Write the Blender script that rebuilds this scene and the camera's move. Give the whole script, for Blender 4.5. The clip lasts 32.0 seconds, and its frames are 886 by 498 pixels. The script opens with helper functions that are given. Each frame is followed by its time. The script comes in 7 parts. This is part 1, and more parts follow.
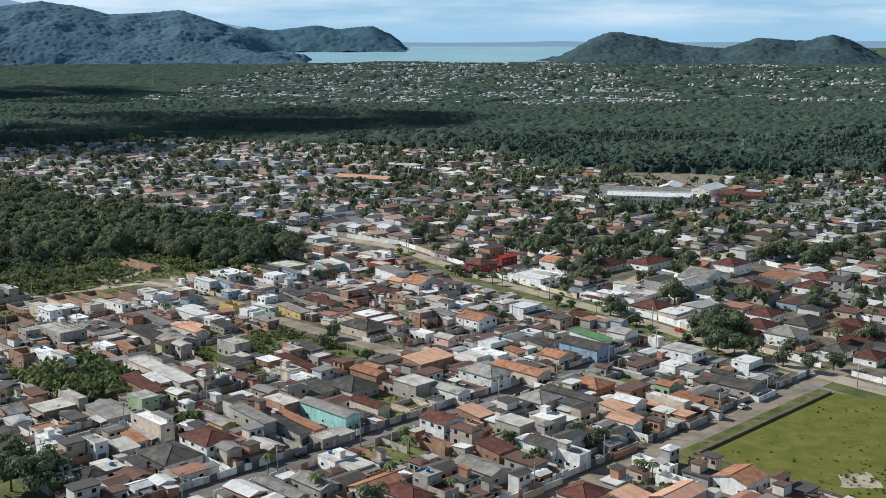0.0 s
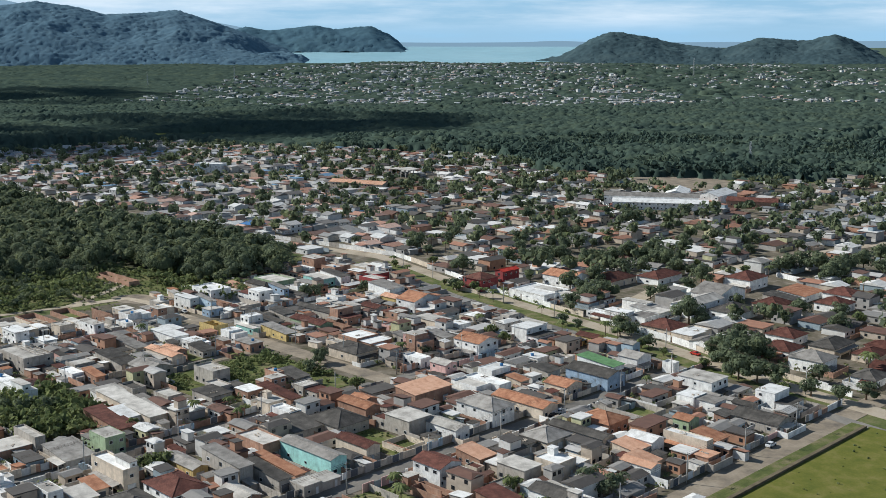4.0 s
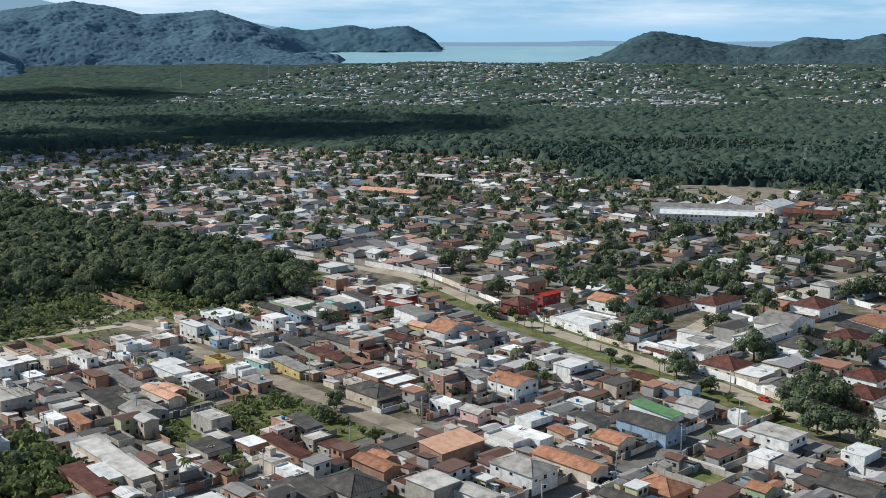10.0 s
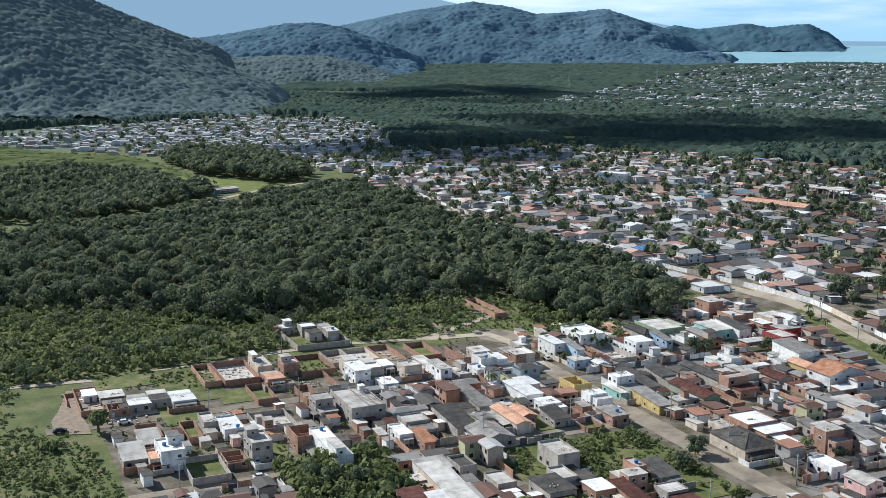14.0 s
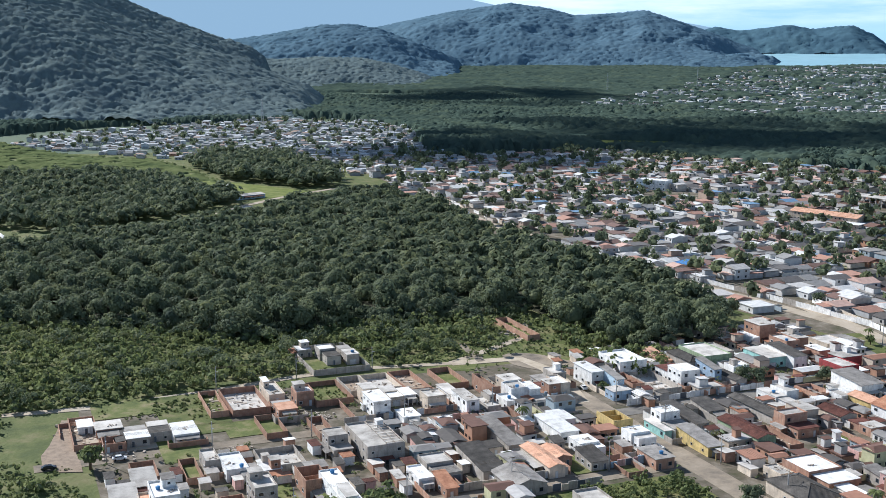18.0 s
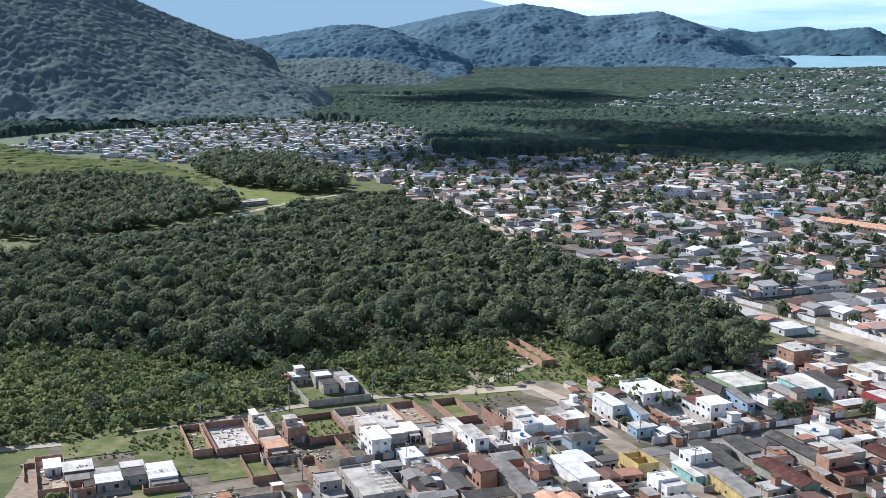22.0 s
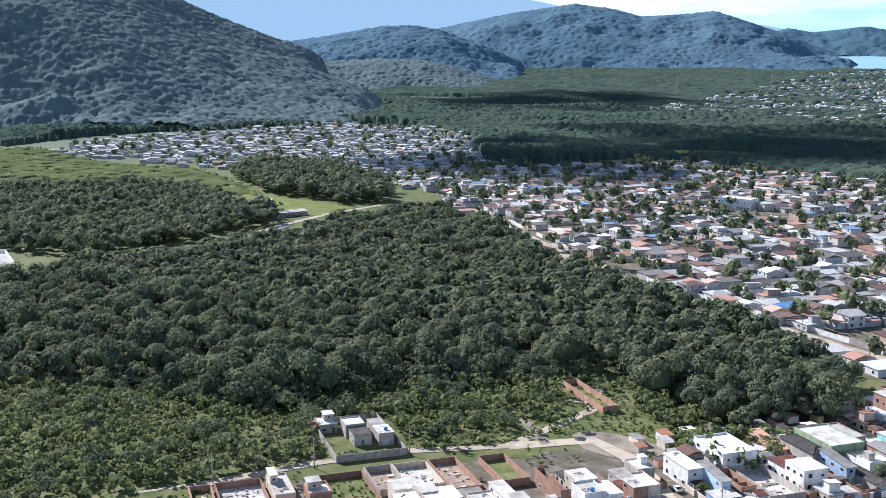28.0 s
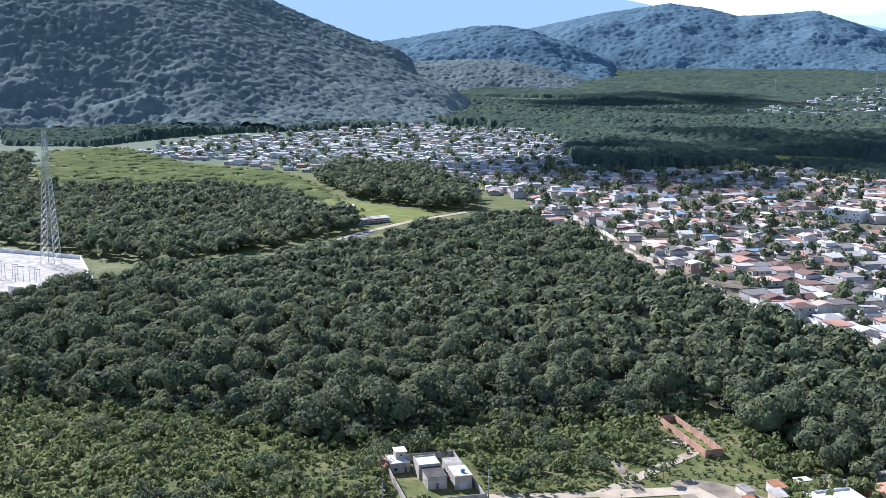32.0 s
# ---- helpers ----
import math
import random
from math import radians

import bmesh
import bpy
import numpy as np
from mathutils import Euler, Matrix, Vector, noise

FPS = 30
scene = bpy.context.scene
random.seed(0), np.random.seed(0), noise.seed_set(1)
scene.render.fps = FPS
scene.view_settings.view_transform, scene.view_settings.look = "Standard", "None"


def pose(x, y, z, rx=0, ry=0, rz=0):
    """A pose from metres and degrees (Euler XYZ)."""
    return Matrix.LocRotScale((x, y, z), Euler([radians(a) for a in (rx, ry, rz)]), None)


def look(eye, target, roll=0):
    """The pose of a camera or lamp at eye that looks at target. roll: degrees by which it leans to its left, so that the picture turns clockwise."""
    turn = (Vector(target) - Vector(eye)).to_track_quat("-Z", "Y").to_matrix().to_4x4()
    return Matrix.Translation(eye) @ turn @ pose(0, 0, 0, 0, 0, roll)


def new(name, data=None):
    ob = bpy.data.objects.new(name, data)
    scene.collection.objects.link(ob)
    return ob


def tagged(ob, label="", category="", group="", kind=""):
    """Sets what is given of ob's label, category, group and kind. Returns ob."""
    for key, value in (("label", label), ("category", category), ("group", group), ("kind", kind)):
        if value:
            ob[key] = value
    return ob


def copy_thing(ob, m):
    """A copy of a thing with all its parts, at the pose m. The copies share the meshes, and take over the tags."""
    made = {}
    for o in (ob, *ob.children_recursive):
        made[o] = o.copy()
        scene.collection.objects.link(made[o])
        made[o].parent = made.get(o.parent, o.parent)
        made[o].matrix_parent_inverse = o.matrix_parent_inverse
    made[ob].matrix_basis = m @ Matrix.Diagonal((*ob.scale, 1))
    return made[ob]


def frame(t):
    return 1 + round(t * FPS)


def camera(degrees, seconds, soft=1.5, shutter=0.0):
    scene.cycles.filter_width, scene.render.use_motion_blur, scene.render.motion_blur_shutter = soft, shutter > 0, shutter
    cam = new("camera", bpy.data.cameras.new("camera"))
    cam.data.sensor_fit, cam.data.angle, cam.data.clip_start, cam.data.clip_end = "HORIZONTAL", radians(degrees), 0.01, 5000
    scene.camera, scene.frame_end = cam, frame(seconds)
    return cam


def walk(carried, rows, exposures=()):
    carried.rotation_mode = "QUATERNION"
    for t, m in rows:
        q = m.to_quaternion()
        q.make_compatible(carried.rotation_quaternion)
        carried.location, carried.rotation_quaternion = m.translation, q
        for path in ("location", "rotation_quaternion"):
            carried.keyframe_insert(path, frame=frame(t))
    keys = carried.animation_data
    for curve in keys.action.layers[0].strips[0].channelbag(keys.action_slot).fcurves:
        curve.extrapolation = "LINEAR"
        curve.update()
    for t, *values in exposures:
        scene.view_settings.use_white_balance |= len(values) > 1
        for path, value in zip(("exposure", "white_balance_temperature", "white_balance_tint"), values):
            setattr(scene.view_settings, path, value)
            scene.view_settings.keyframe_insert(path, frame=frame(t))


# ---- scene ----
cam = camera(42.872, 32.0, soft=0.62)
# seconds, place of the drone in metres, heading to the left of +y, tilt and lean in degrees
PATH = [
    (0.0, 0.00, 0.00, 120.00, 0.000, -10.345, 0.009),
    (0.5, 0.08, 4.67, 120.02, -0.007, -10.330, 0.008),
    (1.0, 0.22, 9.26, 120.01, -0.010, -10.331, -0.001),
    (1.5, 0.35, 13.82, 120.03, -0.001, -10.327, 0.015),
    (2.0, 0.58, 18.36, 120.07, -0.010, -10.331, 0.010),
    (2.5, 0.73, 22.92, 120.06, -0.012, -10.339, -0.029),
    (3.0, 0.83, 27.51, 119.99, -0.022, -10.338, 0.010),
    (3.5, 0.86, 32.05, 119.90, -0.037, -10.340, -0.017),
    (5.5, 1.34, 49.87, 120.07, -0.074, -10.340, 0.000),
    (6.0, 1.53, 54.35, 120.08, -0.075, -10.343, -0.023),
    (6.5, 1.66, 58.81, 120.12, -0.075, -10.343, -0.004),
    (7.0, 1.75, 63.22, 120.21, -0.070, -10.345, -0.034),
    (7.5, 1.87, 67.65, 120.28, -0.079, -10.353, -0.044),
    (8.0, 1.96, 72.01, 120.37, -0.077, -10.354, -0.073),
    (8.5, 2.01, 76.41, 120.43, 0.103, -10.369, -0.090),
    (9.0, 2.32, 80.90, 120.38, 1.319, -10.369, -0.094),
    (9.5, 2.44, 85.37, 120.36, 1.313, -10.364, -0.090),
    (10.0, 2.30, 89.84, 120.43, 1.861, -10.357, -0.082),
    (10.5, 2.20, 94.29, 120.49, 3.144, -10.362, -0.070),
    (11.0, 1.78, 98.64, 120.63, 6.525, -10.362, -0.033),
    (11.5, 1.71, 102.75, 120.84, 10.319, -10.368, 0.093),
    (12.0, 1.66, 106.73, 121.17, 13.652, -10.386, -0.051),
    (12.5, 1.40, 110.89, 121.33, 17.305, -10.411, -0.015),
    (13.0, 1.02, 115.36, 121.53, 21.070, -10.425, 0.076),
    (13.5, 0.66, 119.75, 121.55, 21.271, -10.408, -0.017),
    (14.0, 0.04, 124.09, 121.57, 21.242, -10.404, -0.035),
    (14.5, -0.83, 128.36, 121.50, 21.252, -10.378, -0.063),
    (16.5, -5.40, 145.05, 121.45, 21.246, -10.327, -0.059),
    (17.0, -6.77, 149.25, 121.62, 21.237, -10.327, 0.012),
    (17.5, -8.28, 153.36, 121.57, 23.104, -10.325, 0.045),
    (18.0, -9.79, 157.48, 121.53, 23.118, -10.328, 0.020),
    (18.5, -11.20, 161.65, 121.57, 23.144, -10.331, 0.015),
    (19.0, -12.59, 165.89, 121.53, 23.174, -10.333, -0.001),
    (19.5, -14.16, 170.09, 121.51, 23.189, -10.322, -0.023),
    (20.0, -15.88, 174.33, 121.54, 23.190, -10.321, 0.011),
    (20.5, -17.72, 178.55, 121.57, 23.179, -10.329, 0.062),
    (21.0, -19.52, 182.76, 121.54, 23.561, -10.311, 0.060),
    (21.5, -21.09, 187.03, 121.54, 23.690, -10.306, 0.144),
    (22.0, -22.66, 191.07, 121.54, 23.688, -10.287, 0.155),
    (22.5, -24.20, 194.94, 121.68, 23.685, -10.289, 0.159),
    (23.0, -25.71, 198.67, 121.78, 23.672, -10.273, 0.196),
    (23.5, -27.30, 202.41, 121.98, 23.666, -10.279, 0.212),
    (24.0, -28.84, 206.13, 122.09, 23.666, -10.255, 0.150),
    (24.5, -30.46, 209.84, 122.11, 23.707, -10.255, 0.158),
    (25.0, -32.05, 213.76, 122.13, 24.670, -10.250, 0.217),
    (25.5, -33.73, 217.67, 122.13, 24.678, -10.244, 0.174),
    (27.5, -40.74, 233.40, 122.46, 25.881, -10.259, 0.130),
    (28.0, -42.56, 237.23, 122.54, 26.254, -10.259, 0.082),
    (28.5, -44.25, 241.11, 122.71, 27.022, -10.262, 0.157),
    (29.0, -46.17, 244.96, 122.85, 28.031, -10.250, 0.084),
    (29.5, -47.95, 248.88, 122.95, 29.124, -10.261, 0.115),
    (30.0, -49.73, 252.76, 123.01, 29.644, -10.260, 0.058),
    (30.5, -51.59, 256.61, 123.01, 29.686, -10.268, 0.075),
    (31.0, -53.50, 260.52, 122.98, 29.702, -10.267, 0.086),
    (31.5, -55.46, 264.47, 122.90, 30.013, -10.261, 0.069),
    (32.0, -57.55, 268.51, 122.97, 30.779, -10.257, 0.106),
]


def drone(x, y, z, heading, tilt, lean):
    h, p = radians(heading), radians(tilt)
    way = Vector((-math.sin(h) * math.cos(p), math.cos(h) * math.cos(p), math.sin(p)))
    eye = Vector((x, y, z))
    return look(eye, eye + way * 100, lean)


walk(cam, [(r[0], drone(*r[1:])) for r in PATH],
     exposures=[(0, 0.13, 5850, 6), (9, 0.15, 5840, 6), (13, 0.36, 5690, 7), (20, 0.61, 5600, 11), (28, 0.86, 5480, 15), (32, 1.02, 5430, 17)])

# ---- light ----
SUN_AZ, SUN_EL = -72.0, 34.0      # degrees from +y towards +x, and above the horizon
world = bpy.data.worlds.new("sky")
scene.world = world
world.use_nodes = True
wn, wl = world.node_tree.nodes, world.node_tree.links
wn.clear()
w_out = wn.new("ShaderNodeOutputWorld")
w_bg = wn.new("ShaderNodeBackground")
w_sky = wn.new("ShaderNodeTexSky")
w_sky.sky_type = "NISHITA"
w_sky.sun_disc = False
w_sky.sun_elevation, w_sky.sun_rotation = radians(SUN_EL), radians(SUN_AZ)
w_sky.air_density, w_sky.dust_density, w_sky.ozone_density = 1.0, 0.05, 2.5
w_bg.inputs["Strength"].default_value = 0.051
# broken cloud in the sky
w_tc = wn.new("ShaderNodeTexCoord")
w_map = wn.new("ShaderNodeMapping")
w_map.inputs["Scale"].default_value = (3.2, 3.2, 26.0)
w_noise = wn.new("ShaderNodeTexNoise")
w_noise.inputs["Scale"].default_value = 1.7
w_noise.inputs["Detail"].default_value = 7
w_noise.inputs["Roughness"].default_value = 0.6
w_ramp = wn.new("ShaderNodeValToRGB")
w_ramp.color_ramp.elements[0].position, w_ramp.color_ramp.elements[1].position = 0.36, 0.62
w_mix = wn.new("ShaderNodeMix")
w_mix.data_type = "RGBA"
w_mix.inputs["B"].default_value = (7.8, 10.2, 12.9, 1)
wl.new(w_tc.outputs["Generated"], w_map.inputs["Vector"])
wl.new(w_map.outputs["Vector"], w_noise.inputs["Vector"])
wl.new(w_noise.outputs["Fac"], w_ramp.inputs["Fac"])
# the cloud lies low over the sea and the ranges; the sky above is clear
w_sep = wn.new("ShaderNodeSeparateXYZ")
w_low = wn.new("ShaderNodeMapRange")
w_low.inputs["From Min"].default_value, w_low.inputs["From Max"].default_value = 0.24, 0.07
w_low.inputs["To Min"].default_value, w_low.inputs["To Max"].default_value = 0.12, 1.0
w_mul = wn.new("ShaderNodeMath")
w_mul.operation = "MULTIPLY"
wl.new(w_tc.outputs["Generated"], w_sep.inputs["Vector"])
wl.new(w_sep.outputs["Z"], w_low.inputs["Value"])
wl.new(w_low.outputs["Result"], w_mul.inputs[0])
w_veil = wn.new("ShaderNodeMath")
w_veil.operation = "MULTIPLY_ADD"
w_veil.inputs[1].default_value, w_veil.inputs[2].default_value = 0.12, 0.86
wl.new(w_ramp.outputs["Color"], w_veil.inputs[0])
wl.new(w_veil.outputs["Value"], w_mul.inputs[1])
wl.new(w_mul.outputs["Value"], w_mix.inputs["Factor"])
wl.new(w_sky.outputs["Color"], w_mix.inputs["A"])
# clear pale blue at the horizon, white cloud banks a little above it
w_bank = wn.new("ShaderNodeMix")
w_bank.data_type = "RGBA"
w_bank.inputs["A"].default_value, w_bank.inputs["B"].default_value = (6.8, 10.8, 14.2, 1), (13.6, 15.0, 16.2, 1)
w_edge = wn.new("ShaderNodeMapRange")
w_edge.inputs["From Min"].default_value, w_edge.inputs["From Max"].default_value = 0.006, 0.026
w_edge.interpolation_type = "SMOOTHSTEP"
w_puff = wn.new("ShaderNodeMath")
w_puff.operation = "MULTIPLY"
wl.new(w_sep.outputs["Z"], w_edge.inputs["Value"])
wl.new(w_edge.outputs["Result"], w_puff.inputs[0])
wl.new(w_ramp.outputs["Color"], w_puff.inputs[1])
wl.new(w_puff.outputs["Value"], w_bank.inputs["Factor"])
wl.new(w_bank.outputs["Result"], w_mix.inputs["B"])
wl.new(w_mix.outputs["Result"], w_bg.inputs["Color"])
wl.new(w_bg.outputs["Background"], w_out.inputs["Surface"])

sun = new("sun", bpy.data.lights.new("sun", "SUN"))
sun.data.energy, sun.data.angle, sun.data.color = 5.0, radians(0.55), (1.0, 0.925, 0.81)
sun_to = Vector((math.sin(radians(SUN_AZ)) * math.cos(radians(SUN_EL)), math.cos(radians(SUN_AZ)) * math.cos(radians(SUN_EL)),
                 math.sin(radians(SUN_EL))))
sun.matrix_world = look(sun_to * 900 + Vector((0, 600, 0)), (0, 600, 0))

# ---- materials ----
MATS = {}


def ramp_node(nt, stops):
    n = nt.nodes.new("ShaderNodeValToRGB")
    els = n.color_ramp.elements
    while len(els) < len(stops):
        els.new(0.5)
    for e, (p, c) in zip(els, stops):
        e.position, e.color = p, (*c, 1)
    return n


def shade(c, k):
    return tuple(min(1.0, v * k) for v in c)


def material(name, colour, dark=None, light=None, rough=0.85, big=0.35, fine=4.0, bump=0.15, dist=0.05, vary=0.25, wave=None,
             island=0.0, metal=0.0, stain=0.0, spec=0.12, through_light=0.0):
    """Colour with variation at two scales, grain, a little difference from object to object, and relief.
    wave: (axis, waves a metre) of a ribbed or tiled sheet; island: difference from piece to piece of one mesh."""
    m = bpy.data.materials.new(name)
    m.use_nodes = True
    nt = m.node_tree
    bsdf = nt.nodes["Principled BSDF"]
    tc = nt.nodes.new("ShaderNodeTexCoord")
    dark, light = dark or shade(colour, 0.66), light or shade(colour, 1.25)
    n1 = nt.nodes.new("ShaderNodeTexNoise")
    n1.inputs["Scale"].default_value, n1.inputs["Detail"].default_value = big, 6
    n1.inputs["Roughness"].default_value = 0.62
    r1 = ramp_node(nt, [(0.28, dark), (0.5, colour), (0.74, light)])
    nt.links.new(tc.outputs["Object"], n1.inputs["Vector"])
    nt.links.new(n1.outputs["Fac"], r1.inputs["Fac"])
    n2 = nt.nodes.new("ShaderNodeTexNoise")
    n2.inputs["Scale"].default_value, n2.inputs["Detail"].default_value = fine, 4
    nt.links.new(tc.outputs["Object"], n2.inputs["Vector"])
    hsv = nt.nodes.new("ShaderNodeHueSaturation")
    nt.links.new(r1.outputs["Color"], hsv.inputs["Color"])
    # value = 1 + vary * (random - 0.5) + grain
    src = nt.nodes.new("ShaderNodeObjectInfo").outputs["Random"]
    if island:
        src = nt.nodes.new("ShaderNodeNewGeometry").outputs["Random Per Island"]
    mul = nt.nodes.new("ShaderNodeMath")
    mul.operation = "MULTIPLY_ADD"
    nt.links.new(src, mul.inputs[0])
    mul.inputs[1].default_value, mul.inputs[2].default_value = (island or vary), 1 - (island or vary) / 2
    add = nt.nodes.new("ShaderNodeMath")
    add.operation = "MULTIPLY_ADD"
    nt.links.new(n2.outputs["Fac"], add.inputs[0])
    add.inputs[1].default_value = 0.34
    sub = nt.nodes.new("ShaderNodeMath")
    sub.operation = "SUBTRACT"
    nt.links.new(mul.outputs[0], sub.inputs[0])
    sub.inputs[1].default_value = 0.17
    nt.links.new(sub.outputs[0], add.inputs[2])
    nt.links.new(add.outputs[0], hsv.inputs["Value"])
    col = hsv.outputs["Color"]
    if stain:
        mp = nt.nodes.new("ShaderNodeMapping")
        mp.inputs["Scale"].default_value = (1.6, 1.6, 0.25)
        n3 = nt.nodes.new("ShaderNodeTexNoise")
        n3.inputs["Scale"].default_value, n3.inputs["Detail"].default_value = 0.9, 5
        nt.links.new(tc.outputs["Object"], mp.inputs["Vector"])
        nt.links.new(mp.outputs["Vector"], n3.inputs["Vector"])
        r3 = ramp_node(nt, [(0.52, (0, 0, 0)), (0.75, (stain, stain, stain))])
        nt.links.new(n3.outputs["Fac"], r3.inputs["Fac"])
        mx = nt.nodes.new("ShaderNodeMix")
        mx.data_type = "RGBA"
        mx.inputs["B"].default_value = (0.11, 0.10, 0.085, 1)
        nt.links.new(r3.outputs["Color"], mx.inputs["Factor"])
        nt.links.new(col, mx.inputs["A"])
        col = mx.outputs["Result"]
    nt.links.new(col, bsdf.inputs["Base Color"])
    bsdf.inputs["Roughness"].default_value, bsdf.inputs["Metallic"].default_value = rough, metal
    bsdf.inputs["Specular IOR Level"].default_value = spec
    bm = nt.nodes.new("ShaderNodeBump")
    bm.inputs["Strength"].default_value, bm.inputs["Distance"].default_value = bump, dist
    height = n2.outputs["Fac"]
    if wave:
        wv = nt.nodes.new("ShaderNodeTexWave")
        wv.bands_direction = wave[0]
        wv.inputs["Scale"].default_value = wave[1] / 3.2
        wv.inputs["Distortion"].default_value = 0.25
        nt.links.new(tc.outputs["Object"], wv.inputs["Vector"])
        height = wv.outputs["Fac"]
        bm.inputs["Strength"].default_value, bm.inputs["Distance"].default_value = 0.6, 0.06
    nt.links.new(height, bm.inputs["Height"])
    nt.links.new(bm.outputs["Normal"], bsdf.inputs["Normal"])
    if through_light:
        tr = nt.nodes.new("ShaderNodeBsdfTranslucent")
        mxs = nt.nodes.new("ShaderNodeMixShader")
        mxs.inputs["Fac"].default_value = through_light
        nt.links.new(col, tr.inputs["Color"])
        nt.links.new(bsdf.outputs["BSDF"], mxs.inputs[1])
        nt.links.new(tr.outputs["BSDF"], mxs.inputs[2])
        nt.links.new(mxs.outputs["Shader"], nt.nodes["Material Output"].inputs["Surface"])
    MATS[name] = m
    return m


# walls
WALLS = dict(white=(0.80, 0.785, 0.755), cream=(0.60, 0.51, 0.41), grey=(0.42, 0.38, 0.335), brick=(0.40, 0.235, 0.165), green=(0.34, 0.42, 0.27),
             yellow=(0.58, 0.44, 0.19), turq=(0.36, 0.62, 0.58), ltblue=(0.46, 0.57, 0.66), blue=(0.34, 0.44, 0.56), red=(0.30, 0.065, 0.065),
             pink=(0.66, 0.42, 0.38))
for k, c in WALLS.items():
    if k == "brick":
        material("wall_" + k, c, dark=(0.27, 0.17, 0.125), light=(0.48, 0.34, 0.26), big=0.5, fine=7, stain=0.5, vary=0.4)
    else:
        material("wall_" + k, c, big=0.4, fine=5, stain=0.26 if k in ("white", "cream", "turq") else 0.55, vary=0.22)
# roofs
material("roof_conc", (0.50, 0.465, 0.42), dark=(0.25, 0.23, 0.205), light=(0.66, 0.62, 0.57), big=0.22, fine=3, vary=0.4)
material("roof_white", (0.76, 0.745, 0.72), dark=(0.46, 0.44, 0.41), light=(0.86, 0.85, 0.83), big=0.3, fine=3, vary=0.3)
material("roof_fibro", (0.285, 0.262, 0.238), dark=(0.14, 0.13, 0.12), light=(0.40, 0.375, 0.345), big=0.3, wave=("X", 3.5), vary=0.6)
material("roof_dark", (0.090, 0.082, 0.074), dark=(0.045, 0.042, 0.038), light=(0.155, 0.14, 0.125), big=0.3, wave=("X", 3.0), vary=0.5)
material("roof_terra", (0.40, 0.195, 0.115), dark=(0.23, 0.10, 0.06), light=(0.52, 0.29, 0.18), big=0.4, wave=("X", 4.5), vary=0.35)
material("roof_salmon", (0.62, 0.36, 0.24), dark=(0.46, 0.24, 0.15), light=(0.70, 0.45, 0.32), big=0.4, wave=("X", 4.5), vary=0.25)
material("roof_brown", (0.128, 0.054, 0.042), dark=(0.060, 0.030, 0.025), light=(0.20, 0.092, 0.068), big=0.4, wave=("X", 4.5), vary=0.45)
material("roof_red", (0.52, 0.055, 0.04), big=0.4, wave=("X", 4.5), vary=0.1)
material("roof_greenroof", (0.14, 0.26, 0.12), big=0.4, wave=("X", 3.5), vary=0.1)
material("roof_blue", (0.08, 0.20, 0.42), big=0.4, wave=("X", 3.5), vary=0.1)
material("roof_dirt", (0.30, 0.23, 0.17), big=0.5, fine=3)
# ground
material("asphalt", (0.20, 0.185, 0.165), dark=(0.10, 0.095, 0.09), light=(0.30, 0.27, 0.23), big=0.08, fine=1.2, bump=0.1)
material("street", (0.255, 0.210, 0.158), dark=(0.12, 0.105, 0.09), light=(0.35, 0.295, 0.23), big=0.12, fine=1.2, bump=0.2)
material("rough_grass", (0.132, 0.148, 0.048), dark=(0.065, 0.088, 0.028), light=(0.27, 0.22, 0.130), big=0.16, fine=2.2, bump=0.6, dist=0.2)
material("dirt_road", (0.43, 0.36, 0.27), dark=(0.24, 0.19, 0.14), light=(0.48, 0.41, 0.33), big=0.1, fine=1.0, bump=0.2)
material("yard", (0.145, 0.122, 0.090), dark=(0.060, 0.066, 0.030), light=(0.30, 0.26, 0.205), big=0.14, fine=0.9, bump=0.3, dist=0.1)
material("grass", (0.135, 0.160, 0.036), dark=(0.08, 0.105, 0.022), light=(0.21, 0.205, 0.07), big=0.12, fine=1.1, bump=0.5, dist=0.2)
material("field_grass", (0.125, 0.128, 0.026), dark=(0.085, 0.10, 0.018), light=(0.185, 0.162, 0.055), big=0.16, fine=1.6, bump=0.4, dist=0.1)
material("scrub_ground", (0.108, 0.124, 0.042), dark=(0.055, 0.075, 0.026), light=(0.205, 0.175, 0.095), big=0.07, fine=0.7, bump=0.6, dist=0.5)
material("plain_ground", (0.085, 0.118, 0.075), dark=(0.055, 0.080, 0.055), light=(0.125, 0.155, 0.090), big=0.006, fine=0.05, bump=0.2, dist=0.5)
# leaf litter, with the shade between the trees put into its dark colour
material("shaded_litter", (0.050, 0.052, 0.030), dark=(0.030, 0.034, 0.020), light=(0.075, 0.070, 0.042), big=0.1, fine=0.8, bump=0.4, dist=0.2)
material("stream_water", (0.20, 0.22, 0.22), dark=(0.13, 0.15, 0.15), light=(0.30, 0.31, 0.30), big=0.05, fine=0.5, bump=0.1, rough=0.5)
material("kerb_stone", (0.16, 0.13, 0.085), big=0.3)
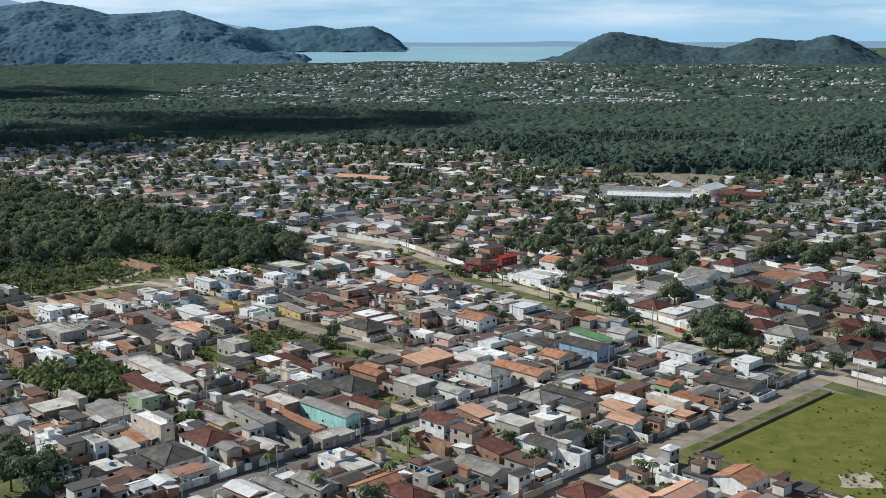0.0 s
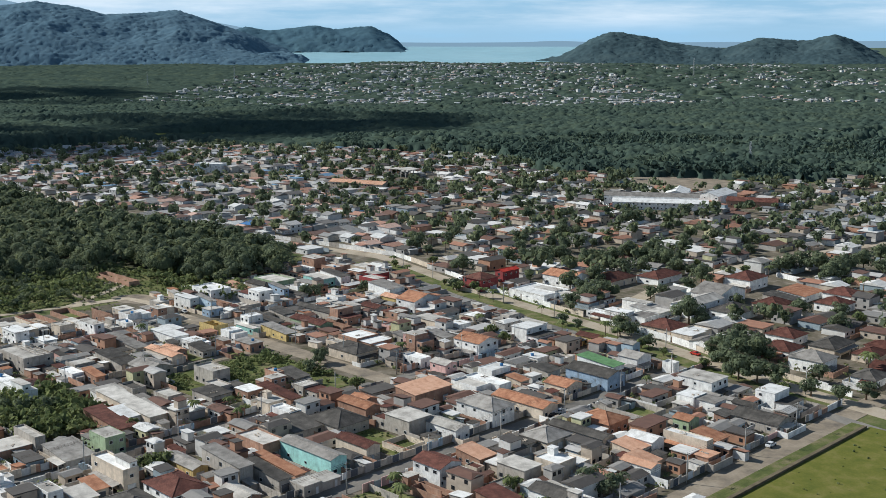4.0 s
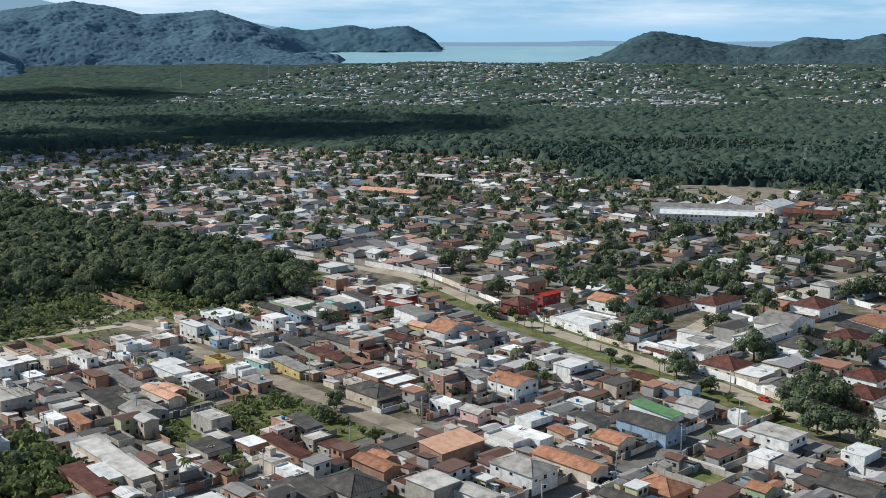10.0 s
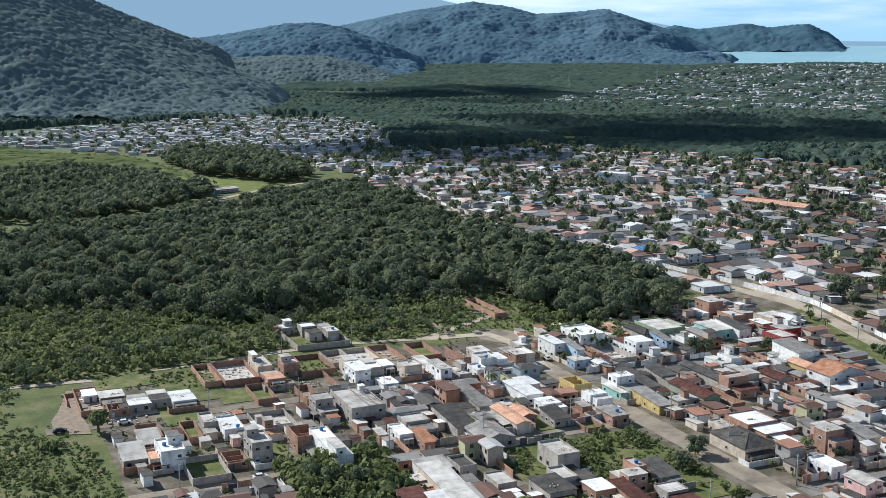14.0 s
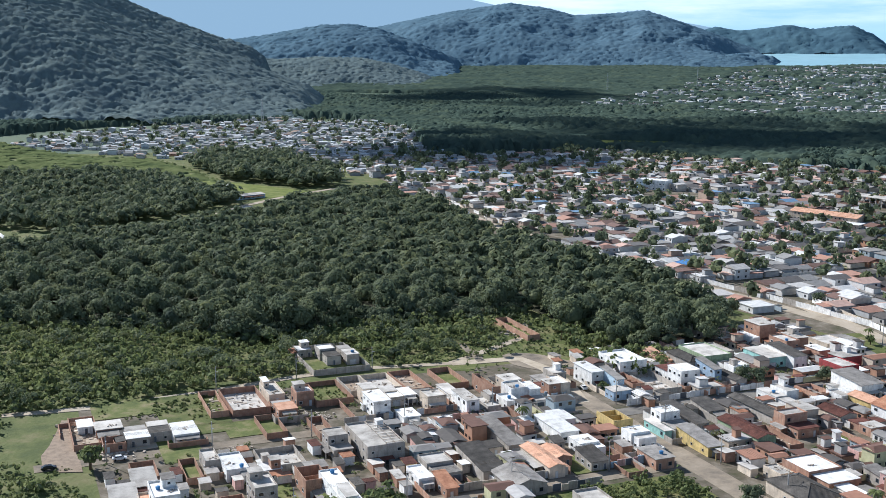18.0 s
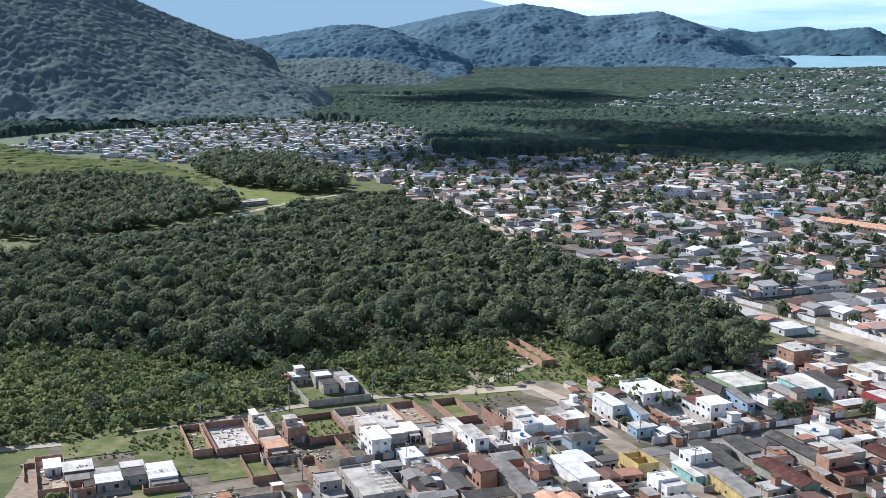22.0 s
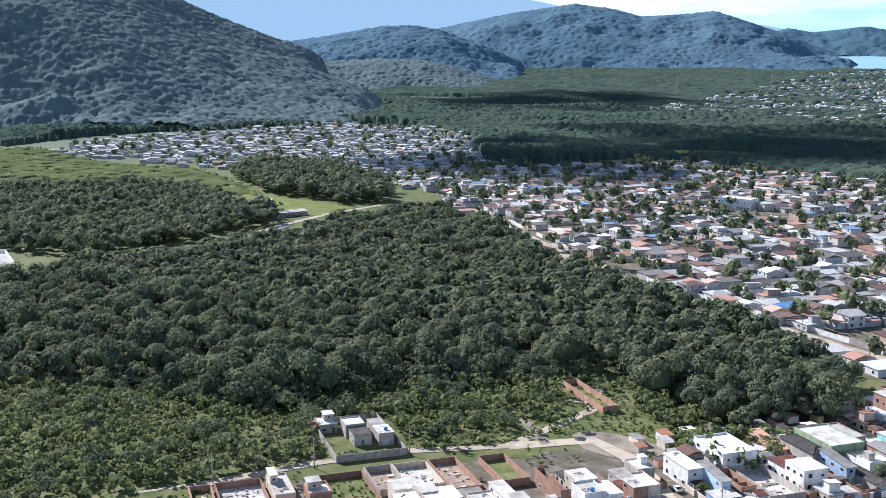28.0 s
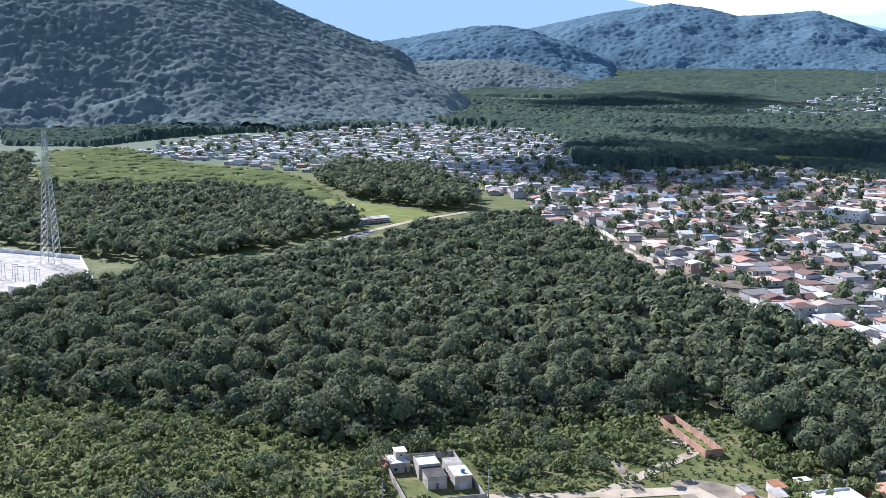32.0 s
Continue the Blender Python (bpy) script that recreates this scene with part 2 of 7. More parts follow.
# plants
material("leaf", (0.154, 0.183, 0.108), dark=(0.084, 0.109, 0.079), light=(0.250, 0.266, 0.122), big=0.085, fine=0.3, bump=0.0, island=0.18, rough=0.75, spec=0.1, through_light=0.38)
material("leaf_bright", (0.188, 0.220, 0.088), dark=(0.115, 0.148, 0.068), light=(0.275, 0.288, 0.125), big=0.09, fine=0.5, bump=0.0, island=0.45, rough=0.75, spec=0.1, through_light=0.4)
# darker leaf copy for crown insides, their inner shade painted in
material("leaf_core_shade", (0.092, 0.106, 0.060), dark=(0.052, 0.064, 0.040), light=(0.140, 0.158, 0.085), big=0.35, fine=1.1, bump=1.0, dist=0.8, spec=0.0)
# far leaf colour with bluish distance haze mixed in
material("leaf_far_hazed", (0.080, 0.113, 0.090), dark=(0.056, 0.084, 0.073), light=(0.116, 0.148, 0.098), big=0.02, fine=0.16, bump=0.0, vary=0.0, spec=0.0, through_light=0.25)
material("meadow_leaf", (0.150, 0.180, 0.078), dark=(0.095, 0.125, 0.058), light=(0.215, 0.235, 0.110), big=0.03, fine=0.3, bump=0.0, vary=0.0, spec=0.0, through_light=0.25)
material("bark", (0.16, 0.12, 0.085), big=1.5, fine=8)
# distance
# air haze is put into these paler, bluer hill colours
material("hill_near_hazed", (0.192, 0.246, 0.252), dark=(0.158, 0.208, 0.222), light=(0.232, 0.284, 0.272), big=0.015, fine=0.12, bump=0.0, vary=0.0, spec=0.0, through_light=0.3)
material("hill_mid_hazed", (0.138, 0.222, 0.288), dark=(0.116, 0.194, 0.258), light=(0.160, 0.246, 0.308), big=0.012, fine=0.09, bump=0.0, vary=0.0, spec=0.0, through_light=0.25)
material("hill_bay_hazed", (0.074, 0.114, 0.128), dark=(0.056, 0.090, 0.104), light=(0.096, 0.138, 0.146), big=0.012, fine=0.09, bump=0.0, vary=0.0, spec=0.0, through_light=0.2)
material("hill_far_hazed", (0.090, 0.160, 0.205), dark=(0.075, 0.135, 0.18), light=(0.105, 0.18, 0.215), big=0.006, fine=0.03, bump=0.4, dist=5.0, spec=0.0)
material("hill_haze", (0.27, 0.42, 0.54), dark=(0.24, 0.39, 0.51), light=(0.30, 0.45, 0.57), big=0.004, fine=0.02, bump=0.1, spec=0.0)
material("sea_water", (0.30, 0.48, 0.54), dark=(0.26, 0.44, 0.50), light=(0.35, 0.53, 0.58), big=0.004, fine=0.03, bump=0.1, rough=0.35)
# things
material("glass_dark", (0.025, 0.030, 0.036), rough=0.12, bump=0.0, spec=0.6, vary=0.6)
material("metal_grey", (0.45, 0.46, 0.47), rough=0.45, metal=0.6)
material("gate_white", (0.62, 0.63, 0.64), rough=0.6, stain=0.3, vary=0.4)
material("gate_dark", (0.12, 0.13, 0.15), rough=0.6, vary=0.5)
material("tank_blue", (0.06, 0.19, 0.40), rough=0.45, vary=0.3)
material("pole_conc", (0.42, 0.41, 0.39), big=0.8)
material("tyre", (0.02, 0.02, 0.02), bump=0.0)
material("car_white", (0.75, 0.75, 0.75), rough=0.25, bump=0.0, spec=0.5)
material("car_silver", (0.42, 0.43, 0.45), rough=0.25, bump=0.0, metal=0.4, spec=0.5)
material("car_black", (0.025, 0.025, 0.03), rough=0.2, bump=0.0, spec=0.5)
material("car_red", (0.42, 0.035, 0.02), rough=0.25, bump=0.0, spec=0.5)
material("cloud", (0.85, 0.85, 0.86), dark=(0.80, 0.80, 0.81), light=(0.88, 0.88, 0.88), big=0.01, fine=0.05, bump=0.2, dist=4.0, rough=1.0, spec=0.0, vary=0.0)
material("rubble", (0.42, 0.36, 0.30), big=0.6, fine=5, island=0.8)
material("wood_pole", (0.13, 0.10, 0.07), big=1.0)

# the far ranges are a plain pale backdrop that emits its haze light
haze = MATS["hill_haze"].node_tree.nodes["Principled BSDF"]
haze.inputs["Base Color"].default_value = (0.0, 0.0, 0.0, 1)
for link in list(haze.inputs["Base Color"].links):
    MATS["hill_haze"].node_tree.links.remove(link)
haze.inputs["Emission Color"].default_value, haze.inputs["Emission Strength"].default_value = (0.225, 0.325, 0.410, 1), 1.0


def far_material(name, stops):
    """Small distant pieces, each of one colour out of a range."""
    m = bpy.data.materials.new(name)
    m.use_nodes = True
    nt = m.node_tree
    geo = nt.nodes.new("ShaderNodeNewGeometry")
    r = ramp_node(nt, stops)
    r.color_ramp.interpolation = "CONSTANT"
    nt.links.new(geo.outputs["Random Per Island"], r.inputs["Fac"])
    b = nt.nodes["Principled BSDF"]
    tc = nt.nodes.new("ShaderNodeTexCoord")
    n = nt.nodes.new("ShaderNodeTexNoise")
    n.inputs["Scale"].default_value = 0.5
    nt.links.new(tc.outputs["Object"], n.inputs["Vector"])
    hsv = nt.nodes.new("ShaderNodeHueSaturation")
    mr = nt.nodes.new("ShaderNodeMapRange")
    mr.inputs["To Min"].default_value, mr.inputs["To Max"].default_value = 0.65, 1.3
    nt.links.new(n.outputs["Fac"], mr.inputs["Value"])
    nt.links.new(mr.outputs["Result"], hsv.inputs["Value"])
    nt.links.new(r.outputs["Color"], hsv.inputs["Color"])
    nt.links.new(hsv.outputs["Color"], b.inputs["Base Color"])
    b.inputs["Roughness"].default_value = 0.9
    MATS[name] = m


far_material("far_walls", [(0.0, (0.62, 0.60, 0.57)), (0.35, (0.36, 0.34, 0.32)), (0.6, (0.48, 0.40, 0.32)), (0.75, (0.40, 0.22, 0.14)),
                           (0.88, (0.30, 0.36, 0.40)), (0.95, (0.52, 0.50, 0.30))])
far_material("far_roofs", [(0.0, (0.24, 0.225, 0.21)), (0.16, (0.66, 0.64, 0.61)), (0.30, (0.085, 0.075, 0.068)), (0.55, (0.34, 0.17, 0.11)), (0.64, (0.14, 0.072, 0.052)),
                           (0.92, (0.44, 0.42, 0.40))])
far_material("town_roofs", [(0.0, (0.26, 0.25, 0.24)), (0.20, (0.60, 0.59, 0.57)), (0.34, (0.12, 0.11, 0.105)), (0.50, (0.40, 0.22, 0.16)), (0.62, (0.17, 0.10, 0.08)),
                            (0.76, (0.44, 0.42, 0.40)), (0.90, (0.54, 0.36, 0.29)), (0.98, (0.14, 0.25, 0.38))])
far_material("pale_walls", [(0.0, (0.58, 0.58, 0.57)), (0.4, (0.40, 0.40, 0.40)), (0.75, (0.55, 0.50, 0.44)), (0.92, (0.38, 0.28, 0.22))])
far_material("pale_roofs", [(0.0, (0.54, 0.55, 0.56)), (0.26, (0.30, 0.31, 0.32)), (0.56, (0.18, 0.18, 0.18)), (0.82, (0.34, 0.24, 0.19)), (0.92, (0.5, 0.5, 0.5))])

# ---- building blocks ----
R2 = math.sqrt(0.5)


def town(a, b, z=0.0):
    """A place of the town's street grid (a to the upper right, b to the upper left) in world metres."""
    return Vector(((a - b) * R2, (a + b) * R2, z))


def mesh_of(name, verts, faces, mats, index=None, smooth=False):
    me = bpy.data.meshes.new(name)
    me.from_pydata([tuple(v) for v in verts], [], [tuple(f) for f in faces])
    for m in mats:
        me.materials.append(MATS[m])
    if index is not None:
        me.polygons.foreach_set("material_index", index)
    if smooth:
        me.polygons.foreach_set("use_smooth", [True] * len(me.polygons))
    me.update()
    return me


def big_mesh(name, verts, faces, mats, index=None, smooth=False):
    """A mesh out of arrays: verts (n, 3), faces (m, k) with one k."""
    me = bpy.data.meshes.new(name)
    n, m, k = len(verts), len(faces), faces.shape[1]
    me.vertices.add(n)
    me.vertices.foreach_set("co", np.ascontiguousarray(verts, dtype=np.float32).ravel())
    me.loops.add(m * k)
    me.loops.foreach_set("vertex_index", np.ascontiguousarray(faces, dtype=np.int32).ravel())
    me.polygons.add(m)
    me.polygons.foreach_set("loop_start", np.arange(0, m * k, k, dtype=np.int32))
    for mt in mats:
        me.materials.append(MATS[mt])
    if index is not None:
        me.polygons.foreach_set("material_index", np.ascontiguousarray(index, dtype=np.int32))
    if smooth:
        me.polygons.foreach_set("use_smooth", np.ones(m, dtype=bool))
    me.update(calc_edges=True)
    me.validate()
    return me


class Build:
    """Gathers boxes and other solids into one mesh."""

    def __init__(self):
        self.v, self.f, self.i = [], [], []

    def add(self, verts, faces, mat=0):
        k = len(self.v)
        self.v += [tuple(v) for v in verts]
        self.f += [tuple(k + j for j in f) for f in faces]
        self.i += [mat] * len(faces)
        return self

    def box(self, x0, x1, y0, y1, z0, z1, mat=0):
        return self.add([(x0, y0, z0), (x1, y0, z0), (x1, y1, z0), (x0, y1, z0), (x0, y0, z1), (x1, y0, z1), (x1, y1, z1), (x0, y1, z1)],
                        [(3, 2, 1, 0), (4, 5, 6, 7), (0, 1, 5, 4), (1, 2, 6, 5), (2, 3, 7, 6), (3, 0, 4, 7)], mat)

    def prism(self, pts, z0, z1, mat=0):
        """An upright prism over the points (x, y), anticlockwise."""
        n = len(pts)
        return self.add([(x, y, z0) for x, y in pts] + [(x, y, z1) for x, y in pts],
                        [tuple(range(n - 1, -1, -1)), tuple(range(n, 2 * n))] + [(j, (j + 1) % n, n + (j + 1) % n, n + j) for j in range(n)], mat)

    def tube(self, p, q, r0, r1, n=8, mat=0):
        p, q = Vector(p), Vector(q)
        w = (q - p).normalized()
        u = w.orthogonal().normalized()
        s = w.cross(u)
        ring = [(math.cos(2 * math.pi * j / n), math.sin(2 * math.pi * j / n)) for j in range(n)]
        vs = [p + (u * c + s * d) * r0 for c, d in ring] + [q + (u * c + s * d) * r1 for c, d in ring]
        return self.add(vs, [(j, (j + 1) % n, n + (j + 1) % n, n + j) for j in range(n)] + [tuple(range(n - 1, -1, -1)), tuple(range(n, 2 * n))], mat)

    def mesh(self, name, mats, smooth=False):
        return mesh_of(name, self.v, self.f, mats, self.i, smooth)


def part(name, data, parent, label=""):
    ob = new(name, data)
    ob.parent = parent
    if label:
        ob["label"] = label
    return ob


def piece(name, data, parent, x, y, z, turn=0.0, scale=(1, 1, 1), label=""):
    ob = part(name, data, parent, label)
    ob.location, ob.rotation_euler, ob.scale = (x, y, z), (0, 0, turn), scale
    return ob


def empty(name, x, y, z, turn=0.0):
    ob = new(name)
    ob.location, ob.rotation_euler = (x, y, z), (0, 0, turn)
    ob.empty_display_size = 1
    return ob


# ---- the ground, one sheet to the horizon ----
def ground_height(d):
    s = min(1.0, max(0.0, (d - 2400) / 1600))
    z = 46 * s * s * (3 - 2 * s)
    if d > 4000:
        z += (d - 4000) / 950 * 63
    return z


radii = [0, 60, 120, 180, 240, 300, 380, 460, 560, 680, 820, 980, 1200, 1450, 1750, 2100, 2400, 2600, 2800, 3000, 3200, 3400, 3600, 3800, 4000, 4200,
         4400, 4600, 4800, 4950]
gv, gf = [(0, 0, 0)], []
NA = 120
for r in radii[1:]:
    for j in range(NA):
        an = 2 * math.pi * j / NA
        gv.append((r * math.cos(an), r * math.sin(an), ground_height(r)))
for j in range(NA):
    gf.append((0, 1 + j, 1 + (j + 1) % NA))
for i in range(len(radii) - 2):
    for j in range(NA):
        p, q = 1 + i * NA, 1 + (i + 1) * NA
        gf.append((p + j, q + j, q + (j + 1) % NA, p + (j + 1) % NA))
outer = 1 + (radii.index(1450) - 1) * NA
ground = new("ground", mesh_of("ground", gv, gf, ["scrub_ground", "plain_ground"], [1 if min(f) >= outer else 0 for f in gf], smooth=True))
tagged(ground, "flat coastal plain of rough grass and scrub", "ground", kind="structure")


LEVEL = [0]


def sheet(name, pts, z, mat, label, category):
    """A flat piece of ground over the outline pts (world x, y), 4 cm and more above the plain."""
    LEVEL[0] += 1
    b = Build()
    b.prism(pts, -0.3 - 0.004 * LEVEL[0], z + 0.004 * LEVEL[0])
    return tagged(new(name, b.mesh(name, [mat])), label, category, kind="structure")


def town_rect(a0, a1, b0, b1):
    return [tuple(town(a, b)[:2]) for a, b in ((a0, b0), (a1, b0), (a1, b1), (a0, b1))]


def strip(name, line, width, z, mat, label, category="road"):
    """A road along the line of world points."""
    LEVEL[0] += 1
    z += 0.004 * LEVEL[0]
    line = [Vector((*p, 0)) for p in line]
    left, right = [], []
    for i, p in enumerate(line):
        d = (line[min(i + 1, len(line) - 1)] - line[max(i - 1, 0)]).normalized()
        n = Vector((-d.y, d.x, 0)) * width / 2
        left.append(p + n), right.append(p - n)
    k = len(line)
    vs = [(*p.xy, z) for p in left] + [(*p.xy, z) for p in right] + [(*p.xy, -0.3) for p in left] + [(*p.xy, -0.3) for p in right]
    fs = []
    for i in range(k - 1):
        fs += [(k + i, k + i + 1, i + 1, i), (i, i + 1, 2 * k + i + 1, 2 * k + i), (k + i + 1, k + i, 3 * k + i, 3 * k + i + 1)]
    return tagged(new(name, mesh_of(name, vs, fs, [mat])), label, category, kind="structure")

# ---- roads and open ground ----
sheet("town_ground", [tuple(town(a, b)[:2]) for a, b in ((126, 184), (374, 184), (384, 276), (400, 359), (426, 470), (424, 514), (345, 508), (318, 488), (296, 498), (126, 502))], 0.04, "yard", "packed earth and worn concrete between the houses", "ground")
sheet("town_ground", town_rect(120, 274, 96, 178), 0.04, "yard", "packed earth and worn concrete between the houses", "ground")
MID = [(-76, 672), (-108, 698), (-232, 792), (-318, 890), (-392, 975), (-450, 1060), (-560, 1180), (-520, 1326), (-341, 1400), (-149, 1326), (48, 1250), (100, 1060),
       (192, 1043), (300, 1010), (620, 1020), (640, 560), (190, 330), (150, 395), (100, 470), (60, 530), (20, 590), (-10, 630)]
sheet("town_ground", MID[::-1], 0.05, "yard", "packed earth and gardens between the houses", "ground")
for a0, a1, b0, b1, what in ((126, 396, 246.5, 253.5, "asphalt"), (120, 400, 177, 185.5, "street"), (296, 396, 312, 318.5, "asphalt"), (126, 284, 314, 320, "asphalt"),
                             (126, 290, 381, 387.5, "street"), (110, 290, 447, 453, "street"), (286, 294.5, 309, 458, "street"), (290, 390, 428, 435, "asphalt")):
    road = sheet("road", town_rect(a0, a1, b0, b1), 0.09 if a1 - a0 > 30 else 0.098, what, "worn dusty street between walled house plots", "road")
strip("avenue", [(-60, 705), (-28, 660), (-1, 612), (18, 577), (40, 545), (64, 512), (88, 478), (106, 446), (130, 412), (156, 378), (210, 320)], 9, 0.10, "dirt_road",
      "wide pale unpaved avenue")
strip("avenue_lane", [(-40, 650), (-14, 606), (6, 568), (28, 536), (52, 500), (76, 466), (94, 434), (118, 402), (144, 366), (196, 310)], 6, 0.10, "asphalt",
      "narrow worn lane beside the grass strip")
strip("grass_strip", [(-33, 654), (-8, 608), (12, 572), (34, 540), (58, 506), (82, 472), (100, 440)], 8, 0.16, "rough_grass", "grass strip between the lanes", "grass")
strip("lane", [(-30, 664), (-78, 702), (-150, 755), (-236, 820), (-322, 920), (-398, 1004)], 8, 0.10, "dirt_road", "pale street along the edge of the woods")
sheet("grass_plot", [(-163, 592), (-147, 598), (-131, 581), (-146, 567)], 0.07, "rough_grass", "short grass by the track", "grass")
sheet("grass_plot", [(-184, 560), (-181, 579), (-165, 561), (-160, 539), (-173, 535)], 0.066, "rough_grass", "rough grass before the scrub", "grass")
sheet("earth_clearing", [tuple(Vector((-141, 560)) + Vector((math.cos(k) * (15 + 3 * math.sin(3 * k)), math.sin(k) * (11 + 2.5 * math.cos(2 * k + 1))))) for k in np.linspace(0, 2 * math.pi, 25)[:-1]], 0.115, "street", "bare earth where the track meets the street", "ground")
sheet("old_slab", [(-180, 572), (-178, 574.5), (-171, 565), (-169.5, 566), (-161, 553.5), (-163, 551), (-168, 556.5)], 0.14, "street", "old concrete slab among the grass", "ground")
strip("lane", [(-172, 545), (-150, 562), (-135, 552), (-122, 535), (-112, 518)], 6, 0.11, "dirt_road", "bare earth track out of the town")
strip("lane", [(-290, 425), (-262, 448), (-238, 477), (-218, 506), (-200, 526), (-172, 545), (-160, 590), (-168, 622)], 4, 0.10, "dirt_road",
      "earth track along the last wall")
strip("river", [(-560, 560), (-496, 605), (-498, 672), (-480, 760), (-474, 830), (-478, 880)], 7, 0.12, "stream_water",
      "narrow pale stream between the trees", "river")
strip("lane", [(-477, 791), (-477, 833), (-482, 878), (-481, 935), (-469, 998), (-420, 1010), (-395, 1000)], 6, 0.10, "dirt_road", "pale road beside the clearing")
sheet("forest_floor", [(-640, 480), (-520, 478), (-440, 508), (-370, 530), (-318, 548), (-262, 552), (-232, 592), (-190, 620), (-172, 642), (-150, 622), (-116, 596), (-98, 600), (-88, 616), (-84, 650), (-106, 682), (-162, 732), (-240, 790), (-296, 854), (-335, 900), (-402, 955), (-425, 930), (-440, 820), (-452, 745), (-490, 700), (-500, 604), (-560, 582), (-640, 575)], 0.05, "shaded_litter", "leaf litter coloured dark for the shade under the trees", "ground")
sheet("playing_field", town_rect(278, 364, 60, 171), 0.10, "field_grass", "mown grass playing field inside a low wall", "field")
sheet("bare_patch", [tuple(town(292 + (7 + 2 * math.sin(3 * k)) * math.cos(k), 128 + (5 + 1.6 * math.cos(4 * k)) * math.sin(k))[:2]) for k in np.linspace(0, 2 * math.pi, 17)[:-1]], 0.13, "dirt_road",
      "pale bare earth on the playing field", "ground")
sheet("verge", town_rect(268, 364, 172.2, 177), 0.085, "rough_grass", "worn verge of dirt and thin grass beside the field wall", "verge")
sheet("verge", town_rect(268, 277, 60, 172.2), 0.085, "rough_grass", "worn verge of dirt and thin grass beside the field wall", "verge")
for line in ((277, 278, 60, 172), (277, 362, 171, 172.2)):
    w = sheet("field_wall", town_rect(*line), 0.8, "kerb_stone", "low dark mossy wall round the playing field", "wall")
for a0, a1, b0, b1, k in ((230, 282, 322, 378, "rough_grass"), (207, 223, 228, 244, "rough_grass"), (240, 252, 256, 282, "rough_grass"), (165, 176, 395, 412, "rough_grass"), (146, 158, 440, 460, "rough_grass"),
                          (168, 180, 455, 470, "rough_grass"), (126, 146, 455, 470, "dirt_road"), (254, 264, 388, 402, "rough_grass"),
                          (150, 172, 462, 505, "rough_grass"), (130, 150, 488, 506, "rough_grass"), (228, 240, 300, 312, "rough_grass"), (340, 356, 195, 212, "yard")):
    sheet("lawn", town_rect(a0, a1, b0, b1), 0.075, k, "rough grass on an open plot", "grass")
sheet("bare_lot", [(-240, 399), (-232, 397), (-226, 400), (-232, 406), (-238, 411), (-241, 419), (-250, 429), (-256, 436), (-263, 433), (-257, 424), (-250, 413), (-246, 405)], 0.06, "roof_dirt", "bare dug earth beside the last plots", "ground")
sheet("meadow", [(-1121, 1164), (-1086, 1234), (-879, 1137), (-767, 1137), (-669, 1071), (-584, 995), (-627, 991), (-710, 988), (-801, 961), (-838, 918), (-960, 1010)], 0.06, "scrub_ground",
      "open green meadow with low bushes below the village", "field")
sheet("clearing", [(-651, 1043), (-588, 1001), (-536, 990), (-479, 972), (-486, 912), (-530, 934), (-596, 988)], 0.07, "grass", "bright grass clearing by the stream", "field")
AVENUE = [(-60, 705), (-28, 660), (-1, 612), (18, 577), (40, 545), (64, 512), (88, 478), (106, 446), (130, 412), (156, 378), (210, 320)]
CROSS = [(70, 520), (118, 600), (187, 659), (300, 730)]
LANE = [(-30, 664), (-78, 702), (-150, 755), (-236, 820), (-322, 920), (-398, 1004)]


def off_line(line, x, y):
    """Distance from a line of points."""
    best = 1e9
    for (x0, y0), (x1, y1) in zip(line[:-1], line[1:]):
        dx, dy = x1 - x0, y1 - y0
        s = min(1.0, max(0.0, ((x - x0) * dx + (y - y0) * dy) / (dx * dx + dy * dy)))
        best = min(best, math.hypot(x - x0 - s * dx, y - y0 - s * dy))
    return best


def off_roads(x, y, r):
    return off_line([(px - 6, py - 5) for px, py in AVENUE], x, y) > r + 10 and off_line(LANE, x, y) > r + 4 and off_line(CROSS, x, y) > r + 5


strip("side_road", CROSS, 8, 0.10, "dirt_road", "pale side street off the avenue")
# ---- houses ----
OUT = random.Random(7)


def framed(name, w, h, rim, depth, sunk, mats):
    """A framed opening in one piece: a proud rim round a recessed panel, facing -y."""
    x, i, z0, z1 = w / 2, w / 2 - rim, rim, h - rim
    v = [(-x, 0.02, 0), (x, 0.02, 0), (x, 0.02, h), (-x, 0.02, h), (-x, -depth, 0), (x, -depth, 0), (x, -depth, h), (-x, -depth, h),
         (-i, -depth, z0), (i, -depth, z0), (i, -depth, z1), (-i, -depth, z1), (-i, -sunk, z0), (i, -sunk, z0), (i, -sunk, z1), (-i, -sunk, z1)]
    f = [(0, 1, 5, 4), (1, 2, 6, 5), (2, 3, 7, 6), (3, 0, 4, 7), (4, 5, 9, 8), (5, 6, 10, 9), (6, 7, 11, 10), (7, 4, 8, 11),
         (8, 9, 13, 12), (9, 10, 14, 13), (10, 11, 15, 14), (11, 8, 12, 15), (12, 13, 14, 15)]
    return mesh_of(name, v, f, mats, [0] * 12 + [1])


def window_mesh(w, h, frame_mat):
    return framed("window", w, h, 0.09, 0.08, 0.025, [frame_mat, "glass_dark"])


def door_mesh(w, h, mat):
    return framed("door", w, h, 0.07, 0.08, 0.04, ["metal_grey", mat])


WINDOWS = [window_mesh(1.2, 1.05, "gate_white"), window_mesh(1.5, 1.1, "gate_white"), window_mesh(0.9, 0.8, "metal_grey"), window_mesh(1.2, 1.2, "gate_dark")]
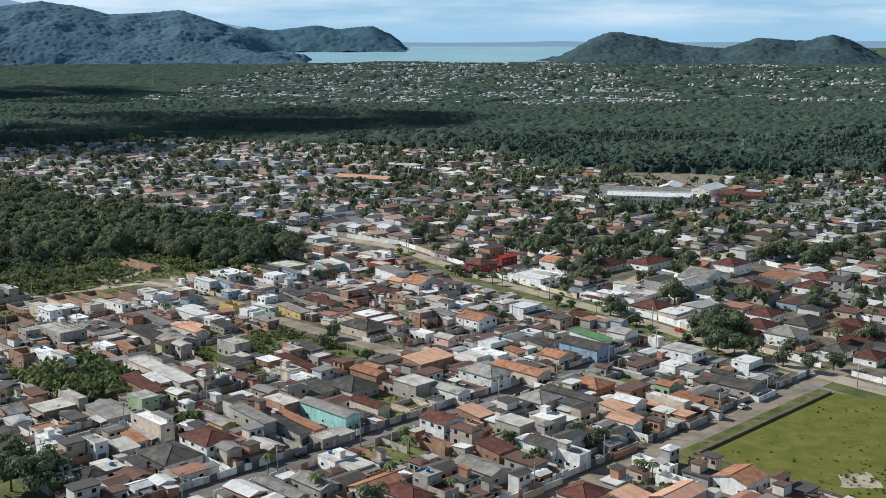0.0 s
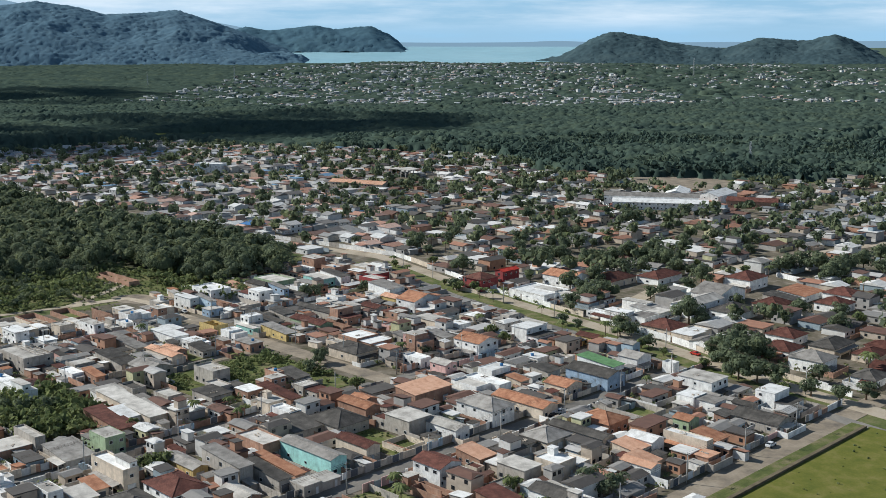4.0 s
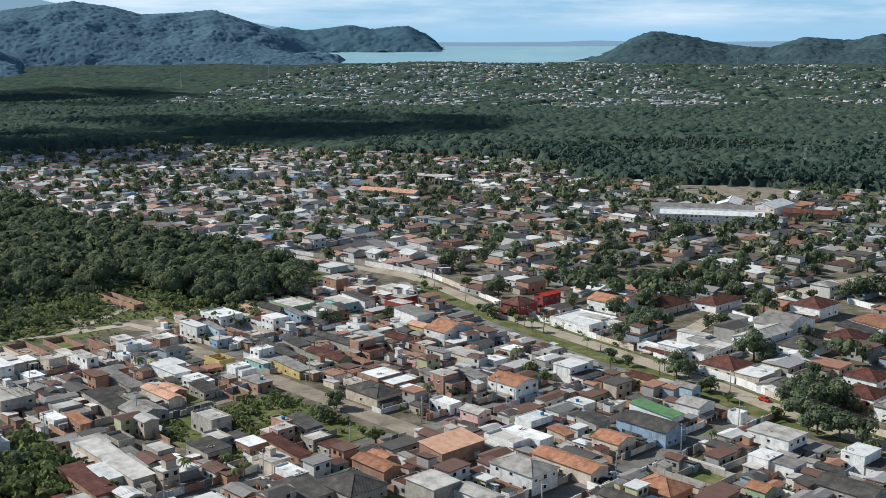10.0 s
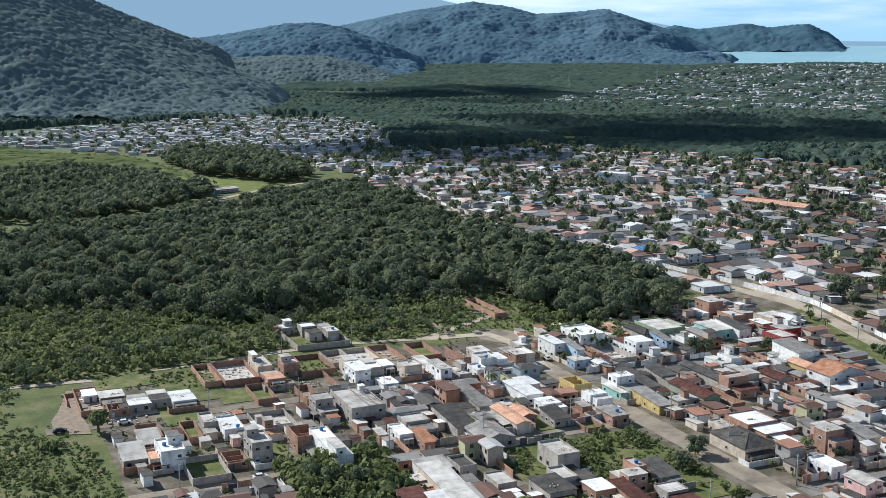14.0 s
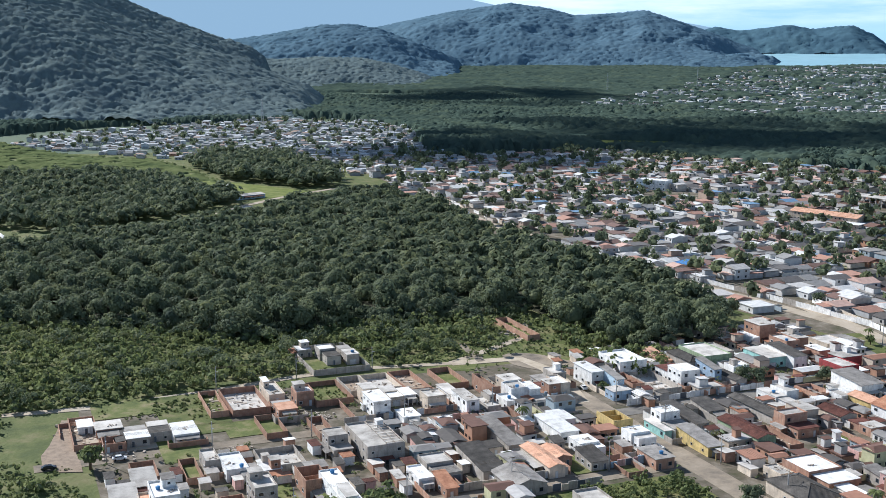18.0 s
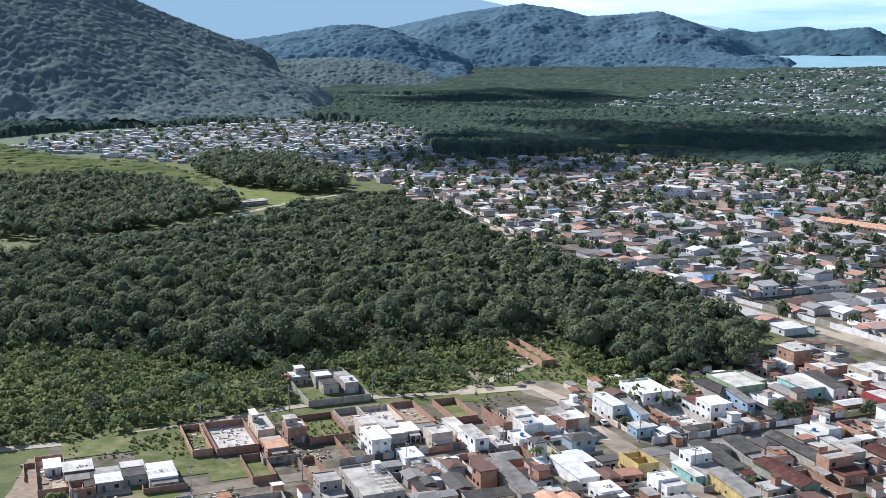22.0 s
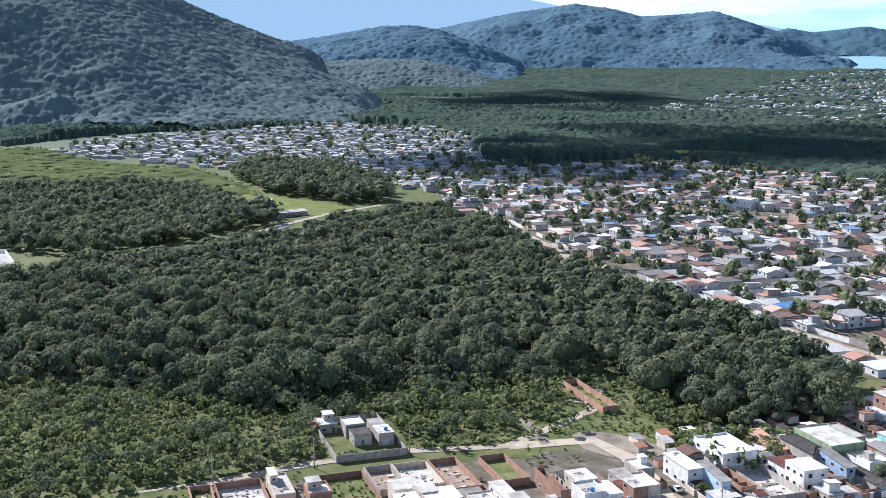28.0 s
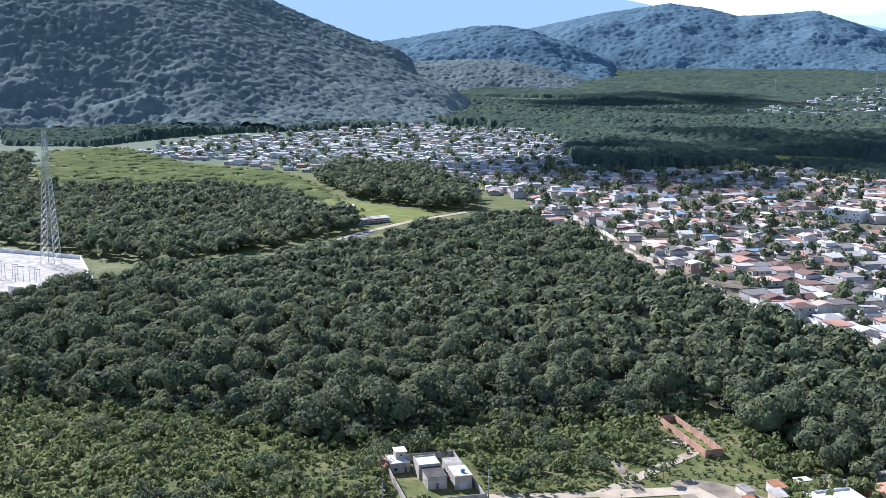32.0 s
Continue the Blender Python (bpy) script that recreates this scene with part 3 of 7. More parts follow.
DOORS = [door_mesh(0.9, 2.1, "gate_dark"), door_mesh(0.9, 2.1, "gate_white"), door_mesh(2.6, 2.2, "gate_white"), door_mesh(2.6, 2.2, "gate_dark")]


def gable_shape(w, d, h, rise):
    """Walls with two gables; the ridge runs along x."""
    x, y = w / 2, d / 2
    v = [(-x, -y, 0), (x, -y, 0), (x, y, 0), (-x, y, 0), (-x, -y, h), (x, -y, h), (x, y, h), (-x, y, h), (-x, 0, h + rise), (x, 0, h + rise)]
    f = [(3, 2, 1, 0), (0, 1, 5, 4), (2, 3, 7, 6), (1, 2, 6, 9, 5), (3, 0, 4, 8, 7), (4, 5, 9, 8), (6, 7, 8, 9)]
    return Build().add(v, f)


def slab(b, p, q, r, s, t, mat=0):
    """A thin plate with the corners p to s (anticlockwise from above) and the thickness t."""
    top = [Vector(v) for v in (p, q, r, s)]
    low = [v - Vector((0, 0, t)) for v in top]
    return b.add(low + top, [(3, 2, 1, 0), (4, 5, 6, 7), (0, 1, 5, 4), (1, 2, 6, 5), (2, 3, 7, 6), (3, 0, 4, 7)], mat)


def gable_roof(w, d, h, rise, over=0.4):
    x, y = w / 2 + over, d / 2 + over
    lift = 0.10
    low = h + lift - rise * over / (d / 2)
    b = Build()
    slab(b, (-x, -y, low), (x, -y, low), (x, 0, h + rise + lift), (-x, 0, h + rise + lift), 0.09)
    slab(b, (x, y, low), (-x, y, low), (-x, 0, h + rise + lift), (x, 0, h + rise + lift), 0.09)
    b.box(-x, x, -0.14, 0.14, h + rise + lift - 0.04, h + rise + lift + 0.07)
    return b


def hip_roof(w, d, h, rise, over=0.5):
    x, y = w / 2 + over, d / 2 + over
    r = max(0.15, x - y)
    z0, z1 = h + 0.02, h + rise
    v = [(-x, -y, z0 - 0.12), (x, -y, z0 - 0.12), (x, y, z0 - 0.12), (-x, y, z0 - 0.12), (-x, -y, z0), (x, -y, z0), (x, y, z0), (-x, y, z0), (-r, 0, z1), (r, 0, z1)]
    f = [(3, 2, 1, 0), (0, 1, 5, 4), (1, 2, 6, 5), (2, 3, 7, 6), (3, 0, 4, 7), (4, 5, 9, 8), (6, 7, 8, 9), (5, 6, 9), (7, 4, 8)]
    b = Build().add(v, f)
    for p, q in (((-x, -y, z0), (-r, 0, z1)), ((x, -y, z0), (r, 0, z1)), ((x, y, z0), (r, 0, z1)), ((-x, y, z0), (-r, 0, z1)), ((-r, 0, z1), (r, 0, z1))):
        b.tube(p, q, 0.11, 0.11, 5)
    return b


WORDS = dict(white="white-painted", cream="cream-plastered", grey="grey rendered", brick="bare brick", green="green-painted", yellow="yellow-painted",
             turq="turquoise-painted", ltblue="pale blue", blue="blue-painted", red="red-painted", pink="pink-painted")
ROOFS = dict(conc="flat stained concrete roof", white="white-coated roof", fibro="grey corrugated roof", dark="dark weathered roof", terra="orange clay-tile roof",
             salmon="pale salmon tile roof", brown="brown tile roof", redroof="bright red roof", greenroof="green sheet roof", dirt="bare earth floor", blue="blue sheet roof")


def side_holes(ob, w, d, h, sides, rng, rich, ox=0.0, oy=0.0):
    """Windows and doors on the named sides of a house w by d; each storey is about 2.9 m."""
    storeys = max(1, int(h / 2.75))
    for s in sides:
        run = w if s in "sn" else d
        n = min(rich, int(run / 2.8))
        if n < 1:
            continue
        for k in range(storeys):
            door_at = rng.randrange(n) if k == 0 and s == sides[-1] else -1
            for j in range(n):
                if j != door_at and rng.random() < 0.22:
                    continue
                u = -run / 2 + (j + 0.5) * run / n + rng.uniform(-0.25, 0.25)
                if j == door_at:
                    me, z, nm = DOORS[rng.choice((0, 1, 2, 3) if run / n > 3.6 else (0, 1))], 0.02, "door"
                else:
                    me, z, nm = rng.choice(WINDOWS), k * h / storeys + 1.0, "window"
                x, y, turn = {"s": (u, -d / 2, 0), "n": (-u, d / 2, math.pi), "w": (-w / 2, -u, -math.pi / 2), "e": (w / 2, u, math.pi / 2)}[s]
                piece(nm, me, ob, x + ox, y + oy, z, turn)


def litter(ob, w, d, z, n, rng):
    """Broken blocks, boards and sheets strewn over a floor."""
    b = Build()
    for k in range(min(n, 60)):
        x, y = rng.uniform(-w / 2 + 0.6, w / 2 - 0.6), rng.uniform(-d / 2 + 0.6, d / 2 - 0.6)
        s, t = rng.uniform(0.12, 0.5), rng.uniform(0.08, 0.3)
        if rng.random() < 0.15:
            s, t = rng.uniform(0.6, 1.1), rng.uniform(0.4, 0.8)
        b.box(x - s, x + s, y - t, y + t, z, z + rng.uniform(0.06, 0.4))
    if b.v:
        part("debris", b.mesh("debris", ["rubble"]), ob)["kind"] = "stuff"


def extras(ob, w, d, h, kind, seen, wm, rng, rich):
    """Porches on posts, rooms on flat roofs, and stubs of plot wall, as many of these houses have."""
    x, y = w / 2, d / 2
    side = rng.choice(seen)
    turn = {"s": 0, "n": math.pi, "w": -math.pi / 2, "e": math.pi / 2}[side]
    run, off = (w, y) if side in "sn" else (d, x)
    if rng.random() < 0.42 and run > 4.5:
        r, dp, z = run * rng.uniform(0.45, 0.95) / 2, rng.uniform(1.8, 3.2), 2.55
        u = rng.uniform(-1, 1) * (run / 2 - r)
        b = slab(Build(), (-r, -dp, z - 0.22), (r, -dp, z - 0.22), (r, 0, z + 0.1), (-r, 0, z + 0.1), 0.1)
        for k in (-1, 0, 1):
            b.box(k * (r - 0.12) - 0.09, k * (r - 0.12) + 0.09, -dp + 0.06, -dp + 0.24, 0, z - 0.3, 1)
        roof = "roof_" + rng.choice(("fibro", "fibro", "fibro", "brown", "dark", "conc", "terra"))
        pos = Matrix.Rotation(turn, 3, "Z") @ Vector((u, -off - 0.02, 0))
        piece("porch", b.mesh("porch", [roof, wm[0]]), ob, pos.x, pos.y, 0, turn)
    if kind == "flat" and w * d > 42 and rng.random() < 0.28:
        rw, rd, rh = w * rng.uniform(0.32, 0.6) / 2, d * rng.uniform(0.3, 0.5) / 2, rng.uniform(2.2, 2.7)
        u, v = rng.choice((-1, 1)) * (x - rw - 0.25), rng.choice((-1, 1)) * (y - rd - 0.25)
        b = Build().box(u - rw, u + rw, v - rd, v + rd, h + 0.08, h + rh).box(u - rw - 0.25, u + rw + 0.25, v - rd - 0.25, v + rd + 0.25, h + rh, h + rh + 0.14, 1)
        up = part("upper_room", b.mesh("upper_room", [rng.choice((wm[0], wm[0], "wall_grey", "wall_brick", "wall_white")), rng.choice(("roof_conc", "roof_fibro", "roof_white", "roof_conc"))]), ob)
        piece("window", WINDOWS[2], up, u, v - rd, h + 0.9, 0)
    if rng.random() < 0.55:
        run2, dp, z = (w if side in "sn" else d) / 2 + rng.uniform(0, 2.5), rng.uniform(3.0, 5.5), rng.uniform(1.6, 2.4)
        b = Build().box(-run2, run2, -dp - 0.16, -dp, 0, z).box(-run2, -run2 + 0.16, -dp, 0, 0, z * 0.97)
        if rng.random() < 0.5:
            b.box(run2 - 0.16, run2, -dp, 0, 0, z * 0.95)
        pos = Matrix.Rotation(turn, 3, "Z") @ Vector((0, -off - 0.04, 0))
        piece("yard_wall", b.mesh("yard_wall", ["wall_" + rng.choice(("white", "white", "cream", "grey", "brick", "brick"))]), ob, pos.x, pos.y, 0, turn)




TOP_RECT = [0.0] * 4


def house(a0, a1, b0, b1, h, kind, wall, roof, rich=3, sides=None, turn=45.0, xy=None, group="houses of the town"):
    rng = OUT
    w, d = a1 - a0, b1 - b0
    p = town((a0 + a1) / 2, (b0 + b1) / 2) if xy is None else Vector((*xy, 0))
    seen = "ws" if sides is None else sides
    if kind in ("gable_b",) or (kind == "hip" and d > w):
        w, d, turn = d, w, turn + 90
        seen = seen.translate(str.maketrans("wsen", "nwse"))
    ob = empty("house", p.x, p.y, 0.0, radians(turn))
    storey = {1: "single-storey", 2: "two-storey"}.get(max(1, int(h / 2.75)), "three-storey")
    wm = ["wall_" + wall]
    rm = ["roof_red" if roof == "redroof" else "roof_" + roof]
    x, y = w / 2, d / 2
    if kind == "plot":
        b = Build()
        b.box(-x, x, -y, -y + 0.18, 0, h).box(-x, x, y - 0.18, y, 0, h * rng.uniform(0.85, 1.0))
        b.box(-x, -x + 0.18, -y + 0.18, y - 0.18, 0, h).box(x - 0.18, x, -y + 0.18, y - 0.18, 0, h * rng.uniform(0.85, 1.05))
        ob.name = "walled_plot"
        part("wall", b.mesh("plot_wall", wm), ob)
        floor = {"grass": "rough_grass", "conc": "roof_conc", "dirt": "roof_dirt"}[roof]
        part("floor", Build().box(-x + 0.18, x - 0.18, -y + 0.18, y - 0.18, 0, 0.22).mesh("floor", [floor]), ob)
        if roof != "grass":
            litter(ob, w, d, 0.2, int(w * d * 0.25), rng)
        return tagged(ob, f"empty building plot inside {WORDS[wall]} walls", "plot", "walled plots")
    if kind == "ruin":
        b = Build()
        b.box(-x, x, -y, -y + 0.2, 0, h).box(-x, x, y - 0.2, y, 0, h * rng.uniform(0.85, 1.0))
        b.box(-x, -x + 0.2, -y + 0.2, y - 0.2, 0, h).box(x - 0.2, x, -y + 0.2, y - 0.2, 0, h * rng.uniform(0.8, 1.0))
        part("wall", b.mesh("ruin_wall", wm), ob)
        for k in range(1, 3 if max(w, d) > 8 else 2):
            b = Build()
            if w > d:
                b.box(-x + k * w / 3, -x + k * w / 3 + 0.18, -y + 0.2, y - 0.2, 0, h * rng.uniform(0.5, 0.9))
            else:
                b.box(-x + 0.2, x - 0.2, -y + k * d / 3, -y + k * d / 3 + 0.18, 0, h * rng.uniform(0.5, 0.9))
            part("inner_wall", b.mesh("inner_wall", wm), ob)
        part("floor", Build().box(-x + 0.2, x - 0.2, -y + 0.2, y - 0.2, 0, 0.14).mesh("floor", ["roof_dirt"]), ob)
        side_holes(ob, w, d, h, seen, rng, 2)
        litter(ob, w, d, 0.14, int(w * d * 0.3), rng)
        return tagged(ob, f"roofless unfinished house of {WORDS[wall]} walls", "house", "houses under construction")
    rise = {"gable_a": 0.30, "gable_b": 0.30, "hip": 0.42}.get(kind, 0.1) * d / 2
    if kind.startswith("gable"):
        part("wall", gable_shape(w, d, h, rise).mesh("house_wall", wm), ob)
        part("roof", gable_roof(w, d, h, rise).mesh("gable_roof", rm), ob)
    elif kind == "hip":
        part("wall", Build().box(-x, x, -y, y, 0, h).mesh("house_wall", wm), ob)
        part("roof", hip_roof(w, d, h, rise).mesh("hip_roof", rm), ob)
    elif kind == "mono":
        up = min(1.3, 0.11 * d)
        v = [(-x, -y, 0), (x, -y, 0), (x, y, 0), (-x, y, 0), (-x, -y, h), (x, -y, h), (x, y, h + up), (-x, y, h + up)]
        part("wall", Build().add(v, [(3, 2, 1, 0), (4, 5, 6, 7), (0, 1, 5, 4), (1, 2, 6, 5), (2, 3, 7, 6), (3, 0, 4, 7)]).mesh("house_wall", wm), ob)
        o, k = 0.4, up / d
        b = Build()
        slab(b, (-x - o, -y - o, h + 0.1 - k * o), (x + o, -y - o, h + 0.1 - k * o), (x + o, y + o, h + up + 0.1 + k * o), (-x - o, y + o, h + up + 0.1 + k * o), 0.09)
        part("roof", b.mesh("shed_roof", rm), ob)
    elif w * d > 52 and rng.random() < 0.62:
        # two volumes side by side, one of them lower and roofed on its own
        f, end = rng.uniform(0.34, 0.56), rng.choice((-1, 1))
        low = h - (rng.uniform(2.2, 2.8) if h > 4.4 else rng.uniform(0.35, 0.8))
        if d >= w:
            c = end * (y - f * d)
            main, wing = (-x, x, *sorted((-end * y, c))), (-x + rng.uniform(0, 0.12) * w, x, *sorted((c, end * y)))
        else:
            c = end * (x - f * w)
            main, wing = (*sorted((-end * x, c)), -y, y), (*sorted((c, end * x)), -y + rng.uniform(0, 0.12) * d, y)
        TOP_RECT[:] = main
        for nm, (x0, x1, y0, y1), top, roofing in (("wall", main, h, rm[0]), ("wing", wing, low, rng.choice((rm[0], "roof_conc", "roof_fibro", "roof_fibro", "roof_conc", "roof_white", "roof_brown", "roof_dark")))):
            body = part(nm, Build().box(x0, x1, y0, y1, 0, top).mesh("house_" + nm, wm), ob)
            o = rng.choice((-0.14, 0.12, 0.3))
            lip = Build().box(x0 - o, x1 + o, y0 - o, y1 + o, top, top + 0.14)
            if o < 0:
                t, u = rng.uniform(0.25, 0.7), 0.14
                rail = Build().box(x0, x1, y0, y0 + u, top, top + t).box(x0, x1, y1 - u, y1, top, top + t).box(x0, x0 + u, y0 + u, y1 - u, top, top + t).box(x1 - u, x1, y0 + u, y1 - u, top, top + t)
                part("parapet", rail.mesh("parapet", wm), ob)
            part("roof", lip.mesh("flat_roof", [roofing]), ob)
            side_holes(ob, x1 - x0, y1 - y0, top, seen, rng, rich, (x0 + x1) / 2, (y0 + y1) / 2)
        kind, rich = "split", 0
    else:
        part("wall", Build().box(-x, x, -y, y, 0, h).mesh("house_wall", wm), ob)
        if rng.random() < 0.6:
            part("roof", Build().box(-x + 0.16, x - 0.16, -y + 0.16, y - 0.16, h, h + 0.08).mesh("flat_roof", rm), ob)
            t, u = rng.uniform(0.3, 0.8), 0.15
            b = Build()
            b.box(-x, x, -y, -y + u, h, h + t).box(-x, x, y - u, y, h, h + t).box(-x, -x + u, -y + u, y - u, h, h + t).box(x - u, x, -y + u, y - u, h, h + t)
            part("parapet", b.mesh("parapet", wm), ob)
        else:
            part("roof", Build().box(-x - 0.3, x + 0.3, -y - 0.3, y + 0.3, h, h + 0.16).mesh("flat_roof", rm), ob)
    if kind != "split":
        side_holes(ob, w, d, h, seen, rng, rich)
    extras(ob, w, d, h, kind, seen, wm, rng, rich)
    return tagged(ob, f"{storey} {WORDS[wall]} house with {ROOFS[roof]}", "house", group)


TAKEN, FLAT_TOPS = [], []


def lot(a0, a1, b0, b1, *rest):
    TAKEN.append((a0, a1, b0, b1))
    ca, cb = (a0 + a1) / 2, (b0 + b1) / 2
    TOP_RECT[:] = (a0 - ca, a1 - ca, b0 - cb, b1 - cb)
    ob = house(a0, a1, b0, b1, *rest)
    x0, x1, y0, y1 = TOP_RECT
    if rest[1] == "flat" and x1 - x0 > 3.2 and y1 - y0 > 3.2:
        FLAT_TOPS.append(((ca + x0, ca + x1, cb + y0, cb + y1), rest[0]))
    return ob


lot(130.0, 136.8, 455.4, 463.4, 3.0, "ruin", "brick", "dirt")
lot(210.2, 232.2, 510.0, 545.0, 2.4, "plot", "grey", "grass")
lot(215.6, 223.6, 481.0, 499.0, 2.3, "plot", "grey", "dirt")
lot(224.0, 234.4, 480.5, 499.0, 2.3, "plot", "cream", "conc")
lot(235.0, 243.6, 475.5, 499.0, 2.3, "plot", "brick", "dirt")
lot(250.2, 258.4, 476.5, 497.0, 2.3, "plot", "brick", "grass")
lot(202.0, 208.3, 331.0, 365.0, 4.0, "mono", "cream", "conc")
lot(210.9, 216.7, 535.7, 543.6, 3.0, "flat", "grey", "white")
lot(217.9, 224.2, 521.4, 536.7, 4.2, "flat", "grey", "white")
lot(226.0, 230.9, 519.5, 535.4, 4.2, "flat", "grey", "conc")
lot(165.9, 172.0, 475.9, 500.4, 2.4, "plot", "brick", "dirt")
lot(173.0, 185.8, 474.8, 500.0, 2.4, "plot", "brick", "conc")
lot(186.6, 193.0, 467.0, 479.1, 3.2, "flat", "brick", "salmon")
lot(187.2, 192.7, 483.4, 498.8, 3.0, "flat", "cream", "conc")
lot(195.2, 201.3, 477.2, 484.9, 4.6, "flat", "brick", "white")
lot(178.4, 185.2, 449.3, 467.7, 2.2, "plot", "brick", "grass")
lot(201.4, 214.5, 474.4, 497.3, 2.4, "plot", "brick", "grass")
lot(215.7, 221.5, 456.2, 468.2, 5.8, "flat", "white", "white")
lot(217.3, 222.2, 468.3, 479.4, 5.2, "flat", "cream", "conc")
lot(224.6, 229.9, 465.8, 479.2, 3.2, "flat", "cream", "conc")
lot(222.4, 228.0, 445.6, 453.8, 3.0, "flat", "white", "white")
lot(235.0, 241.8, 457.0, 474.0, 4.6, "flat", "cream", "conc")
lot(244.7, 249.2, 446.3, 474.7, 5.6, "flat", "white", "conc")
lot(259.2, 262.2, 457.8, 475.9, 5.4, "ruin", "brick", "dirt")
lot(265.9, 272.3, 462.0, 476.1, 5.5, "flat", "cream", "conc")
lot(264.3, 270.7, 453.6, 461.9, 5.0, "flat", "white", "conc")
lot(259.6, 264.2, 447.0, 455.8, 3.0, "flat", "white", "white")
lot(251.6, 256.5, 444.8, 455.6, 3.0, "flat", "grey", "conc")
lot(270.7, 275.1, 447.8, 461.9, 4.5, "flat", "white", "white")
lot(278.5, 283.0, 453.1, 465.0, 5.5, "flat", "brick", "conc")
lot(192.4, 198.5, 424.3, 436.3, 5.8, "flat", "grey", "conc")
lot(200.4, 212.0, 416.1, 438.2, 5.6, "flat", "grey", "conc")
lot(242.4, 247.5, 408.9, 433.0, 3.4, "mono", "grey", "fibro")
lot(261.6, 268.0, 412.3, 430.9, 3.6, "flat", "white", "white")
lot(298.4, 303.2, 458.6, 472.2, 6.0, "flat", "white", "white")
lot(314.2, 325.5, 465.7, 481.8, 5.6, "flat", "white", "white")
lot(303.3, 306.0, 449.0, 461.5, 5.6, "mono", "ltblue", "fibro")
lot(298.3, 305.4, 443.1, 448.9, 3.4, "flat", "blue", "conc")
lot(309.6, 314.4, 449.1, 463.1, 3.2, "ruin", "brick", "dirt")
lot(316.2, 325.7, 442.4, 464.9, 2.4, "plot", "grey", "conc")
lot(327.9, 335.8, 446.5, 463.9, 6.4, "flat", "white", "white")
lot(340.3, 346.0, 459.2, 475.4, 5.4, "hip", "grey", "dark")
lot(342.4, 345.4, 446.9, 459.1, 5.5, "mono", "blue", "fibro")
lot(345.7, 350.2, 438.5, 457.7, 3.4, "gable_b", "grey", "dark")
lot(349.5, 361.4, 463.0, 481.0, 5.0, "flat", "green", "conc")
lot(352.9, 359.8, 450.0, 461.1, 4.0, "flat", "white", "white")
lot(335.2, 340.2, 470.9, 486.2, 3.0, "mono", "brick", "salmon")
lot(392.0, 399.6, 486.2, 496.5, 8.0, "flat", "brick", "conc")
lot(385.7, 388.8, 481.7, 492.7, 4.2, "flat", "white", "white")
lot(373.2, 381.1, 455.8, 471.5, 4.2, "flat", "turq", "conc")
lot(381.2, 387.2, 451.2, 467.7, 5.0, "mono", "white", "dark")
lot(389.4, 395.8, 459.5, 477.0, 6.0, "flat", "brick", "conc")
lot(281.3, 288.3, 414.1, 425.1, 4.4, "ruin", "yellow", "dirt")
lot(296.2, 303.4, 402.9, 416.3, 6.0, "flat", "white", "white")
lot(293.4, 296.0, 403.4, 415.6, 2.9, "flat", "turq", "conc")
lot(305.3, 310.9, 405.2, 425.6, 3.0, "mono", "grey", "dark")
lot(314.1, 320.9, 384.8, 405.2, 4.0, "gable_b", "green", "brown")
lot(297.1, 302.6, 385.8, 402.8, 3.2, "mono", "yellow", "fibro")
lot(332.9, 338.4, 401.8, 425.5, 3.2, "gable_b", "grey", "dark")
lot(346.0, 350.5, 408.7, 427.4, 3.6, "flat", "white", "conc")
lot(279.9, 286.5, 397.5, 407.1, 4.4, "flat", "white", "white")
lot(182.2, 187.5, 377.6, 403.5, 5.8, "flat", "white", "white")
lot(208.1, 212.7, 394.0, 404.5, 3.0, "flat", "white", "white")
lot(214.0, 222.0, 396.1, 411.0, 3.2, "flat", "grey", "conc")
lot(212.8, 216.2, 385.4, 395.6, 3.2, "mono", "brick", "terra")
lot(226.9, 234.1, 392.5, 412.5, 3.4, "mono", "grey", "dark")
lot(229.2, 239.9, 379.0, 392.4, 3.4, "gable_b", "grey", "fibro")
lot(245.3, 250.3, 388.0, 406.9, 3.6, "gable_b", "cream", "salmon")
lot(262.6, 269.1, 397.7, 409.0, 3.4, "flat", "white", "white")
lot(190.5, 197.0, 329.5, 352.1, 3.2, "mono", "brick", "brown")
lot(179.4, 185.9, 317.5, 332.6, 6.0, "flat", "green", "conc")
lot(154.3, 165.4, 335.3, 345.2, 3.6, "flat", "brick", "conc")
lot(165.5, 168.7, 333.5, 347.7, 5.4, "flat", "grey", "conc")
lot(166.4, 175.2, 316.2, 330.7, 3.0, "mono", "grey", "fibro")
lot(169.5, 174.3, 289.9, 307.4, 6.0, "flat", "cream", "white")
lot(141.7, 147.6, 304.3, 314.9, 4.0, "flat", "white", "white")
lot(138.9, 141.6, 297.6, 308.1, 3.5, "flat", "white", "conc")
lot(149.1, 153.3, 291.8, 306.5, 5.5, "flat", "white", "conc")
lot(143.9, 149.9, 276.1, 287.0, 3.0, "flat", "grey", "conc")
lot(157.8, 170.0, 268.2, 284.3, 3.2, "hip", "white", "dark")
lot(170.8, 181.3, 267.2, 281.6, 5.6, "hip", "white", "brown")
lot(187.7, 192.7, 284.3, 300.1, 3.4, "gable_b", "yellow", "fibro")
lot(193.8, 198.2, 270.6, 289.1, 6.0, "mono", "grey", "fibro")
lot(210.7, 218.5, 283.1, 296.9, 4.5, "flat", "brick", "conc")
lot(205.4, 208.7, 260.9, 280.3, 3.4, "mono", "brick", "terra")
lot(199.5, 203.6, 260.5, 277.4, 3.6, "mono", "grey", "dark")
lot(216.5, 222.2, 259.2, 282.5, 5.2, "gable_b", "turq", "fibro")
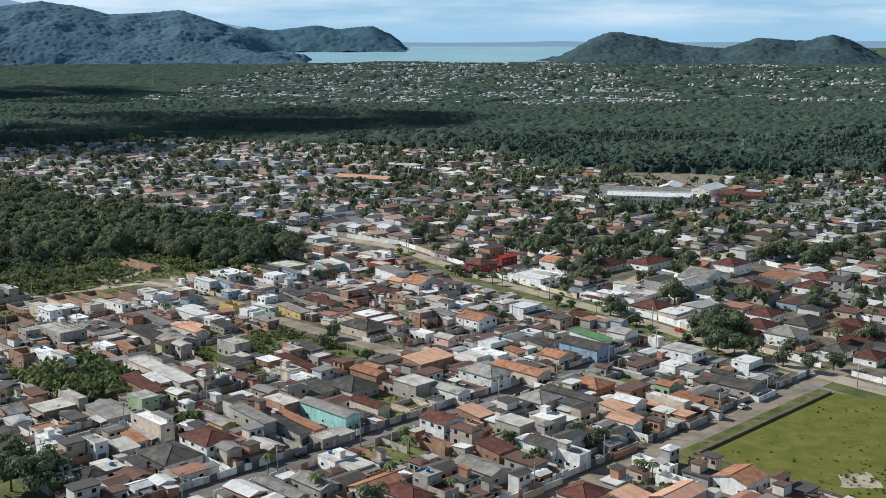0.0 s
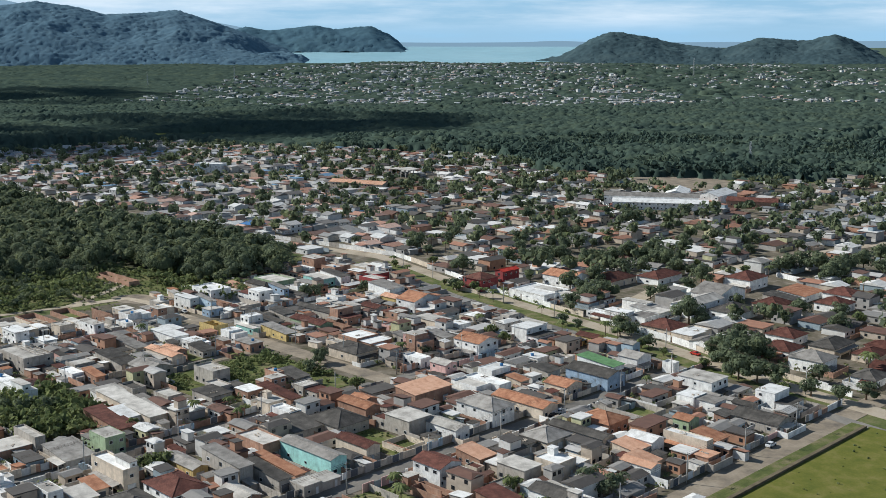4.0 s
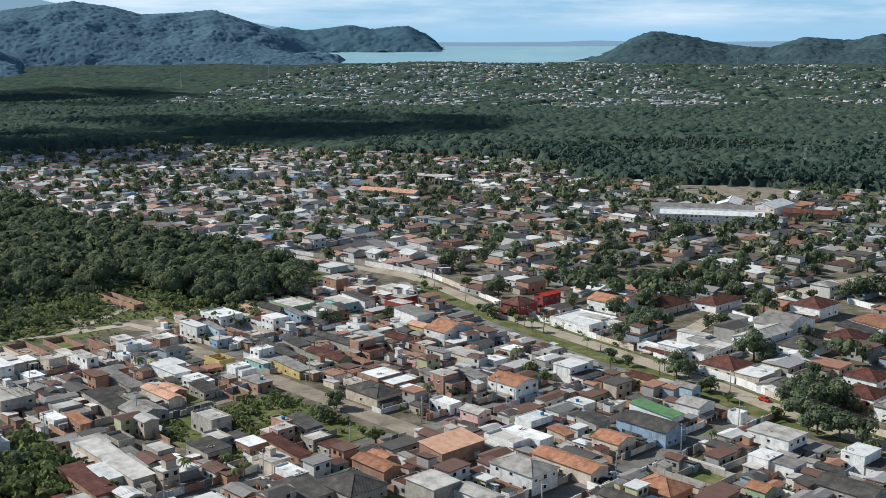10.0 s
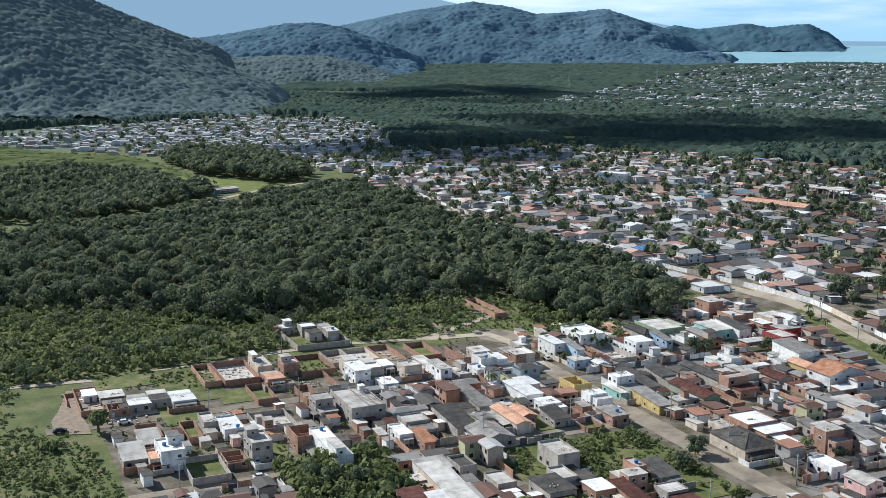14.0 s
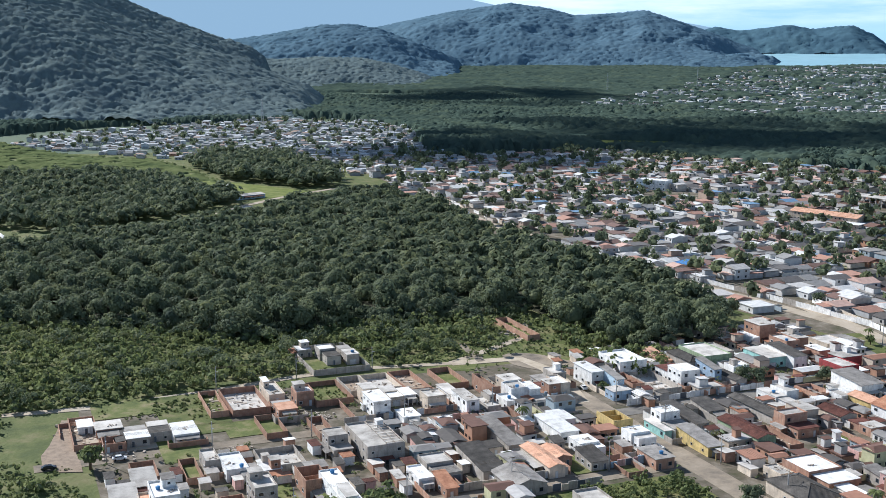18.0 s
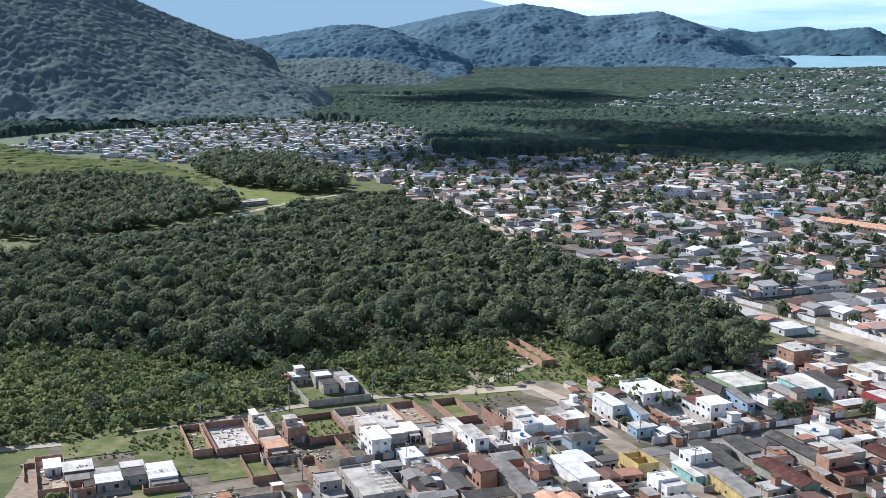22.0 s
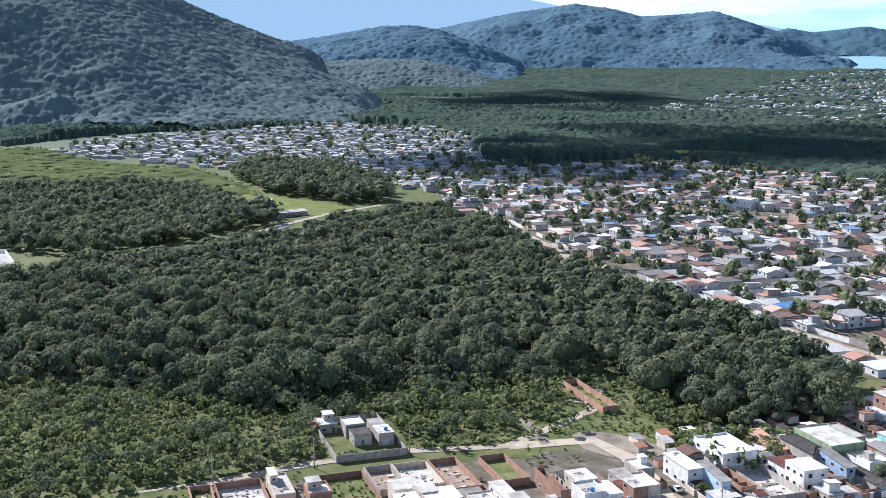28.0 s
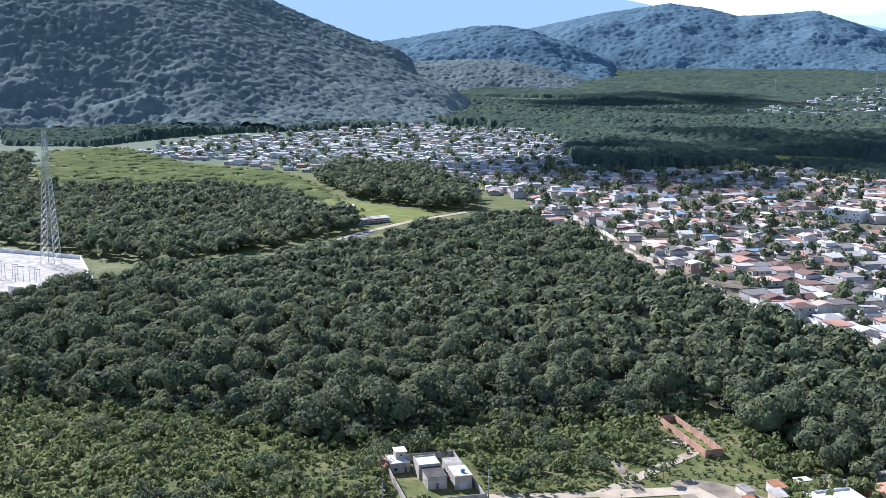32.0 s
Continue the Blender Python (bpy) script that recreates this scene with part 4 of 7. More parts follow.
lot(234.6, 239.4, 301.8, 312.0, 4.0, "flat", "white", "white")
lot(238.2, 250.7, 282.0, 297.5, 3.6, "hip", "grey", "dark")
lot(254.4, 260.5, 287.7, 301.8, 4.5, "gable_b", "brick", "terra")
lot(230.5, 235.7, 260.1, 274.1, 4.8, "gable_b", "cream", "brown")
lot(253.9, 263.2, 267.0, 284.1, 5.4, "flat", "grey", "conc")
lot(274.4, 291.6, 285.7, 295.4, 5.0, "mono", "brick", "salmon")
lot(250.6, 256.7, 332.6, 342.6, 5.6, "flat", "brick", "conc")
lot(239.8, 245.9, 331.7, 347.6, 3.6, "flat", "brick", "white")
lot(246.0, 250.3, 315.9, 334.8, 3.2, "mono", "brick", "brown")
lot(256.3, 263.3, 316.0, 329.1, 3.4, "flat", "grey", "conc")
lot(235.8, 242.0, 314.6, 324.7, 4.5, "flat", "cream", "conc")
lot(261.1, 267.2, 254.0, 266.9, 4.0, "gable_b", "white", "conc")
lot(232.1, 240.5, 231.7, 242.4, 5.8, "gable_b", "white", "brown")
lot(224.2, 229.5, 223.4, 235.3, 2.4, "plot", "brick", "dirt")
lot(192.4, 200.6, 227.8, 243.3, 3.6, "flat", "white", "conc")
lot(278.9, 289.3, 255.1, 271.0, 5.6, "hip", "white", "fibro")
lot(295.7, 303.3, 248.6, 270.5, 4.0, "gable_b", "cream", "terra")
lot(303.5, 309.7, 274.5, 291.0, 4.0, "flat", "white", "white")
lot(314.7, 319.1, 274.4, 281.5, 3.4, "mono", "cream", "terra")
lot(319.0, 327.8, 257.6, 267.5, 4.0, "gable_b", "cream", "terra")
lot(335.1, 345.5, 252.2, 270.9, 5.0, "gable_b", "blue", "dark")
lot(347.6, 354.0, 259.0, 275.5, 5.0, "mono", "white", "greenroof")
lot(362.3, 371.3, 259.1, 267.7, 5.0, "gable_b", "white", "fibro")
lot(298.1, 308.3, 224.1, 236.2, 4.0, "hip", "brick", "terra")
lot(286.7, 292.1, 217.9, 238.7, 3.8, "gable_b", "grey", "dark")
lot(273.6, 285.0, 228.2, 238.7, 3.6, "hip", "cream", "fibro")
lot(258.5, 273.2, 211.9, 220.4, 5.0, "flat", "cream", "white")
lot(277.1, 281.9, 194.0, 204.2, 4.0, "gable_b", "white", "salmon")
lot(285.6, 293.1, 205.4, 213.5, 3.6, "mono", "cream", "salmon")
lot(293.2, 299.3, 204.7, 214.1, 4.6, "gable_b", "white", "white")
lot(303.4, 306.9, 192.7, 207.8, 5.0, "flat", "cream", "white")
lot(240.4, 247.3, 195.9, 207.1, 5.0, "gable_b", "white", "dark")
lot(242.0, 247.2, 187.3, 195.8, 4.8, "flat", "white", "conc")
lot(248.8, 256.0, 215.8, 225.9, 5.0, "flat", "grey", "conc")
lot(230.5, 237.7, 207.5, 216.8, 3.4, "mono", "brick", "brown")
lot(216.1, 223.9, 197.4, 212.3, 3.6, "gable_b", "grey", "fibro")
lot(249.8, 256.5, 233.3, 242.9, 3.4, "mono", "brick", "salmon")
lot(353.1, 363.5, 221.8, 235.5, 6.0, "flat", "white", "conc")
lot(339.2, 346.9, 212.5, 226.7, 4.2, "flat", "white", "white")
lot(358.0, 367.8, 195.6, 208.1, 5.6, "flat", "white", "white")
lot(318.5, 324.3, 208.5, 214.3, 4.0, "gable_b", "green", "terra")
lot(309.1, 320.6, 348.7, 367.2, 4.2, "flat", "brick", "white")
lot(296.0, 307.0, 340.5, 357.3, 4.0, "hip", "cream", "dark")
lot(319.4, 326.3, 329.4, 338.3, 8.2, "flat", "brick", "conc")
lot(333.9, 345.1, 312.7, 325.9, 6.0, "gable_b", "white", "terra")
lot(375.1, 382.3, 333.9, 343.8, 6.0, "flat", "grey", "conc")
lot(364.4, 374.9, 308.8, 322.8, 6.0, "flat", "white", "white")
lot(365.9, 382.1, 382.1, 394.1, 6.0, "gable_b", "white", "terra")
lot(386.8, 400.0, 431.7, 444.0, 5.4, "flat", "red", "conc")
lot(379.0, 388.5, 412.9, 428.4, 5.0, "mono", "white", "fibro")
lot(331.6, 340.4, 388.5, 399.8, 5.6, "flat", "brick", "conc")
lot(143.9, 150.8, 315.5, 319.5, 3.0, "flat", "white", "conc")
lot(154.8, 160.8, 287.4, 295.4, 3.0, "mono", "grey", "conc")
lot(161.5, 165.6, 290.8, 299.1, 3.0, "mono", "cream", "terra")
lot(137.3, 143.2, 274.2, 281.8, 3.2, "hip", "white", "dark")
lot(142.8, 147.8, 258.8, 263.8, 3.0, "gable_a", "white", "white")
lot(145.6, 152.4, 342.1, 353.0, 3.0, "gable_a", "brick", "fibro")
lot(202.1, 214.9, 253.0, 259.4, 3.0, "flat", "grey", "conc")
lot(169.0, 173.5, 223.1, 241.5, 3.2, "gable_b", "grey", "fibro")
lot(176.7, 183.1, 222.6, 235.2, 3.6, "gable_b", "grey", "fibro")
lot(184.5, 198.3, 213.3, 220.3, 3.2, "gable_a", "cream", "terra")
lot(188.9, 196.7, 200.0, 213.2, 3.2, "hip", "cream", "brown")
lot(197.9, 203.3, 197.3, 209.5, 6.0, "flat", "grey", "conc")
lot(220.6, 231.2, 168.5, 178.1, 3.4, "hip", "cream", "brown")
lot(228.6, 237.1, 159.1, 166.5, 3.2, "mono", "cream", "salmon")
lot(257.0, 261.1, 167.2, 180.1, 3.2, "ruin", "white", "conc")
lot(249.5, 254.8, 155.8, 166.8, 3.2, "ruin", "white", "conc")
lot(258.2, 269.6, 143.8, 154.1, 4.0, "gable_a", "white", "terra")
lot(235.5, 249.9, 151.0, 158.9, 3.4, "gable_a", "cream", "salmon")
lot(418.2, 424.2, 304.7, 326.3, 5.0, "flat", "white", "white")
lot(438.6, 442.9, 308.0, 321.5, 5.4, "flat", "white", "conc")
lot(432.2, 445.0, 299.6, 312.4, 3.6, "mono", "white", "fibro")
lot(421.4, 433.7, 393.2, 405.4, 6.0, "hip", "red", "brown")
lot(442.1, 454.4, 397.5, 402.9, 6.6, "gable_a", "red", "redroof")
lot(433.0, 439.0, 349.6, 369.1, 4.4, "flat", "white", "conc")
lot(306.0, 311.8, 525.9, 559.3, 2.6, "plot", "brick", "grass")
lot(129.2, 137.1, 463.6, 477.5, 3.0, "flat", "brick", "conc")
lot(137.2, 144.0, 457.8, 470.7, 3.0, "flat", "grey", "white")
lot(144.1, 150.9, 460.0, 472.8, 3.0, "flat", "grey", "dark")
lot(151.0, 158.8, 455.6, 469.3, 3.1, "flat", "white", "white")
lot(121.9, 129.9, 460.4, 488.2, 2.2, "plot", "brick", "dirt")
lot(124.3, 128.7, 475.3, 482.9, 2.6, "flat", "white", "white")
lot(135.5, 142.6, 425.9, 439.7, 2.2, "plot", "brick", "dirt")
lot(134.6, 140.8, 418.4, 428.9, 3.0, "mono", "white", "conc")
lot(137.5, 144.4, 400.7, 412.5, 5.8, "flat", "white", "white")
lot(127.8, 134.6, 406.8, 418.4, 3.0, "mono", "grey", "conc")
lot(134.6, 139.8, 403.0, 411.7, 3.2, "flat", "cream", "salmon")
lot(143.6, 154.6, 387.2, 404.9, 2.3, "plot", "grey", "grass")
lot(155.6, 159.9, 428.5, 438.6, 3.2, "flat", "grey", "conc")
lot(160.0, 166.4, 419.4, 433.2, 3.2, "flat", "white", "white")
lot(163.0, 169.2, 396.9, 407.4, 5.9, "flat", "grey", "conc")
lot(193.8, 198.7, 442.2, 459.4, 2.3, "plot", "brick", "dirt")
lot(171.4, 183.7, 421.5, 437.1, 2.3, "plot", "grey", "conc")
lot(170.0, 175.3, 417.4, 426.1, 2.8, "flat", "white", "white")
lot(177.5, 184.6, 399.7, 411.8, 5.4, "ruin", "brick", "dirt")
lot(155.3, 161.4, 394.7, 405.2, 2.2, "ruin", "brick", "dirt")
lot(149.3, 154.0, 421.2, 437.4, 2.2, "plot", "brick", "grass")
lot(360.8, 369.0, 471.7, 485.6, 3.0, "flat", "grey", "conc")
lot(400.4, 406.4, 493.8, 504.1, 6.2, "flat", "brick", "conc")
lot(399.1, 404.8, 471.8, 481.5, 5.4, "flat", "brick", "conc")
lot(395.8, 400.9, 454.5, 463.1, 5.0, "flat", "brick", "white")
lot(395.8, 405.7, 442.5, 449.6, 5.4, "flat", "red", "conc")
lot(408.8, 427.9, 465.2, 477.1, 3.5, "flat", "cream", "conc")
lot(351.1, 356.2, 417.8, 426.6, 4.5, "flat", "white", "conc")
lot(362.4, 369.4, 415.9, 427.7, 3.0, "ruin", "brick", "dirt")
lot(367.7, 372.6, 409.8, 417.6, 3.0, "flat", "white", "conc")
lot(342.8, 348.3, 398.4, 407.8, 5.0, "flat", "cream", "conc")
lot(276.8, 283.0, 382.3, 392.8, 3.4, "flat", "brick", "fibro")
lot(266.9, 272.6, 423.2, 433.0, 3.5, "flat", "white", "white")
lot(250.2, 256.2, 394.9, 405.1, 3.0, "gable_b", "brick", "salmon")
lot(240.5, 247.7, 353.6, 365.7, 5.4, "flat", "grey", "conc")
lot(266.6, 272.6, 380.4, 401.2, 1.6, "plot", "brick", "grass")
lot(302.9, 307.4, 359.8, 367.5, 3.0, "flat", "cream", "conc")
lot(322.2, 327.5, 379.9, 398.4, 2.4, "plot", "brick", "dirt")
lot(353.6, 360.2, 394.0, 405.2, 3.0, "gable_b", "cream", "brown")
lot(354.5, 360.7, 381.3, 391.9, 3.0, "flat", "brick", "conc")
lot(370.4, 376.7, 399.5, 409.7, 4.0, "gable_b", "yellow", "salmon")
lot(340.0, 347.6, 376.5, 388.7, 2.0, "plot", "brick", "grass")
lot(317.3, 323.6, 414.3, 425.1, 3.0, "mono", "grey", "dark")
lot(327.9, 332.4, 347.6, 355.2, 3.0, "mono", "grey", "fibro")
lot(311.9, 316.4, 340.9, 348.6, 3.0, "flat", "white", "white")
lot(282.7, 286.9, 453.3, 463.6, 4.8, "flat", "cream", "white")
lot(259.0, 264.8, 388.4, 398.3, 3.0, "mono", "grey", "dark")
lot(325.8, 331.0, 336.9, 346.6, 5.6, "flat", "pink", "conc")
lot(280.7, 287.5, 197.5, 205.5, 3.0, "mono", "cream", "salmon")
lot(297.3, 303.3, 188.4, 192.8, 3.0, "flat", "brick", "salmon")
lot(336.1, 346.1, 188.1, 204.3, 3.2, "gable_b", "grey", "dark")
lot(332.8, 338.8, 204.3, 208.4, 3.0, "mono", "brick", "dark")
lot(346.8, 351.1, 203.1, 210.1, 3.4, "gable_b", "grey", "dark")
lot(369.3, 373.3, 248.0, 252.8, 3.5, "flat", "white", "white")
lot(379.3, 384.2, 273.2, 281.2, 4.5, "gable_b", "ltblue", "fibro")
lot(378.4, 383.2, 282.9, 288.5, 4.0, "flat", "green", "conc")
lot(379.6, 385.5, 291.6, 301.3, 3.5, "gable_b", "yellow", "brown")
lot(341.0, 346.9, 289.1, 296.1, 3.5, "flat", "white", "white")
lot(346.0, 351.4, 281.1, 287.5, 3.2, "flat", "grey", "white")
lot(328.6, 335.5, 273.6, 281.8, 4.0, "mono", "grey", "dark")
lot(311.3, 317.9, 194.1, 203.0, 3.0, "mono", "brick", "terra")
lot(267.4, 272.9, 231.9, 238.3, 3.2, "flat", "grey", "dark")
lot(316.6, 328.5, 223.7, 235.6, 2.2, "plot", "grey", "grass")
lot(235.4, 240.5, 342.2, 351.1, 3.5, "flat", "grey", "conc")
lot(227.0, 238.4, 289.1, 302.5, 3.0, "mono", "grey", "dark")
lot(242.7, 251.9, 257.9, 267.1, 2.0, "plot", "cream", "grass")
lot(331.1, 336.6, 328.8, 338.8, 5.8, "mono", "grey", "fibro")
lot(308.9, 314.4, 319.0, 328.4, 3.2, "flat", "white", "white")
lot(352.6, 360.9, 354.3, 368.4, 4.0, "flat", "cream", "conc")
lot(355.7, 363.4, 344.3, 351.3, 4.0, "flat", "white", "white")
lot(371.9, 379.2, 351.5, 360.3, 3.6, "flat", "cream", "white")
lot(375.3, 379.9, 317.0, 328.5, 5.5, "flat", "white", "conc")
lot(313.8, 328.9, 287.3, 294.3, 4.5, "flat", "white", "white")
lot(295.9, 303.1, 278.1, 290.3, 4.0, "flat", "white", "conc")
lot(259.3, 265.7, 295.0, 302.3, 4.0, "gable_b", "brick", "terra")
lot(261.9, 268.3, 334.0, 345.0, 3.0, "mono", "grey", "dark")
lot(281.0, 291.5, 464.9, 472.9, 5.0, "flat", "grey", "conc")
lot(229.8, 234.6, 467.3, 475.6, 3.0, "flat", "white", "white")
lot(203.1, 212.4, 364.5, 371.7, 3.2, "mono", "white", "conc")
lot(204.8, 210.3, 351.6, 361.8, 3.2, "mono", "grey", "conc")
lot(204.2, 210.4, 338.4, 348.8, 3.2, "mono", "grey", "conc")
lot(198.2, 204.8, 354.0, 363.4, 3.0, "flat", "brick", "conc")
lot(196.7, 202.6, 336.8, 346.9, 3.5, "mono", "white", "white")
lot(213.7, 219.0, 362.0, 371.0, 3.0, "flat", "grey", "dark")
lot(218.2, 223.9, 346.9, 356.0, 3.0, "flat", "grey", "conc")
lot(227.3, 235.4, 334.3, 346.4, 4.0, "flat", "grey", "dark")
lot(256.9, 260.1, 338.1, 345.5, 5.0, "flat", "brick", "conc")

# villas beyond the avenue
lot(421.3, 440.9, 296.4, 306.0, 4.0, "flat", "white", "conc")
lot(412.3, 425.7, 278.0, 292.5, 3.4, "hip", "cream", "brown")
lot(408.5, 425.0, 265.4, 275.0, 4.0, "flat", "cream", "white")
lot(446.5, 473.3, 290.0, 300.9, 5.5, "gable_a", "white", "conc")
lot(455.8, 472.8, 272.3, 286.6, 3.6, "hip", "white", "dark")
lot(475.3, 498.3, 293.4, 308.7, 5.0, "gable_b", "white", "fibro")
lot(515.5, 532.6, 300.8, 315.0, 5.4, "hip", "white", "brown")
lot(481.0, 496.0, 267.0, 280.0, 3.4, "hip", "cream", "brown")
lot(497.6, 507.6, 270.0, 284.0, 3.2, "mono", "grey", "dark")
lot(510.3, 529.8, 269.3, 283.2, 3.2, "mono", "white", "terra")
lot(501.0, 514.3, 246.6, 259.9, 3.8, "hip", "white", "brown")
lot(522.2, 535.7, 252.4, 266.5, 4.0, "hip", "white", "brown")
lot(435.3, 447.2, 235.2, 247.6, 3.6, "hip", "white", "brown")
lot(415.7, 427.4, 226.6, 239.1, 3.6, "hip", "white", "brown")
lot(406.0, 417.9, 208.3, 221.8, 5.0, "hip", "white", "fibro")
lot(431.3, 448.8, 215.9, 226.8, 3.6, "hip", "cream", "dark")
lot(472.8, 493.9, 352.9, 366.3, 3.4, "hip", "cream", "brown")
lot(494.1, 515.5, 339.8, 352.5, 3.6, "hip", "white", "brown")
lot(423.5, 443.0, 354.8, 376.7, 3.6, "flat", "white", "white")
lot(458.7, 472.7, 366.5, 385.3, 5.0, "gable_b", "white", "terra")
# whitewashed walls between the villas
for x0, y0, x1, y1, tall in ((175.0, 612.3, 190.3, 584.4, 2.6), (152.9, 545.1, 169.5, 510.9, 2.6), (87.6, 588.3, 105.1, 609.1, 2.8), (115.6, 584.9, 122.1, 572.9, 2.6), (128.2, 569.3, 133.8, 557.2, 2.6),
                             (216.6, 714.5, 236.4, 702.1, 3.0), (122.1, 572.9, 147.0, 588.0, 2.4), (169.5, 510.9, 186.0, 478.0, 2.4)):
    ln = math.hypot(x1 - x0, y1 - y0)
    ob = new("villa_wall", Build().box(-ln / 2 + 0.1, ln / 2 - 0.1, -0.1, 0.1, 0, tall).box(-ln / 2, ln / 2, -0.15, 0.15, tall, tall + 0.08).mesh("villa_wall", ["wall_white"]))
    ob.location, ob.rotation_euler = ((x0 + x1) / 2, (y0 + y1) / 2, 0), (0, 0, math.atan2(y1 - y0, x1 - x0))
    tagged(ob, "long whitewashed wall round a villa garden", "wall", "villa walls")
# plots that no large house fills: sheds, lean-tos and small houses
def is_free(a0, a1, b0, b1, gap=0.5):
    return all(a1 + gap < t[0] or a0 - gap > t[1] or b1 + gap < t[2] or b0 - gap > t[3] for t in TAKEN)


OPEN = [(168, 197, 340, 389), (120, 300, 500, 540), (300, 320, 505, 540), (126, 284, 312, 321), (282, 298, 309, 520), (126, 396, 245, 255), (120, 400, 176, 187), (296, 396, 311, 320), (126, 290, 380, 389), (110, 290, 446, 454), (290, 390, 427, 436),
        (207, 223, 226, 246), (240, 252, 256, 282), (165, 176, 393, 412), (150, 172, 462, 505), (126, 150, 454, 515), (278, 400, 60, 176), (168, 180, 455, 470)]
BUILT = list(TAKEN)
TAKEN += OPEN
fill = random.Random(11)
FILL_ROOF = ["fibro"] * 7 + ["conc"] * 5 + ["white"] * 2 + ["dark"] * 6 + ["brown"] * 3 + ["terra"]
FILL_WALL = ["grey"] * 5 + ["white"] * 5 + ["brick"] * 5 + ["cream"] * 5 + ["yellow", "pink"]
spots = [(a, b) for a in np.arange(128, 424, 3.0) for b in np.arange(98, 516, 3.0)]
fill.shuffle(spots)
sheds, back_lots = 0, []
for a, b in spots:
    w, d = fill.choice(((6, 8), (5, 9), (5, 6), (4, 5), (7, 5), (3.2, 4.5), (6, 11)))
    if (b < 184 and a > 268) or (b > 452 and a < 282) or a + w > 364 + 0.19 * (b - 180) or b + d > (476 if a < 372 else 512):
        continue
    q = town(a + w / 2, b + d / 2)
    if (a < 215 and b > 378) or (226 < a < 282 and 318 < b < 380) or not off_roads(q.x, q.y, 5):
        continue
    if is_free(a, a + w, b, b + d, 0.6) and fill.random() < 0.6:
        TAKEN.append((a, a + w, b, b + d))
        big = w * d > 38
        if sheds < 40 and b < 470:
            house(a, a + w, b, b + d, fill.choice((3.0, 3.3, 5.6)) if big else fill.uniform(2.4, 3.1), fill.choice(("flat", "mono", "gable_b", "flat", "mono")), fill.choice(FILL_WALL),
                  fill.choice(FILL_ROOF), 2 if big else 1)
            sheds += 1
        else:
            p = town(a + w / 2, b + d / 2)
            back_lots.append((p.x, p.y, max(w, d), min(w, d)))

# small lean-tos and covered yards in what is left of the plots
sheds = 0
for a, b in spots[::-1]:
    w, d = fill.choice(((2.4, 4), (3, 3), (3.4, 5), (2.6, 6), (4, 3)))
    q = town(a + w / 2, b + d / 2)
    if sheds >= 230 or (b < 184 and a > 268) or (b > 452 and a < 282) or a + w > 364 + 0.19 * (b - 180) or b + d > 500 or (226 < a < 282 and 318 < b < 380) or (a < 160 and b > 430) or not off_roads(q.x, q.y, 4):
        continue
    if is_free(a, a + w, b, b + d, 0.25):
        TAKEN.append((a, a + w, b, b + d))
        ob = empty("shed", q.x, q.y, 0, radians(45 + fill.choice((0, 180))))
        h, up = fill.uniform(2.1, 2.9), fill.uniform(0.1, 0.5)
        x, y = w / 2, d / 2
        v = [(-x, -y, 0), (x, -y, 0), (x, y, 0), (-x, y, 0), (-x, -y, h), (x, -y, h), (x, y, h + up), (-x, y, h + up)]
        wall = fill.choice(FILL_WALL)
        part("wall", Build().add(v, [(3, 2, 1, 0), (4, 5, 6, 7), (0, 1, 5, 4), (1, 2, 6, 5), (2, 3, 7, 6), (3, 0, 4, 7)]).mesh("shed_wall", ["wall_" + wall]), ob)
        roof = fill.choice(FILL_ROOF)
        part("roof", slab(Build(), (-x - 0.25, -y - 0.3, h + 0.06), (x + 0.25, -y - 0.3, h + 0.06), (x + 0.25, y + 0.3, h + up + 0.1), (-x - 0.25, y + 0.3, h + up + 0.1), 0.08).mesh("shed_roof", ["roof_" + roof]), ob)
        tagged(ob, f"small lean-to with {WORDS[wall]} walls and a {ROOFS[roof].replace('flat ', '')}", "shed", "sheds")
        sheds += 1

# walls behind the far kerb of the avenue
ave = random.Random(17)
for (x0, y0), (x1, y1) in list(zip(AVENUE[:-1], AVENUE[1:])) + [(q, p) for p, q in zip(LANE[:-1], LANE[1:])]:
    run = math.hypot(x1 - x0, y1 - y0)
    nx, ny = -(y1 - y0) / run, (x1 - x0) / run
    s = 0.0
    while s < run - 2:
        ln = min(ave.uniform(8, 16), run - s)
        if ave.random() < 0.85:
            c = (s + ln / 2) / run
            h = ave.uniform(1.9, 2.7)
            ob = new("avenue_wall", Build().box(-ln / 2 + 0.1, ln / 2 - 0.1, -0.1, 0.1, 0, h).box(-ln / 2, ln / 2, -0.15, 0.15, h, h + 0.08).mesh("avenue_wall", ["wall_" + ave.choice(("white", "white", "white", "cream", "grey"))]))
            ob.location = (x0 + (x1 - x0) * c + nx * 7.5, y0 + (y1 - y0) * c + ny * 7.5, 0)
            ob.rotation_euler = (0, 0, math.atan2(y1 - y0, x1 - x0))
            tagged(ob, "pale plastered wall along an unpaved street", "wall", "avenue walls")
        s += ln

